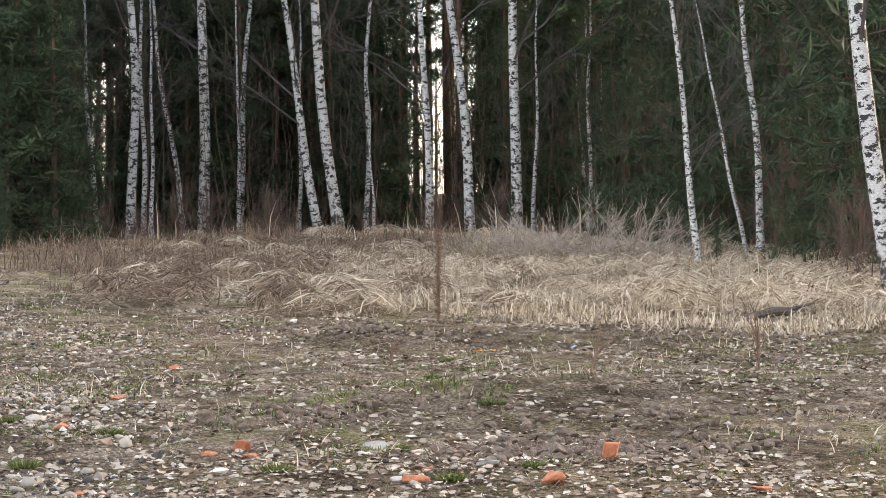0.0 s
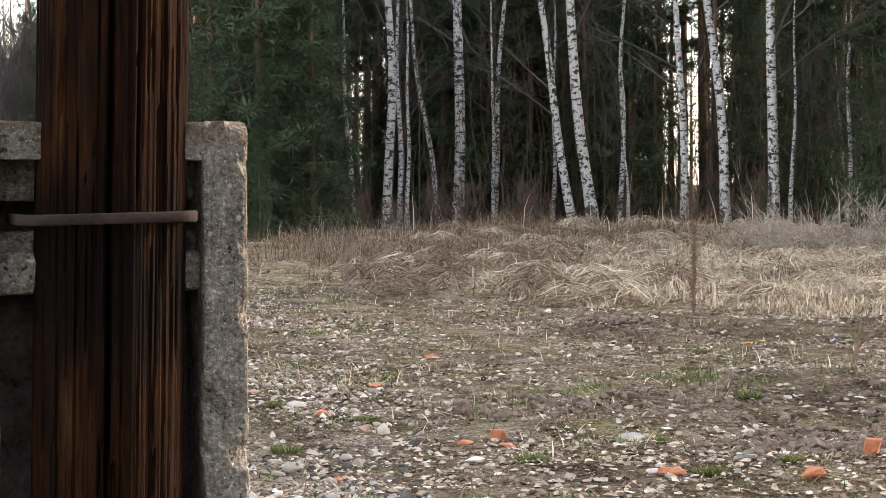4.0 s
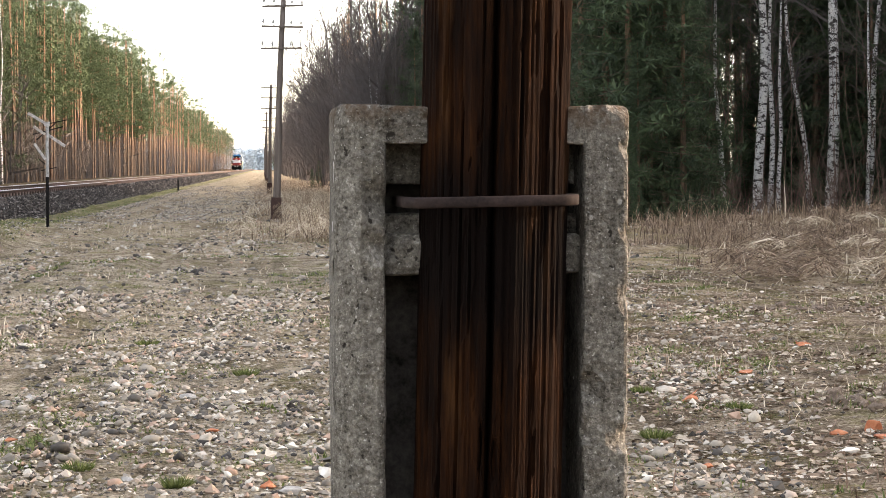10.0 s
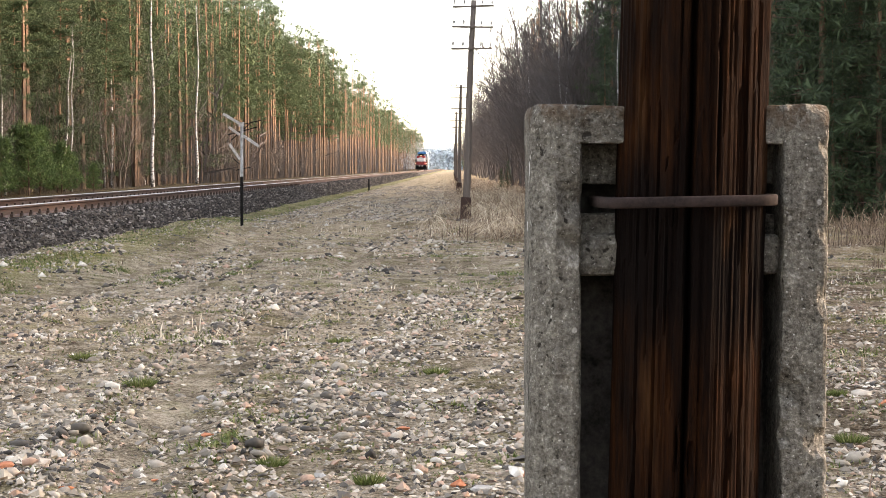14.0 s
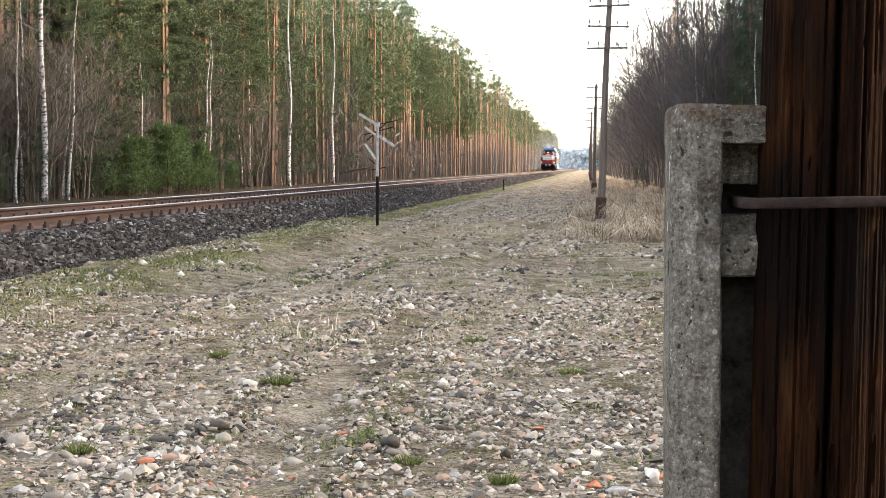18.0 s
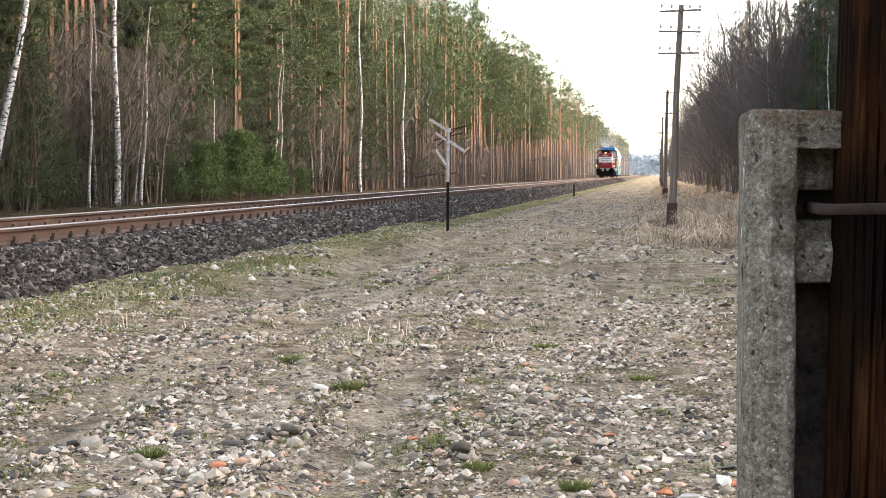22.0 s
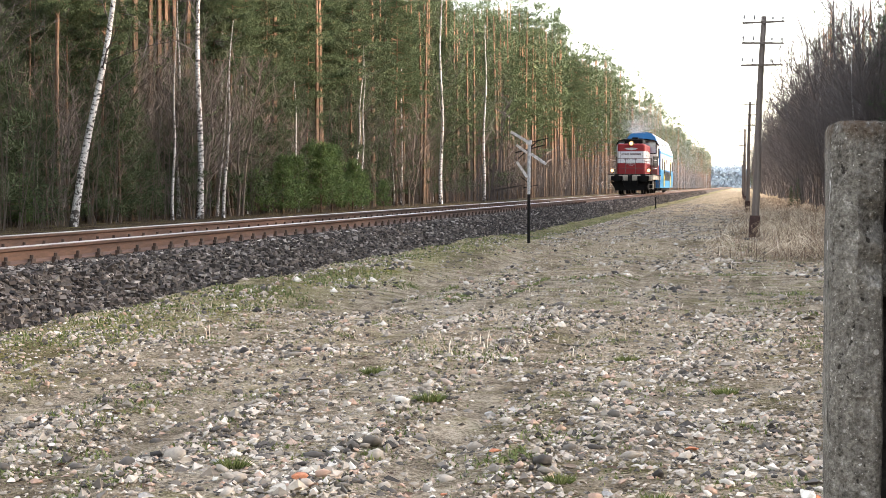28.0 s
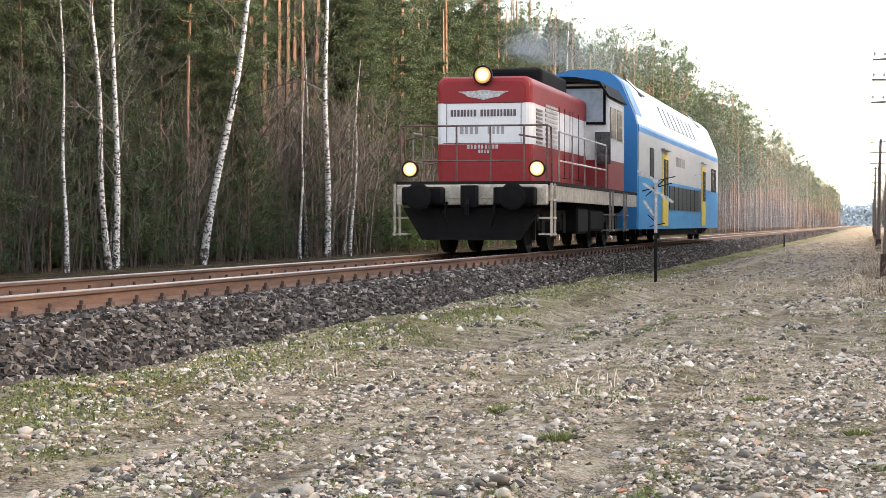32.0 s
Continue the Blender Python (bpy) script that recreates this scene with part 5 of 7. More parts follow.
def register():
    for k in range(5):
        PROTO["pine%d" % k] = (make_pine(100 + k, 20 + k * 0.8, 0.102 + 0.010 * k, (0.36, 0.48, 0.42, 0.52, 0.40)[k]), False)
    for k in range(4):
        PROTO["birch%d" % k] = (make_birch(200 + k, 14 + k, 0.13, 0.19 + 0.03 * k, 17), False)
    for k in range(4):
        PROTO["spruce%d" % k] = (make_spruce(300 + k, 11 + 2 * k, 0.13, 2.3 + 0.2 * k), False)
    for k in range(2):
        PROTO["sapling%d" % k] = (make_sapling(400 + k), False)
    for k in range(3):
        PROTO["bushy%d" % k] = (make_bushy(600 + k, 7.0 + k), False)
    for k in range(3):
        PROTO["tallbushy%d" % k] = (make_bushy(650 + k, 12.0 + k, 2800, 2.3, 0.21), False)
    for k in range(3):
        PROTO["bare%d" % k] = (make_bare(500 + k, 9.0, M_TWIG, 2), False)
    for k in range(3):
        PROTO["brownbare%d" % k] = (make_bare(540 + k, 9.0, M_BROWNTWIG, 3, "leafless brown sapling thicket at the wood edge", "bare_tree", "bare trees", 0.5), False)
    for k in range(2):
        PROTO["redbush%d" % k] = (make_bare(520 + k, 2.6, M_REDTWIG, 3, "reddish-brown leafless bush at the wood edge", "bare_bush", "bare bushes", 0.5), False)


register()


def stand_height(y):
    """Height of the pine stand along the track, in metres."""
    return 16.5 + 5.2 * min(1.0, max(0.0, (y - 150) / 80))


def left_wood():
    rnd = random.Random(5)
    right = (0.94, 0.34)
    # birches along the edge
    for y, lean, dia, x in ((49.6, 0.17, 0.18, -18.3), (40.5, -0.016, 0.11, -18.3), (43.4, -0.01, 0.15, -18.3), (43.7, -0.06, 0.14, -18.6), (61.8, 0.0, 0.19, -18.3),
                            (64.8, 0.05, 0.15, -18.3), (59.7, 0.02, 0.10, -18.6), (66.5, 0.08, 0.12, -19.0), (56.0, 0.0, 0.09, -19.2), (38.2, 0.03, 0.12, -19.2),
                            (114.5, 0.0, 0.22, -18.4), (92.0, 0.02, 0.14, -18.8), (78.0, -0.03, 0.12, -18.7), (135.0, 0.01, 0.2, -18.5), (46.0, 0.05, 0.09, -19.6)):
        plant("birch%d" % rnd.randint(0, 3), x, y, scale=dia / 0.2 * 0.95, lean=lean, toward=right)
    for y, x, dia in ((36.2, -18.6, 0.22), (47.0, -20.5, 0.2), (52.0, -19.6, 0.2), (45.5, -21.0, 0.17), (68.5, -19.0, 0.2), (55.5, -19.5, 0.2)):
        plant("pine%d" % rnd.randint(0, 4), x, y, scale=dia / 0.30)
    # pines in depth, crowded where the wood is old
    n = 0
    y = 30.0
    while y < 360 and n < 235:
        y += rnd.uniform(0.5, 1.6) * ((1.7 if y < 66 else 0.42) + y / 240)
        x = -19.0 - abs(rnd.gauss(0, 6.0))
        plant("pine%d" % rnd.randint(0, 4), x, y, scale=stand_height(y) / 21.6 * rnd.uniform(0.84, 1.12), lean=rnd.gauss(0, 0.012), toward=right)
        n += 1
    for k in range(26):
        plant("birch%d" % rnd.randint(0, 3), -19 - abs(rnd.gauss(0, 4)), 31 + 110 * rnd.random() ** 1.5, scale=rnd.uniform(0.45, 0.8), lean=rnd.gauss(0, 0.05), toward=right)
    for k in range(38):
        plant("bushy%d" % rnd.randint(0, 2), -20.4 - abs(rnd.gauss(0, 5.0)), 29 + 62 * rnd.random(), scale=rnd.uniform(0.6, 1.3))
    for x, y, sc in ((-17.6, 77.5, 0.85), (-17.8, 80.5, 1.0), (-17.5, 83.5, 0.8), (-18.0, 74.5, 0.7), (-18.2, 86.0, 0.75), (-18.4, 31.8, 0.9), (-18.2, 34.2, 0.6), (-19.5, 49, 0.5), (-20, 44, 0.6)):
        plant("sapling%d" % rnd.randint(0, 1), x, y, scale=sc)
    for k in range(110):
        plant("tallbushy%d" % rnd.randint(0, 2), -20.2 - abs(rnd.gauss(0, 3.2)), 32 + 140 * rnd.random(), scale=rnd.uniform(0.6, 1.2))
    for k in range(16):
        plant("bushy%d" % rnd.randint(0, 2), -18.9 - 1.6 * rnd.random(), 30 + 48 * rnd.random(), scale=rnd.uniform(0.45, 1.0))
    for k in range(16):
        y = 31 + 75 * rnd.random() ** 1.2
        plant("spruce%d" % rnd.randint(0, 3), -20.5 - abs(rnd.gauss(0, 4)), y, scale=rnd.uniform(0.35, 0.75))
    for k in range(38):  # brown leafless saplings, thickest beyond the leaning birch
        y = rnd.gauss(66, 10) if k < 26 else rnd.uniform(85, 200)
        plant("brownbare%d" % rnd.randint(0, 2), -18.6 - abs(rnd.gauss(0, 2.4)), max(y, 46), rnd.uniform(0, 6.28), rnd.uniform(0.5, 1.0))
    for k in range(24):  # dark young conifers that close the foot of the wood
        y = rnd.uniform(31, 62) if k < 30 else rnd.uniform(60, 80)
        plant("bushy%d" % rnd.randint(0, 2), -18.7 - abs(rnd.gauss(0, 1.5)), y, rnd.uniform(0, 6.28), rnd.uniform(0.35, 0.85))
    for x, y, sc in ((-17.9, 72.0, 0.8), (-18.3, 78.8, 1.25), (-18.1, 88.5, 0.8), (-18.5, 70.2, 0.6), (-17.7, 92.0, 0.6)):
        plant("sapling%d" % rnd.randint(0, 1), x, y, rnd.uniform(0, 6.28), sc)
    for k in range(50):
        y = 32 + 200 * rnd.random() ** 1.6
        plant("bare%d" % rnd.randint(0, 2), -18.6 - abs(rnd.gauss(0, 5)), y, scale=rnd.uniform(0.4, 0.8))


left_wood()


def right_wood():
    rnd = random.Random(9)
    # birches at the back of the clearing: place, lean across the view, thickness
    for x, y, lean, dia in ((11.2, 41.6, 0.005, 0.31), (11.7, 42.4, -0.01, 0.13), (13.0, 43.5, -0.13, 0.16), (13.3, 43.0, 0.017, 0.29), (14.2, 43.0, 0.055, 0.15), (15.5, 40.8, -0.164, 0.29),
                            (15.9, 40.5, -0.119, 0.29), (16.9, 41.5, 0.013, 0.20), (17.6, 39.3, -0.037, 0.26), (18.5, 39.0, -0.08, 0.26), (19.4, 38.4, 0.005, 0.35), (21.5, 38.8, 0.0, 0.17),
                            (13.4, 21.1, -0.111, 0.09), (16.8, 24.7, -0.074, 0.18), (17.4, 26.0, -0.20, 0.09), (12.9, 16.4, -0.15, 0.22), (10.2, 44.5, -0.017, 0.12), (11.0, 44.0, -0.05, 0.12), (9.4, 44.6, -0.01, 0.11), (8.9, 46.0, 0.0, 0.10),
                            (12.3, 46.0, 0.02, 0.12), (18.1, 44.0, 0.0, 0.13), (22.5, 41.0, 0.02, 0.14), (23.6, 36.5, -0.02, 0.12), (20.6, 33.0, 0.03, 0.10)):
        d = Vector((x, y)).normalized()
        plant("birch%d" % rnd.randint(0, 3), x, y, scale=dia / 0.2 * 0.85 if dia > 0.15 else dia / 0.2, lean=lean, toward=(d.y, -d.x))
    # dark conifers behind and beside
    for k in range(96):
        a = radians(rnd.uniform(9.5, 40) if k < 70 else rnd.choice((rnd.uniform(17, 22.5), rnd.uniform(26, 34))))
        deg = math.degrees(a)
        edge = 37 if deg < 13 else 45 if deg < 28 else 45 - (deg - 28) * 2.1
        if 22.6 < deg < 26.0 and rnd.random() < 0.66:  # thin wood, the sky shows through
            continue
        dist = edge + abs(rnd.gauss(0, 5)) + 0.5
        plant("spruce%d" % rnd.randint(0, 3), dist * math.sin(a), dist * math.cos(a), scale=rnd.uniform(0.75, 1.2))
    for k in range(60):
        a = radians(rnd.uniform(8, 41))
        deg = math.degrees(a)
        edge = 40 if deg < 13 else 46 if deg < 28 else 47 - (deg - 28) * 2.1
        dist = edge + abs(rnd.gauss(0, 12)) + 1.0
        plant("pine%d" % rnd.randint(0, 4), dist * math.sin(a), dist * math.cos(a), scale=rnd.uniform(0.75, 1.1))
    for x, y, sc in ((7.0, 35.5, 0.28), (7.5, 37.0, 0.5), (18.7, 37.2, 0.16), (14.6, 22.6, 0.10), (8.4, 39.0, 0.7)):
        plant("spruce%d" % rnd.randint(0, 3), x, y, scale=sc)
    for k in range(15):  # slim dark trunks seen between the birches
        a, dist = radians(rnd.choice((rnd.uniform(11, 22.5), rnd.uniform(26, 38)))), rnd.uniform(45, 52)
        dist -= max(0, math.degrees(a) - 28) * 1.7
        plant("pine%d" % rnd.randint(0, 4), dist * math.sin(a), dist * math.cos(a), scale=rnd.uniform(0.45, 0.85), lean=rnd.gauss(0, 0.02))
    for k in range(7):  # thin birches deeper in the wood
        a, dist = radians(rnd.uniform(11, 36)), rnd.uniform(43, 50)
        dist -= max(0, math.degrees(a) - 28) * 1.7
        plant("birch%d" % rnd.randint(0, 3), dist * math.sin(a), dist * math.cos(a), scale=rnd.uniform(0.4, 0.65), lean=rnd.gauss(0, 0.05))
    for k in range(26):  # brown brush along the foot of the wood
        a, dist = radians(rnd.uniform(11, 37)), rnd.uniform(37.5, 41)
        dist -= max(0, math.degrees(a) - 27) * 1.5
        plant("redbush%d" % rnd.randint(0, 1), dist * math.sin(a), dist * math.cos(a), scale=rnd.uniform(0.3, 0.75))
    # grey bare trees and conifers beside the line
    for k in range(200):
        y = 64 + 330 * ((k + rnd.random()) / 200) ** 1.6
        x = 3.3 + abs(rnd.gauss(0, 2.2)) + (1.3 if y < 75 else 0)
        plant("bare%d" % rnd.randint(0, 2), x, y, scale=rnd.uniform(1.3, 1.95))
    for k in range(26):
        y = 44 + 34 * rnd.random()
        x = 5.5 + abs(rnd.gauss(0, 3)) + max(0, (60 - y)) * 0.08
        plant("spruce%d" % rnd.randint(0, 3), x, y, scale=rnd.uniform(0.8, 1.15))
    for x, y, sc in ((4.9, 60.5, 0.8), (5.4, 64.0, 0.95), (5.0, 67.0, 0.7), (6.0, 70.5, 1.0), (5.9, 61.5, 0.75), (6.6, 66.0, 1.05), (2.3, 88.0, 0.16), (2.8, 95.0, 0.22)):
        plant("spruce%d" % rnd.randint(0, 3), x, y, scale=sc)
    for x, y, sc in ((3.9, 66.0, 0.6), (4.4, 73.0, 0.7), (3.6, 84.0, 0.65), (5.2, 58.5, 0.55), (4.3, 96.0, 0.7)):  # pale stems among the grey
        plant("birch%d" % rnd.randint(0, 3), x, y, scale=sc, lean=rnd.gauss(0, 0.04))
    for x, y, sc in ((13.2, 17.6, 0.75), (14.2, 18.8, 0.9), (12.2, 15.2, 0.7), (16.4, 39.8, 0.9), (14.5, 41, 0.7), (12.6, 41.0, 0.6)):
        plant("redbush%d" % rnd.randint(0, 1), x, y, scale=sc)


right_wood()


def far_woods():
    """Closed woods behind the edges, too dense to count, with unseen rows added for shade."""
    rnd = random.Random(21)
    for name, label, mat, mat2, rows in (
            # the last row, behind the eye, is added unseen to cut the light there
            ("far_pine_wood", "dense pine wood stretching away beside the track", M_NEEDLE, M_PINE, ((-24, -70, 30, 260, 420), (-22, -48, 28, 100, 240), (-20, -36, 60, 200, 200), (-24, -50, 24, 115, 150), (-19.5, -30, 115, 330, 260), (-21, -40, 70, 190, 260), (-18.5, -34, 260, 1200, 560), (-18.5, -40, -90, 28, 90))),
            # the last three rows are added outside the view to block the sun
            ("far_mixed_wood", "dark mixed wood behind the clearing, along the line, and added out of view for shade", M_DARKNEEDLE, M_PINE, ((8, 60, 50, 130, 460), (20, 50, 50, 75, 170), (6, 24, 130, 1200, 300), (14, 46, -60, 10, 170), (16, 60, 10, 50, 220), (-12, 14, -80, -45, 50)))):
        tr, cr = Soup(), Needles(21)
        for x0, x1, y0, y1, count in rows:
            for k in range(count):
                x, y = x0 + (x1 - x0) * rnd.random() ** 1.3, y0 + (y1 - y0) * rnd.random() ** 1.4
                if name == "far_mixed_wood" and y > 10 and (math.hypot(x, y) < 52 if math.atan2(x, y) < 0.69 else False):
                    continue
                if name == "far_mixed_wood" and y < 130 and 22.4 < math.degrees(math.atan2(x, y)) < 26.2 and rnd.random() < 0.80:
                    continue
                if name == "far_mixed_wood" and y < 50 and 76 < math.degrees(math.atan2(x, y - 2.5)) < 83:  # gap added among the unseen trees so the low sun reaches the post's edge
                    continue
                h = stand_height(y) * (rnd.uniform(0.78, 1.06) + 0.16 * noise.noise((y * 0.07, x * 0.1, 3.3))) if x < 0 else rnd.uniform(11, 17)
                tr.tube([(x, y, -0.2), (x + rnd.gauss(0, 0.15), y, h * 0.9)], [0.15, 0.04], 4, False)
                c0 = (0.22 if y < 80 else 0.40) if x < -15 else 0.12
                size = 0.34 if 0 < y < 170 else 0.6
                near = 0 < y < 170
                for i in range((26 if x < 0 and y > 110 else 17) if near else 18):
                    f = rnd.uniform(c0, 1.0)
                    rad = 2.3 * (1.05 - f) ** (0.4 if x < 0 else 0.6)
                    p = Vector((x + rnd.gauss(0, rad * 0.55), y + rnd.gauss(0, rad * 0.55), h * f))
                    close = x < 0 and 20 < y < 115
                    for j in range(10 if close else 4):
                        cr.spray(p + Vector((rnd.gauss(0, 0.42), rnd.gauss(0, 0.42), rnd.gauss(0, 0.13))), 0.24 if close else size, 7 if close else 9, 0.5, 0.045 if close else 0.065)
        wood = thing(name, Matrix(), label, "wood", kind="stuff", mesh=cr.mesh(name, mat))
        tagged(part("far_trunks", tr.mesh("far_trunks", mat2), wood), kind="stuff")
    # twiggy undergrowth inside the woods
    for name, label, mat, spots in (
            ("undergrowth", "brown twiggy undergrowth between the trunks", M_BROWNTWIG, [(-18.2 - abs(rnd.gauss(0, 8)), 30 + 300 * rnd.random() ** 1.7) for _ in range(7000)]),
            ("wood_edge_twigs", "thin bare saplings inside the shaded wood", M_REDTWIG, [((44 + abs(rnd.gauss(0, 10))), radians(rnd.uniform(9, 40))) for _ in range(1300)])):
        s = Soup()
        for u, v in spots:
            if name == "wood_edge_twigs":
                d = u - max(0, math.degrees(v) - 28) * 2.0
                u, v = d * math.sin(v), d * math.cos(v)
            h = rnd.uniform(0.8, 6.5)
            p = Vector((u, v, -0.05))
            e = p + Vector((rnd.gauss(0, 0.12), rnd.gauss(0, 0.12), 1)) * h
            s.tube([p, p.lerp(e, 0.5) + rand_dir(rnd) * 0.06 * h, e], [0.012, 0.009, 0.004], 3, False)
            for i in range(3):
                q = p.lerp(e, rnd.uniform(0.3, 0.9))
                s.tube([q, q + Vector((rnd.gauss(0, 0.5), rnd.gauss(0, 0.5), rnd.uniform(0.2, 0.9))) * h * 0.25], [0.006, 0.003], 3, False)
        thing(name, Matrix(), label, "undergrowth", kind="stuff", mesh=s.mesh(name, mat))
    s = Soup()
    for k in range(6500):
        x = -19 - 22 * rnd.random() if rnd.random() < 0.6 else 6 + 22 * rnd.random()
        y = 140 + 900 * rnd.random() ** 1.5
        h, w = rnd.uniform(4, 11), rnd.uniform(0.03, 0.11)
        e = Vector((x + rnd.gauss(0, 0.6), y, h))
        s.add(((x - w, y, -0.1), (x + w, y, -0.1), e), ((0, 1, 2),))
        for i in range(3):
            q = Vector((x, y, 0)).lerp(e, rnd.uniform(0.1, 0.8))
            s.add((q - Vector((0, 0, w)), q + Vector((0, 0, w)), q + Vector((rnd.gauss(0, 1.2), rnd.gauss(0, 1.2), rnd.uniform(0.5, 2.5)))), ((0, 1, 2),))
    thing("far_thicket", Matrix(), "grey-brown thicket closing the far woods", "undergrowth", kind="stuff", mesh=s.mesh("far_thicket", M_TWIG))


far_woods()


def distant_end():
    """Trees that close the cutting far down the line, the haze painted into their colour."""
    rnd = random.Random(40)
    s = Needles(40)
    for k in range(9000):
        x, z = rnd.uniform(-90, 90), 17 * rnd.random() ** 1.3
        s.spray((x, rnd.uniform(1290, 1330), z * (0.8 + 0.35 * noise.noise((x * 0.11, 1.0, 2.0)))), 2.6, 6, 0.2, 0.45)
    thing("backdrop", Matrix(), "distant trees closing the view, haze in their pale bluish colour", "backdrop", kind="structure", mesh=s.mesh("backdrop", M_HAZE))


# distance haze is put into this base colour, pale and bluish
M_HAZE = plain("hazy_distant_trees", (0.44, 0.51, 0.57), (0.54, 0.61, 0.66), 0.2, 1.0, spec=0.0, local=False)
distant_end()


# ---- scattered small stuff ----
RNG = np.random.default_rng(12)
ICO_V = np.array([(0, 1, 1.618), (0, -1, 1.618), (0, 1, -1.618), (0, -1, -1.618), (1, 1.618, 0), (-1, 1.618, 0), (1, -1.618, 0), (-1, -1.618, 0), (1.618, 0, 1), (-1.618, 0, 1), (1.618, 0, -1), (-1.618, 0, -1)]) / 1.902
ICO_F = np.array([(a, b, c) for a in range(12) for b in range(a + 1, 12) for c in range(b + 1, 12)
                  if all(abs(np.linalg.norm(ICO_V[i] - ICO_V[j]) - 1.0515) < 0.01 for i, j in ((a, b), (b, c), (a, c)))])
for _i, (_a, _b, _c) in enumerate(ICO_F):
    if np.dot(np.cross(ICO_V[_b] - ICO_V[_a], ICO_V[_c] - ICO_V[_a]), ICO_V[_a]) < 0:
        ICO_F[_i] = (_a, _c, _b)


def heights(xy):
    return np.array([land(float(x), float(y)) for x, y in xy])


def soup_of(name, base_v, base_f, at, size, material, flat=(0.45, 0.8), jitter=0.18, tilt=0.3, smooth=False):
    """Copies of one small form, each squashed, turned and dented, in one mesh."""
    n, k = len(at), len(base_v)
    v = np.repeat(base_v[None], n, 0) * (1 + RNG.normal(0, jitter, (n, k, 1)))
    sc = np.stack([size * RNG.uniform(0.7, 1.3, n), size * RNG.uniform(0.7, 1.2, n), size * RNG.uniform(*flat, n)], 1)
    v = v * sc[:, None]
    a = RNG.uniform(0, 6.283, n)
    b = RNG.normal(0, tilt, n)
    ca, sa, cb, sb = np.cos(a)[:, None], np.sin(a)[:, None], np.cos(b)[:, None], np.sin(b)[:, None]
    x, y, z = v[..., 0], v[..., 1] * cb - v[..., 2] * sb, v[..., 1] * sb + v[..., 2] * cb
    v = np.stack([x * ca - y * sa, x * sa + y * ca, z], -1) + at[:, None]
    f = (base_f[None] + (np.arange(n) * k)[:, None, None]).reshape(-1, base_f.shape[1])
    me = bpy.data.meshes.new(name)
    me.from_pydata(v.reshape(-1, 3).tolist(), [], f.tolist())
    me.materials.append(material)
    if smooth:
        me.polygons.foreach_set("use_smooth", [True] * len(me.polygons))
    return me


def wedge(n, a0, a1, d0, d1, power=1.0):
    """Spots on the ground between two bearings (to the right of the track) and two distances."""
    a = np.radians(RNG.uniform(a0, a1, n))
    d = d0 + (d1 - d0) * RNG.random(n) ** power
    return np.stack([d * np.sin(a), d * np.cos(a)], 1)


def blades(name, xy, h, material, width=0.004, lean=0.5, curl=0.6, base_z=None):
    """Bent grass blades, one narrow strip each."""
    n = len(xy)
    patch = np.array([noise.noise((float(x) * 0.8, float(y) * 0.8, 9.0)) for x, y in xy])
    h = h * RNG.uniform(0.4, 1.15, n) * np.clip(1.0 + 1.1 * patch, 0.35, 1.8)
    a = RNG.uniform(0, 6.283, n)
    d = np.stack([np.cos(a), np.sin(a)], 1)
    z0 = heights(xy) - 0.01 if base_z is None else base_z
    lean = np.abs(RNG.normal(0, lean, n))
    side = np.stack([-d[:, 1], d[:, 0], np.zeros(n)], 1) * (width * RNG.uniform(0.7, 1.4, n))[:, None]
    p0 = np.concatenate([xy, z0[:, None]], 1)
    t1 = np.arctan(lean)
    t2 = t1 + curl * RNG.uniform(0.3, 1.5, n)
    p1 = p0 + np.concatenate([d * (np.sin(t1) * h * 0.5)[:, None], (np.cos(t1) * h * 0.5)[:, None]], 1)
    p2 = p1 + np.concatenate([d * (np.sin(t2) * h * 0.6)[:, None], (np.cos(t2) * h * 0.6)[:, None]], 1)
    p2[:, 2] = np.maximum(p2[:, 2], z0 + 0.012)
    v = np.stack([p0 - side, p0 + side, p1 - side * 0.8, p1 + side * 0.8, p2], 1).reshape(-1, 3)
    i = np.arange(n)[:, None] * 5
    q = (i + np.array([[0, 1, 3, 2]])).tolist()
    t = (i + np.array([[2, 3, 4]])).tolist()
    me = bpy.data.meshes.new(name)
    me.from_pydata(v.tolist(), [], q + t)
    me.materials.append(material)
    return me


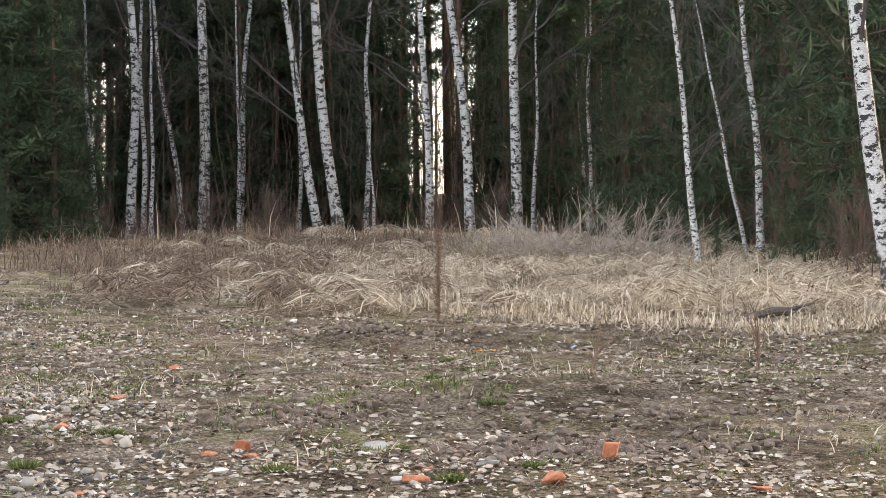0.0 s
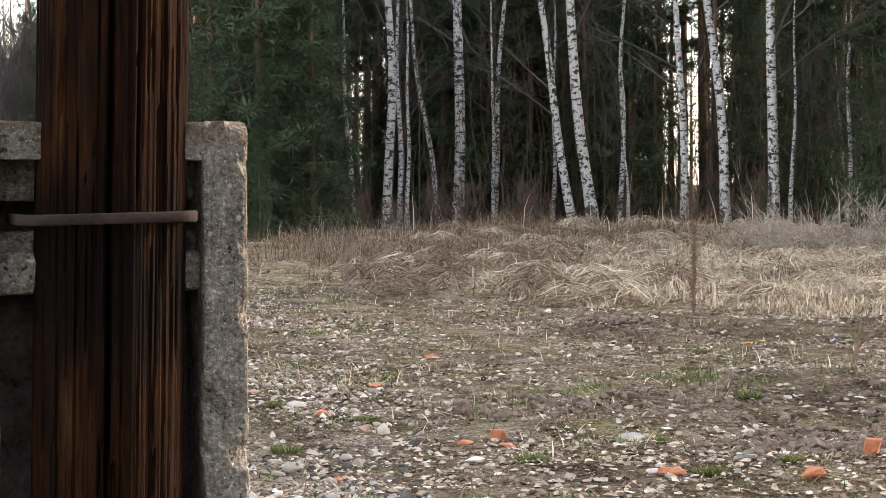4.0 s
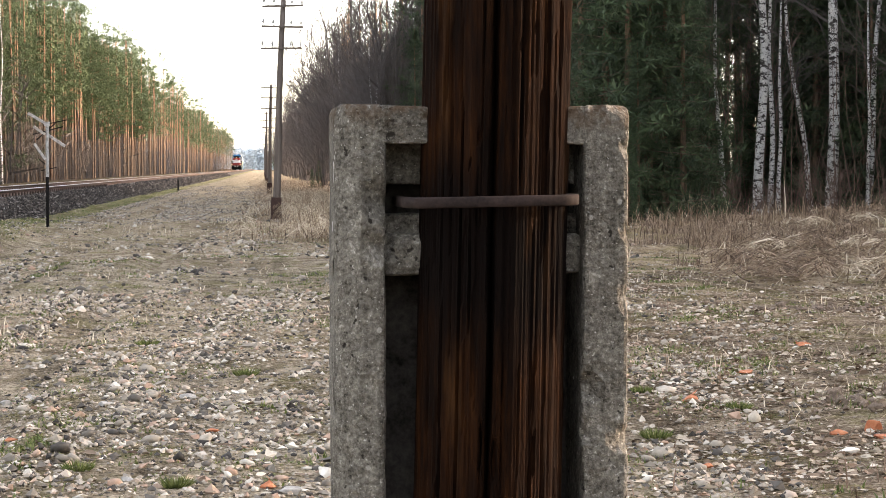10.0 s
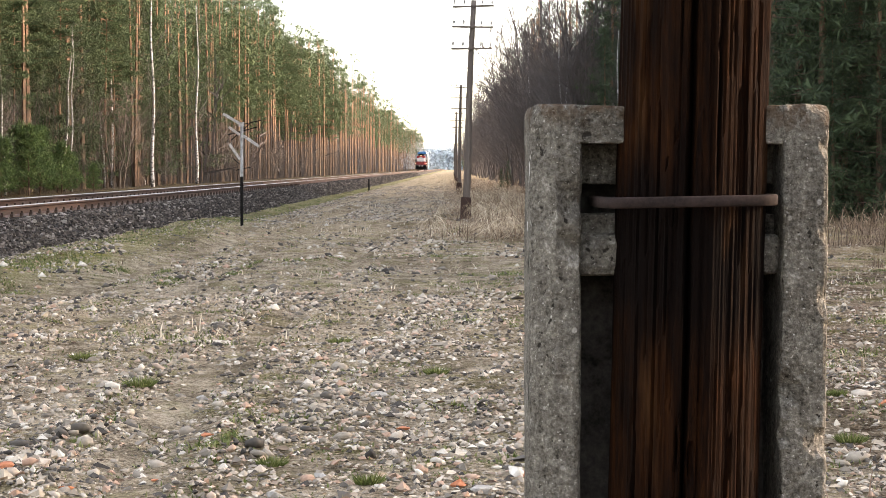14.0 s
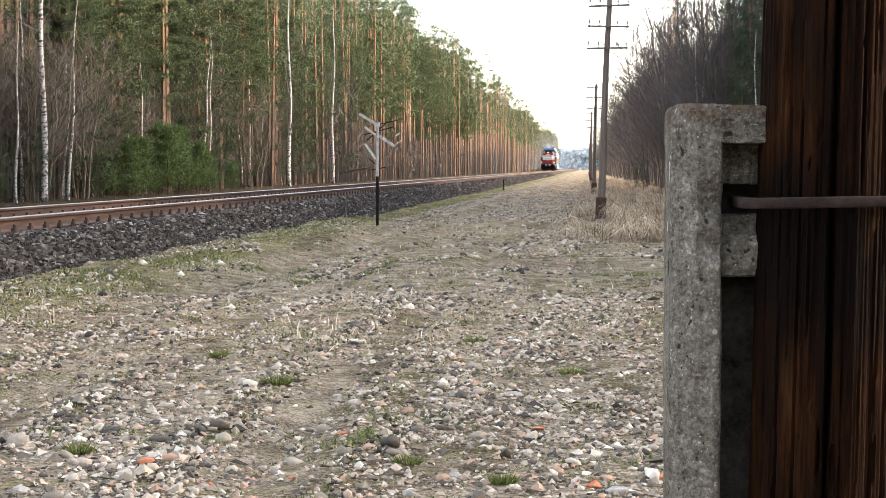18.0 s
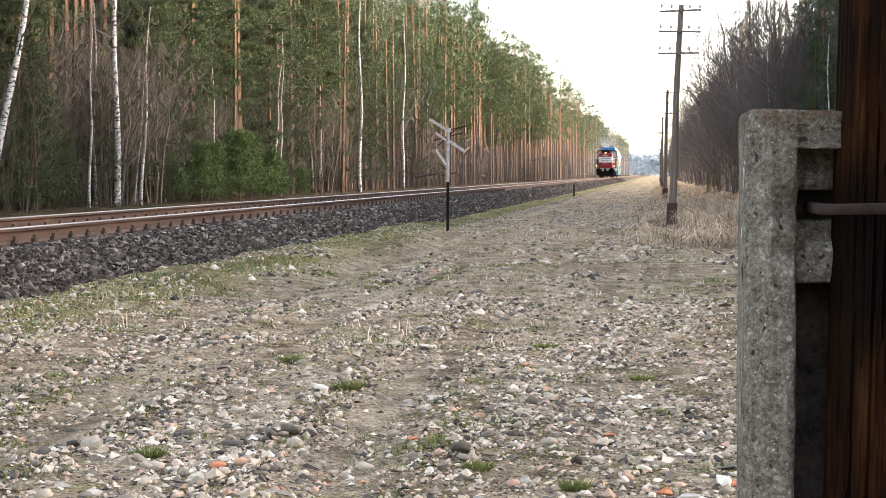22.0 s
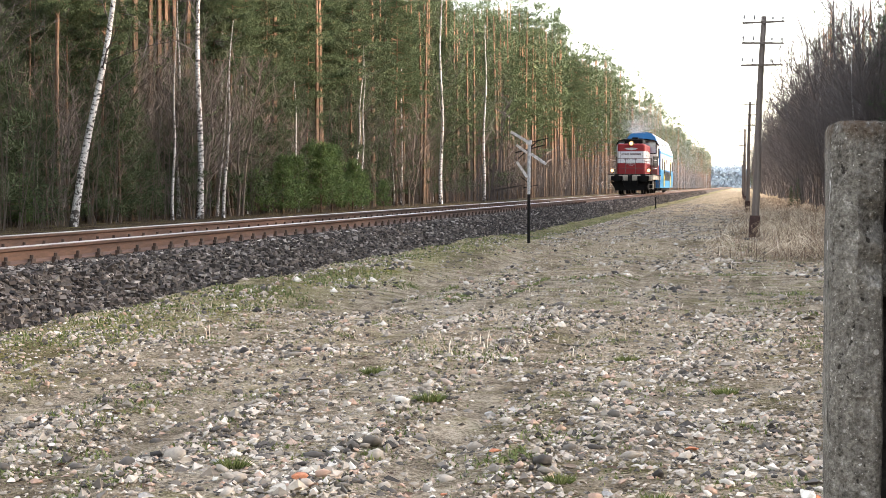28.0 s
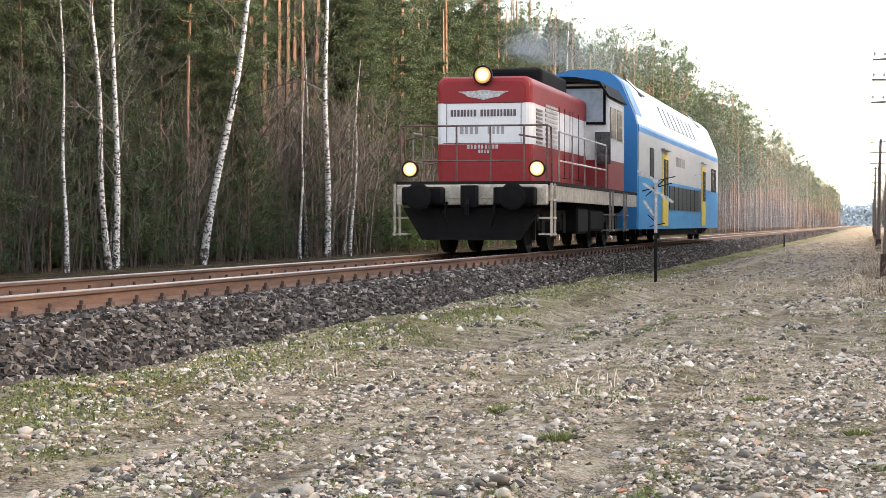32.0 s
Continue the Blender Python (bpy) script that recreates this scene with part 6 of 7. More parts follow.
def tussocks(name, centres, per, radius, height, material, width=0.006):
    """Drooping grass clumps: each blade springs up and lies over its clump's rounded side."""
    n = len(centres) * per
    c = np.repeat(centres, per, 0)
    R = np.repeat(RNG.uniform(*radius, len(centres)), per)
    H = np.repeat(RNG.uniform(*height, len(centres)), per)
    lean = np.repeat(RNG.normal(0, 0.5, (len(centres), 2)), per, 0)
    z0 = np.repeat(heights(centres), per)
    a = RNG.uniform(0, 6.283, n)
    turn = RNG.normal(0, 0.35, n)
    t = RNG.uniform(0.0, 0.8, n)
    step = RNG.uniform(0.16, 0.42, n)
    lift = RNG.uniform(0.75, 1.2, n)
    pts = []
    for i in range(4):
        th = t + step * i
        aa = a + turn * i
        rr = R * np.sin(np.minimum(th, 1.57)) * lift + np.maximum(th - 1.3, 0) * 0.15
        pts.append(np.stack([c[:, 0] + rr * np.cos(aa) + lean[:, 0] * R, c[:, 1] + rr * np.sin(aa) + lean[:, 1] * R, z0 + H * np.maximum(np.cos(th), 0) * lift + 0.01 + 0.02 * RNG.random(n)], 1))
    side = np.stack([-np.sin(a), np.cos(a), RNG.normal(0, 0.4, n)], 1) * (width * RNG.uniform(0.6, 1.4, n))[:, None]
    v = np.stack([pts[0] - side * 0.6, pts[0] + side * 0.6, pts[1] - side, pts[1] + side, pts[2] - side * 0.8, pts[2] + side * 0.8, pts[3]], 1).reshape(-1, 3)
    i = np.arange(n)[:, None] * 7
    faces = (i + np.array([[0, 1, 3, 2]])).tolist() + (i + np.array([[2, 3, 5, 4]])).tolist() + (i + np.array([[4, 5, 6]])).tolist()
    me = bpy.data.meshes.new(name)
    me.from_pydata(v.tolist(), [], faces)
    me.materials.append(material)
    return me


def clumped(n, centres, spread):
    c = centres[RNG.integers(0, len(centres), n)]
    return c + RNG.normal(0, 1, (n, 2)) * spread


def off_track(xy, lo=-5.3):
    return xy[xy[:, 0] > lo]


M_CLOD = plain("dark_earth", (0.06, 0.042, 0.030), (0.21, 0.155, 0.115), 25.0, 0.95, 0, 0.008)
M_BROWNSTEM = plain("dry_brown_stem", (0.08, 0.05, 0.035), (0.28, 0.18, 0.12), 20.0, 0.9)


def scatter():
    def stuff(name, label, cat, me):
        thing(name, Matrix(), label, cat, kind="stuff", mesh=me)
    # pebbles of the strip, thick near the camera and lying in drifts
    def drifts(xy, keep=0.22):
        d = np.array([noise.noise((float(x) * 1.3, float(y) * 0.45, 5.5)) + 0.5 * noise.noise((float(x) * 3.1, float(y) * 1.6, 1.5)) for x, y in xy])
        fade = np.clip((17 - np.degrees(np.arctan2(xy[:, 0], xy[:, 1]))) / 11, 0, 1)
        return xy[RNG.random(len(xy)) < (keep + 1.7 * np.clip(d + 0.1, 0, 1)) * fade]

    def grains(n):
        return np.clip(np.exp(RNG.normal(math.log(0.0135), 0.5, n)), 0.006, 0.05)
    octa_v = np.array([(1, 0, 0), (0, 1, 0), (-1, 0, 0), (0, -1, 0), (0, 0, 1), (0, 0, -1)], float)
    octa_f = np.array([(0, 1, 4), (1, 2, 4), (2, 3, 4), (3, 0, 4), (1, 0, 5), (2, 1, 5), (3, 2, 5), (0, 3, 5)])
    xy = drifts(off_track(wedge(12500, -27, 21, 4.8, 15.5, 1.0)))
    size = grains(len(xy)) * 1.0
    at = np.concatenate([xy, (heights(xy) + size * 0.22)[:, None]], 1)
    stuff("pebbles", "rounded grey, white and reddish pebbles on sand", "pebbles", soup_of("pebbles", ICO_V, ICO_F, at, size, M_PEBBLE, (0.35, 0.7), 0.13, 0.35, True))
    xy = drifts(off_track(wedge(92000, -27, 21, 4.8, 17, 1.0)), 0.4)
    size = grains(len(xy)) * 0.75
    at = np.concatenate([xy, (heights(xy) + size * 0.12)[:, None]], 1)
    stuff("fine_gravel", "fine mixed gravel between the pebbles", "gravel", soup_of("fine_gravel", octa_v, octa_f, at, size, M_PEBBLE, (0.4, 0.9), 0.2, 0.4))
    xy = drifts(off_track(wedge(56000, -20, 12, 15, 48, 1.2)), 0.12)
    size = grains(len(xy)) * 1.25
    at = np.concatenate([xy, (heights(xy) + size * 0.12)[:, None]], 1)
    stuff("distant_pebbles", "pebbles and gravel along the sandy strip", "pebbles", soup_of("distant_pebbles", octa_v, octa_f, at, size, M_PEBBLE, (0.4, 0.8), 0.2, 0.35, True))
    n = 26000
    xy = np.stack([RNG.uniform(-4.4, 0.8, n), 40 + 80 * RNG.random(n) ** 1.4], 1)
    xy = drifts(xy, 0.08)
    at = np.concatenate([xy, (heights(xy) + 0.006)[:, None]], 1)
    stuff("far_strip_gravel", "coarse gravel far along the sandy strip", "gravel", soup_of("far_strip_gravel", octa_v, octa_f, at, RNG.uniform(0.012, 0.04, len(xy)), M_PEBBLE, (0.4, 0.8), 0.2, 0.35))
    # field litter
    xy = wedge(9000, 9, 41, 5.5, 24, 1.2)
    size = np.where(RNG.random(len(xy)) < 0.05, RNG.uniform(0.016, 0.03, len(xy)), RNG.uniform(0.005, 0.012, len(xy)))
    at = np.concatenate([xy, (heights(xy) + size * 0.15)[:, None]], 1)
    stuff("field_stones", "small stones scattered over the littered field", "stones", soup_of("field_stones", octa_v, octa_f, at, size, M_PEBBLE, (0.4, 0.8), 0.14, 0.3, True))
    leaf_v = np.array([(-1, 0, 0), (-0.3, -0.55, 0.25), (0.6, -0.4, 0.3), (1.1, 0, 0.1), (0.6, 0.4, 0.35), (-0.3, 0.55, 0.2), (0.1, 0, 0.05)], float)
    leaf_f = np.array([(0, 1, 6), (1, 2, 6), (2, 3, 6), (3, 4, 6), (4, 5, 6), (5, 0, 6)])
    xy = np.concatenate([wedge(90000, 4, 41, 5.5, 28, 1.2), off_track(wedge(9000, -27, 6, 6, 30, 1.0))])
    lie = np.array([noise.noise((float(x) * 1.1, float(y) * 0.7, 2.5)) + 0.6 * noise.noise((float(x) * 3.3, float(y) * 2.1, 7.5)) for x, y in xy])
    xy = xy[RNG.random(len(xy)) < np.clip(0.45 + 1.6 * lie, 0.08, 1.0)]
    size = RNG.uniform(0.006, 0.026, len(xy))
    at = np.concatenate([xy, (heights(xy) + 0.008)[:, None]], 1)
    stuff("leaf_litter", "bleached and brown fallen leaves on the field", "leaves", soup_of("leaf_litter", leaf_v, leaf_f, at, size, M_LEAF, (0.3, 1.0), 0.15, 0.5))
    # ballast stones on the shoulder and between the rails
    n = 44000
    y = 10 + 75 * RNG.random(n) ** 1.5
    x = TRACK_X + np.where(RNG.random(n) < 0.85, RNG.uniform(0.85, 2.25, n), RNG.uniform(-1.6, 0.85, n))
    d = np.abs(x - TRACK_X)
    z = np.where(d < 1.35, RAIL_Z - 0.19, RAIL_Z - 0.19 - (d - 1.35) * 0.62)
    keep = z > -0.02
    at = np.stack([x, y, z + RNG.uniform(-0.01, 0.02, n)], 1)[keep]
    cube_v = np.array([(a, b, c) for c in (-0.7, 0.7) for b in (-0.7, 0.7) for a in (-0.7, 0.7)], float)
    cube_f = np.array([(0, 2, 3, 1), (4, 5, 7, 6), (0, 1, 5, 4), (2, 6, 7, 3), (0, 4, 6, 2), (1, 3, 7, 5)])
    stuff("ballast_stones", "loose dark angular ballast stones", "ballast", soup_of("ballast_stones", cube_v, cube_f, at, RNG.uniform(0.017, 0.036, len(at)), M_BALLAST, (0.4, 0.85), 0.32, 0.6))
    n = 30000
    y = 80 + 220 * RNG.random(n) ** 1.3
    x = TRACK_X + RNG.uniform(0.85, 2.2, n)
    d = np.abs(x - TRACK_X)
    z = np.where(d < 1.35, RAIL_Z - 0.19, RAIL_Z - 0.19 - (d - 1.35) * 0.62)
    at = np.stack([x, y, z + RNG.uniform(-0.01, 0.02, n)], 1)
    stuff("distant_ballast_stones", "loose dark ballast stones further down the line", "ballast", soup_of("distant_ballast_stones", cube_v, cube_f, at, RNG.uniform(0.03, 0.06, n), M_BALLAST, (0.4, 0.85), 0.32, 0.6))
    # dark dug earth in front of the mound
    xy = np.concatenate([np.array([at]) + RNG.normal(0, 1, (k, 2)) * np.array(sd) for at, k, sd in (((5.6, 13.4), 130, (0.42, 0.2)), ((4.15, 7.35), 240, (0.4, 0.22)), ((5.1, 8.3), 110, (0.6, 0.4)),
                                                                                            ((5.3, 15.0), 160, (0.7, 0.18)), ((3.6, 9.0), 160, (0.5, 0.2)), ((8.2, 12.6), 180, (0.8, 0.3)))])
    at = np.concatenate([xy, (heights(xy) + 0.01)[:, None]], 1)
    stuff("dug_earth", "crumbled dark earth thrown up on the field", "earth", soup_of("dug_earth", ICO_V, ICO_F, at, RNG.uniform(0.01, 0.038, len(xy)), M_CLOD, (0.5, 0.9), 0.25, 0.5))
    # grasses
    tuss = np.concatenate([wedge(700, 14, 41, 18.5, 35, 0.9), wedge(420, 19, 41, 17.5, 27, 1.0)])
    tuss = tuss[np.array([noise.noise((float(x) * 0.5, float(y) * 0.5, 1.5)) for x, y in tuss]) > -0.28]
    brown = (np.degrees(np.arctan2(tuss[:, 0], tuss[:, 1])) < 22.5 + 2.5 * RNG.normal(0, 1, len(tuss))) & (RNG.random(len(tuss)) < 0.88)
    stuff("matted_brown_grass", "brown dead grass matted over the back of the mound", "dry grass", tussocks("matted_brown_grass", tuss[brown], 70, (0.16, 0.40), (0.07, 0.22), M_BROWNGRASS, 0.0055))
    stuff("matted_straw", "bleached straw-coloured grass lying matted over the low mound", "dry grass", tussocks("matted_straw", tuss[~brown], 84, (0.16, 0.44), (0.06, 0.22), M_STRAW, 0.0055))
    pale = tuss[~brown]
    xy = np.concatenate([clumped(30000, pale, 0.45), clumped(6000, tuss, 0.4)])
    lift = np.array([0.22 * max(0.0, 0.25 + noise.noise((float(x) * 2.3, float(y) * 1.7, 6.1))) for x, y in xy])
    stuff("loose_straw", "pale dry blades lying tangled over the mound", "dry grass", blades("loose_straw", xy, 0.30, M_STRAW, 0.006, 9.0, 0.9, heights(xy) + lift * RNG.random(len(xy)) ** 0.5))
    tuss = np.concatenate([wedge(90, 13, 25, 27, 38, 0.6), wedge(40, 11, 17, 27, 36, 1), wedge(40, 22, 29, 28, 36, 1)])
    stuff("brown_weeds", "brown dead weeds along the back of the mound", "weeds", blades("brown_weeds", clumped(13000, tuss, 0.34), 0.42, M_BROWNGRASS, 0.005, 1.3, 0.9))
    tuss = wedge(70, 13, 30, 22, 34, 0.8)
    stuff("brown_weed_tufts", "dark brown weed tufts scattered over the straw", "weeds", blades("brown_weed_tufts", clumped(6000, tuss, 0.16), 0.30, M_BROWNGRASS, 0.005, 0.8, 0.8))
    tuss = wedge(26, 14, 30, 34, 40, 1)
    stuff("tall_seed_stalks", "few tall pale grass stalks with nodding heads", "dry grass", blades("tall_seed_stalks", clumped(50, tuss, 0.5), 1.0, M_STRAW, 0.008, 0.12, 0.5))
    tuss = np.concatenate([wedge(150, 21, 41, 16.5, 26, 0.8), wedge(110, 27, 41, 15.5, 22, 1)])
    stuff("dry_grass_clumps", "bleached arching grass clumps at the edge of the wood", "dry grass", blades("dry_grass_clumps", clumped(20000, tuss, 0.12), 0.26, M_STRAW, 0.006, 2.6, 2.0))
    tuss = wedge(900, 6, 41, 8, 24, 0.8)
    stuff("short_straw", "short flattened straw lying over the field", "dry grass", blades("short_straw", clumped(46000, tuss, 0.28), 0.085, M_STRAW, 0.0035, 16.0, 0.3))
    tuss = np.concatenate([wedge(500, -22, 8, 12, 40, 1.0), np.stack([RNG.uniform(-4.6, 0.8, 900), RNG.uniform(30, 120, 900)], 1)])
    stuff("strip_straw", "sparse trampled straw on the gravel strip", "dry grass", blades("strip_straw", off_track(clumped(30000, tuss, 0.3)), 0.09, M_STRAW, 0.005, 4.0, 0.8))
    stuff("twig_litter", "thin dead sticks lying over the field", "twigs", blades("twig_litter", wedge(9000, 5, 41, 6, 24, 1.1), 0.14, M_BROWNSTEM, 0.0025, 12.0, 0.2))
    y = 30 + 110 * RNG.random(160) ** 1.3
    tuss = np.stack([0.5 + np.abs(RNG.normal(0, 1.5, 160)), y], 1)
    stuff("weeds_by_poles", "tall dead weeds along the pole line", "weeds", blades("weeds_by_poles", clumped(9000, tuss, 0.45), 0.5, M_BROWNGRASS, 0.0045, 0.6, 0.5))
    stuff("straw_by_poles", "tawny dry grass along the pole line", "dry grass", tussocks("straw_by_poles", np.concatenate([tuss, tuss + RNG.normal(0, 0.6, tuss.shape)]), 70, (0.15, 0.42), (0.12, 0.36), M_STRAW, 0.0045))
    tuss = off_track(wedge(1500, -27, 12, 5.5, 40, 0.9))
    stuff("green_weed_tufts", "small green weeds and grass among the pebbles", "weeds", blades("green_weed_tufts", off_track(clumped(46000, tuss, 0.11)), 0.034, M_GREEN, 0.0045, 1.4, 0.7))
    tuss = off_track(wedge(900, -27, 16, 5.2, 24, 0.9))
    tuss = tuss[np.array([noise.noise((float(x) * 0.7, float(y) * 0.5, 8.8)) for x, y in tuss]) > -0.1]
    stuff("moss_patches", "flat yellow-green moss between the pebbles", "moss", blades("moss_patches", off_track(clumped(44000, tuss, 0.065)), 0.032, M_GREEN, 0.006, 1.3, 0.8))
    tuss = wedge(420, 9, 41, 6, 18, 0.9)
    stuff("green_field_tufts", "small fresh green tufts on the field", "weeds", blades("green_field_tufts", clumped(15000, tuss, 0.06), 0.04, M_GREEN, 0.004, 0.8, 0.5))
    n = 34000
    yv = 9 + 100 * RNG.random(n) ** 1.5
    xv = -4.85 + RNG.normal(0, 0.34, n)
    xv = np.maximum(xv, -5.3 + RNG.uniform(0, 0.1, n))
    stuff("mossy_verge", "mossy green and yellow verge at the foot of the ballast", "moss", blades("mossy_verge", np.stack([xv, yv], 1), 0.045, M_GREEN, 0.007, 1.4, 0.6))


scatter()


# ---- single small things on the ground ----
def lump(seed, w, flat=0.55):
    """A broken piece of stone or brick, w metres wide: the hull of a few uneven corners, edges knocked off."""
    rnd = random.Random(seed)
    bm = bmesh.new()
    for k in range(11):
        d = rand_dir(rnd)
        m = max(abs(d.x), abs(d.y), abs(d.z))
        d = d * (1 - 0.5) + d / m * 0.5
        bm.verts.new((d.x * w * 0.52, d.y * w * 0.40, d.z * w * flat * 0.5))
    bmesh.ops.convex_hull(bm, input=bm.verts[:])
    bmesh.ops.delete(bm, geom=[v for v in bm.verts if not v.link_faces], context="VERTS")
    bmesh.ops.bevel(bm, geom=bm.edges[:], offset=w * 0.035, segments=1, affect="EDGES", profile=0.5)
    return bm


def small_things():
    def lay(name, x, y, w, mat, label, cat, group, flat=0.5, up=0.0, seed=0, tilt=0.0):
        me = from_bm(name, lump(seed, w, flat), mat, False)
        spin = random.Random(seed).uniform(-30, 30)
        thing(name, pose(x, y, land(x, y) + w * flat * 0.22 + up, tilt, 0, spin), label, cat, group, mesh=me)
    k = 0
    for x, y, w, flat, tilt in ((2.06, 9.00, 0.12, 0.4, 0), (2.69, 10.25, 0.10, 0.35, 10), (2.70, 8.10, 0.085, 0.95, 20), (2.68, 7.92, 0.09, 0.35, 5), (3.96, 6.97, 0.10, 1.25, 25), (3.31, 6.30, 0.14, 0.5, 0),
                                (2.94, 6.70, 0.12, 0.4, 0), (4.04, 5.96, 0.085, 0.5, 0), (3.48, 7.54, 0.09, 0.3, 0), (2.52, 8.03, 0.09, 0.35, 0), (3.54, 12.02, 0.11, 0.3, 0), (-0.23, 8.47, 0.08, 0.3, 0), (0.02, 6.78, 0.06, 0.7, 0),
                                (0.27, 7.20, 0.05, 0.7, 0), (-1.66, 6.99, 0.08, 0.4, 0), (-1.38, 6.70, 0.06, 0.5, 0), (-1.05, 8.03, 0.06, 0.4, 0), (-1.09, 6.92, 0.05, 0.5, 0), (1.55, 8.7, 0.07, 0.5, 0), (1.75, 7.3, 0.06, 0.5, 0), (2.9, 9.3, 0.05, 0.5, 0), (3.1, 6.95, 0.06, 0.3, 0)):
        k += 1
        lay("brick_piece", x, y, w, M_BRICK, "broken piece of orange-red brick on the ground", "brick piece", "brick rubble", flat, 0, 700 + k, tilt)
    for x, y, w, flat in ((3.32, 8.03, 0.15, 0.3), (3.30, 6.79, 0.10, 0.4), (-0.62, 6.60, 0.07, 0.6), (0.10, 6.63, 0.09, 0.4), (-2.02, 6.54, 0.075, 0.5), (-2.16, 6.63, 0.075, 0.5), (-0.49, 7.10, 0.08, 0.4),
                          (-1.14, 9.43, 0.08, 0.5), (-2.12, 7.44, 0.065, 0.5), (-0.74, 9.13, 0.09, 0.4), (-1.26, 9.42, 0.065, 0.6), (-2.24, 9.95, 0.085, 0.5), (-0.37, 9.39, 0.09, 0.4)):
        k += 1
        lay("stone", x, y, w, M_STONE, "larger grey stone lying among the pebbles", "stone", "larger stones", flat, 0, 700 + k)
    for x, y, w, flat in ((3.84, 7.22, 0.14, 0.8), (3.98, 7.3, 0.12, 0.5), (4.2, 7.2, 0.10, 0.5)):
        k += 1
        lay("earth_clod", x, y, w, M_CLOD, "dark lump of dug earth on the field", "earth clod", "earth clods", flat, 0, 700 + k)
    for x, y, w, flat in ((2.38, 7.44, 0.10, 0.35), (2.89, 6.76, 0.06, 0.5), (3.57, 8.18, 0.06, 0.4), (2.67, 9.48, 0.06, 0.5), (5.68, 15.62, 0.08, 0.6), (0.23, 7.21, 0.11, 0.5), (-0.15, 9.77, 0.065, 0.5), (3.68, 7.14, 0.11, 0.2)):
        k += 1
        lay("rubble_piece", x, y, w, M_PALE, "pale piece of mortar rubble on the ground", "rubble", "pale rubble", flat, 0, 700 + k)
    rnd = random.Random(31)
    for x, y, w in ((2.28, 8.83, 0.10), (1.92, 9.38, 0.09), (1.73, 8.16, 0.11), (4.52, 10.05, 0.085), (3.39, 7.91, 0.07), (3.43, 6.65, 0.075), (5.40, 11.78, 0.09), (2.58, 7.30, 0.11), (3.05, 6.60, 0.10), (4.29, 8.79, 0.11),
                    (-1.61, 9.63, 0.14), (-2.21, 11.16, 0.12), (-0.09, 10.30, 0.11), (-0.72, 7.43, 0.10), (-2.04, 7.38, 0.12), (-0.31, 6.86, 0.10), (-0.74, 12.21, 0.12)):
        s = Soup()
        for i in range(260):
            a, q = rnd.uniform(0, 6.3), rnd.random() ** 0.5
            p = Vector((math.cos(a) * q * w * 0.5, math.sin(a) * q * w * 0.5, 0))
            d = Vector((math.cos(a) * q, math.sin(a) * q, rnd.uniform(0.5, 1.2))).normalized()
            sd = d.cross(rand_dir(rnd)).normalized() * 0.003
            s.add((p - sd, p + sd, p + d * w * rnd.uniform(0.25, 0.5)), ((0, 1, 2),))
        thing("moss_cushion", pose(x, y, land(x, y)), "fresh green moss and weed tuft", "moss", "green tufts", mesh=s.mesh("moss_cushion", M_GREEN))
    # a dead stalk, a bare seedling and twigs standing on the field
    for x, y, h, lean, name, label in ((6.95, 15.33, 0.82, 0.0, "dead_stalk", "upright dry brown plant stalk on the field"), (5.83, 10.50, 0.32, 0.45, "bare_seedling", "forked bare seedling on the littered field"),
                                       (6.79, 10.04, 0.36, -0.05, "bare_seedling", "forked bare seedling on the littered field"), (4.9, 11.6, 0.16, 0.2, "bare_seedling", "forked bare seedling on the littered field")):
        s = Soup()
        top = Vector((lean * h * 0.5, 0, h))
        s.tube([(0, 0, -0.03), top * 0.5 + Vector((0.01, 0, 0)), top], [0.014, 0.010, 0.004], 5, False)
        if name == "dead_stalk":
            for i in range(700):
                p = top * rnd.uniform(0.05, 1)
                s.add((p - Vector((0, 0, 0.006)), p + Vector((0, 0, 0.006)), p + rand_dir(rnd, 0.6) * rnd.uniform(0.02, 0.07)), ((0, 1, 2),))
        else:
            for i in range(5):
                branching(s, rnd, top * rnd.uniform(0.15, 0.6), Vector((rnd.uniform(-0.9, 0.9), rnd.uniform(-0.3, 0.3), 1)).normalized(), h * 0.6, 0.005, 1, 0.5, 0.2)
        thing(name, pose(x, y, land(x, y)), label, "plant", mesh=s.mesh(name, M_BROWNSTEM))
    for x, y, sc, seed in ((13.9, 26.0, 1.0, 61), (14.6, 25.6, 0.9, 62), (13.3, 26.3, 0.7, 63), (15.0, 25.3, 0.9, 64)):
        t = make_shrub(seed, 0.95, 22, M_PALETWIG, "heap of bleached brushwood at the wood edge", 1.2, "brushwood_heap", 1.7)
        t.matrix_basis = lean_pose(x, y, 0.3 * seed)
    s = Soup()
    s.tube([(-0.45, 0, 0.03), (0, 0.05, 0.07), (0.45, 0, 0.05)], [0.035, 0.045, 0.03], 8)
    s.tube([(0.1, 0.05, 0.07), (0.35, -0.1, 0.14)], [0.02, 0.01], 6)
    thing("fallen_log", pose(9.84, 14.19, land(9.84, 14.19), 0, 0, 12), "short dark fallen log in the grass", "log", mesh=s.mesh("fallen_log", M_SLEEPER))
    me = from_bm("plastic_scrap", lump(5, 0.055, 0.6), M_BLUEBIT)
    thing("plastic_scrap", pose(6.60, 12.13, land(6.6, 12.13) + 0.015), "pale blue scrap of plastic in the grass", "litter", mesh=me)
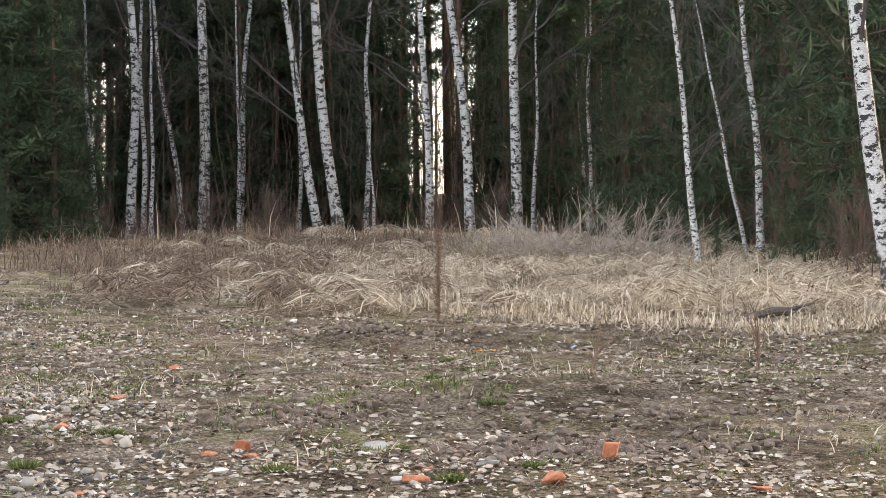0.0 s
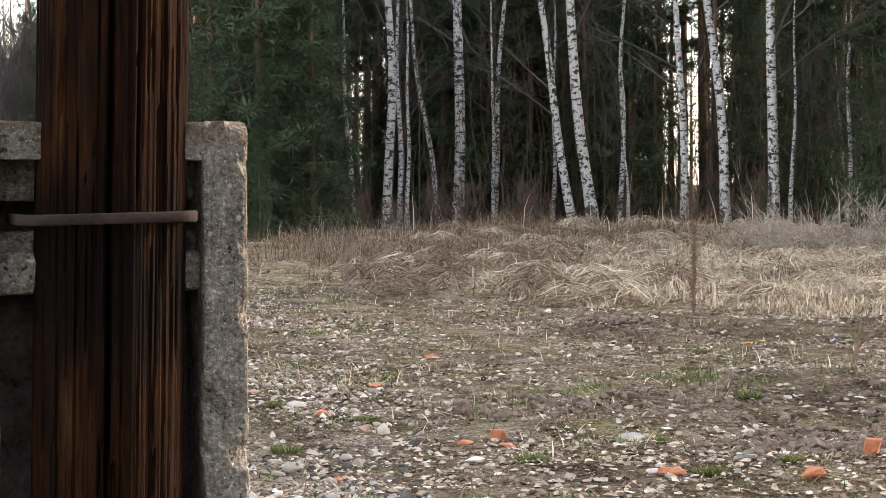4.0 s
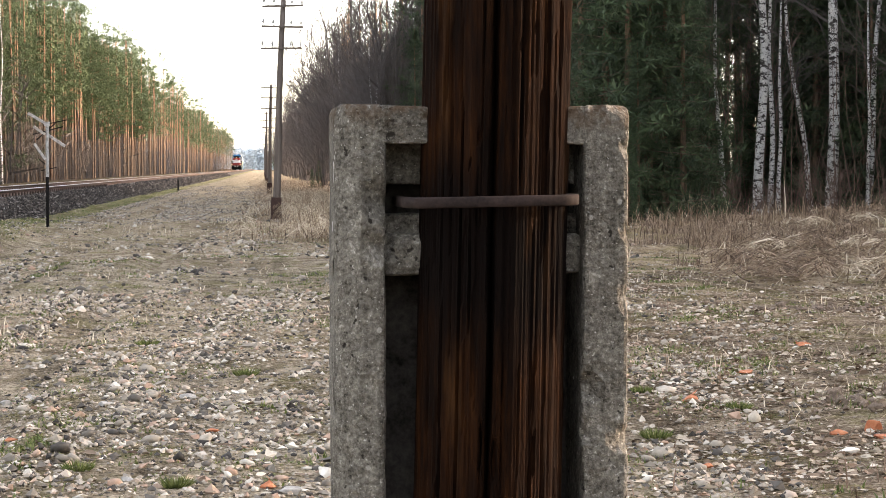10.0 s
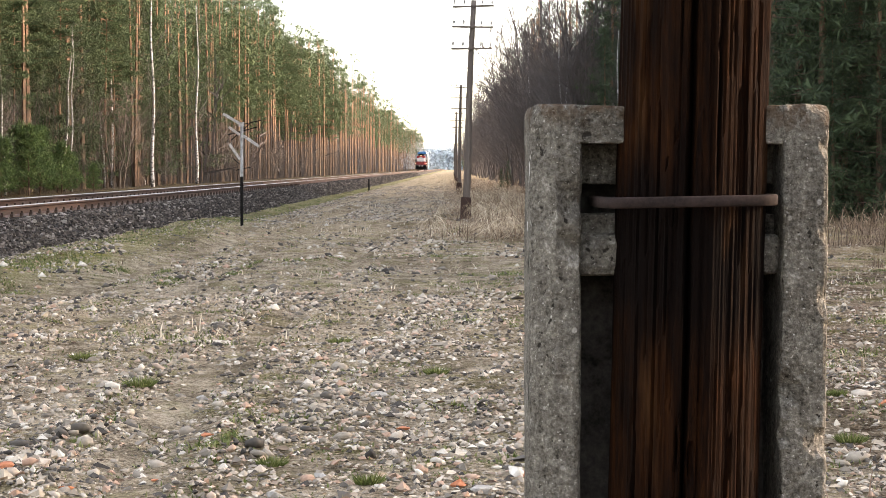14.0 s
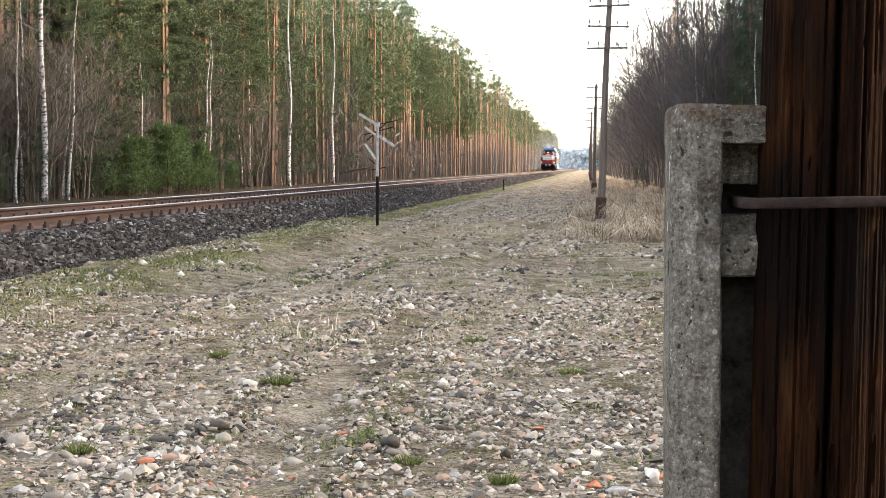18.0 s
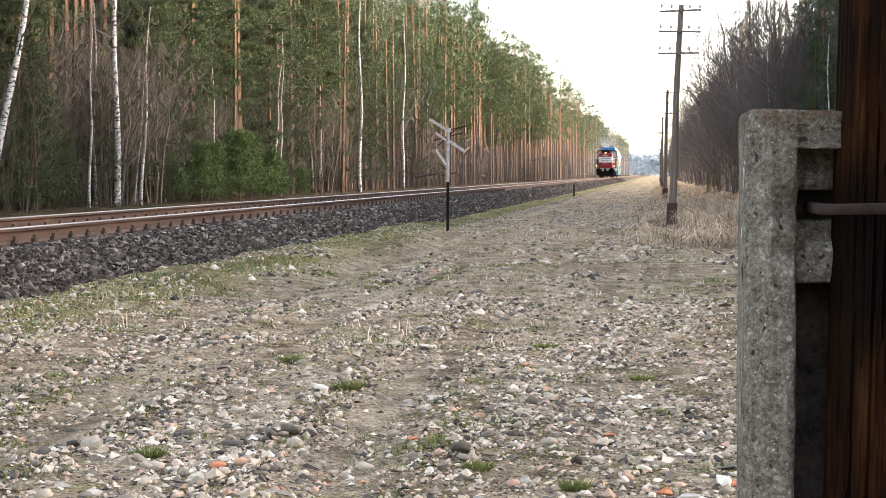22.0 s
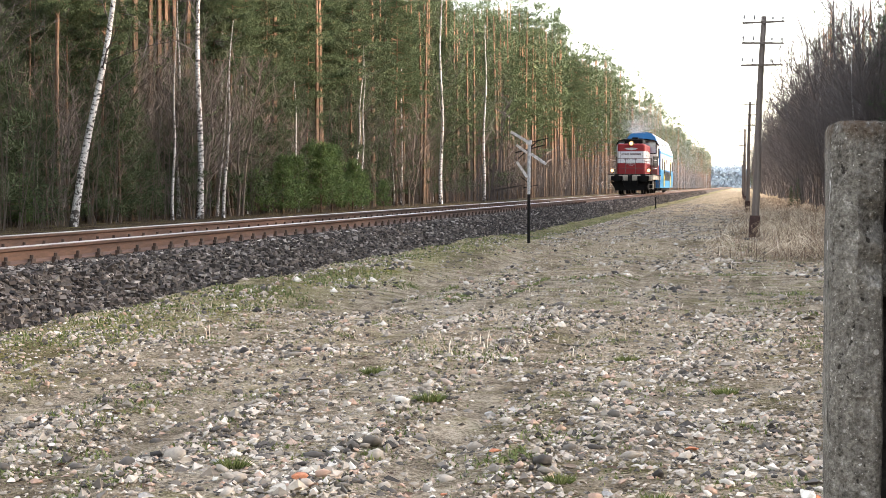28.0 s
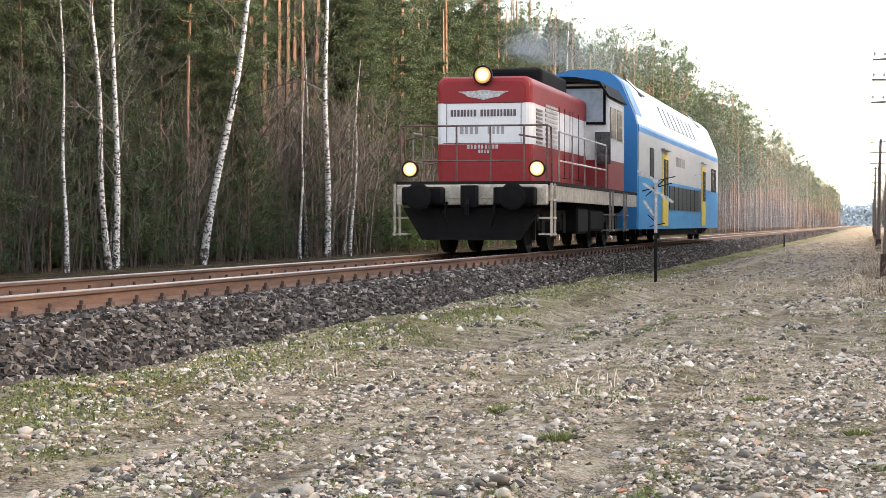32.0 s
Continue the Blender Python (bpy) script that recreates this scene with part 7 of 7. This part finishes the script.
    for x, y, w in ((6.01, 12.35, 0.13), (5.85, 12.2, 0.09), (-1.74, 9.60, 0.045), (6.2, 12.5, 0.08)):
        me = from_bm("orange_leaf", lump(int(w * 999), w, 0.18), M_ORANGE)
        thing("orange_leaf", pose(x, y, land(x, y) + 0.012), "bright orange scrap lying on the ground", "leaf", "orange scraps", mesh=me)
    for x, y, sc in ((7.01, 23.34, 0.05), (7.05, 22.9, 0.035), (12.42, 18.36, 0.10)):
        plant("sapling0", x, y, scale=sc)


M_BLUEBIT = plain("pale_blue_plastic", (0.25, 0.36, 0.55), (0.42, 0.54, 0.72), 20.0, 0.4)
M_ORANGE = plain("orange_scrap", (0.42, 0.17, 0.02), (0.66, 0.33, 0.05), 20.0, 0.7)
small_things()


# ---- exhaust smoke: a drift of fine soot specks that travels with the train ----
def build_smoke():
    rng = np.random.default_rng(8)

    def cloud(n, y, x, z, size):
        p = np.stack([x, y, z], 1)
        d = rng.normal(0, 1, (n, 3, 3)) * size
        return (p[:, None] + d).reshape(-1, 3)
    n = 170000
    y = 4.0 + 24 * rng.random(n) ** 1.4
    g = 0.25 + (y - 4) * 0.045
    puff = np.array([noise.noise((float(v) * 0.35, 0.0, 3.3)) for v in y])
    v1 = cloud(n, y, rng.normal(0, 1, n) * g * 0.9 - 0.02 * (y - 4), 4.25 + (y - 4) * 0.035 + puff * 0.35 + np.abs(rng.normal(0, 1, n)) * g, 0.0032)
    n = 130000
    y = 28 + 150 * rng.random(n)
    v2 = cloud(n, y, rng.normal(-1.0, 3.2, n), 0.3 + np.abs(rng.normal(0, 4.0, n)), 0.014)
    v = np.concatenate([v1, v2])
    me = triangles("exhaust_smoke", v, np.arange(len(v)).reshape(-1, 3), M_SOOT)
    return thing("exhaust_smoke", pose(TRACK_X, 725, RAIL_Z), "thin bluish exhaust haze trailing from the locomotive", "smoke", kind="stuff", mesh=me)


M_SOOT = plain("bluish_smoke", (0.26, 0.30, 0.34), (0.38, 0.42, 0.46), 1.0, 1.0, spec=0.0)
SMOKE = build_smoke()


# ---- train keys ----
def motions():
    rows = ((0, 725), (8, 552), (13, 445), (19, 320), (23, 234), (25, 190), (28, 124.4), (29, 102.2), (30, 80.0), (31, 57.2), (32, 34.8))
    walk(LOCO, [(t, pose(TRACK_X, y, RAIL_Z)) for t, y in rows])
    walk(SMOKE, [(t, pose(TRACK_X, y, RAIL_Z)) for t, y in rows])
    walk(COACH, [(t, pose(TRACK_X, y + 12.6, RAIL_Z)) for t, y in rows])


motions()
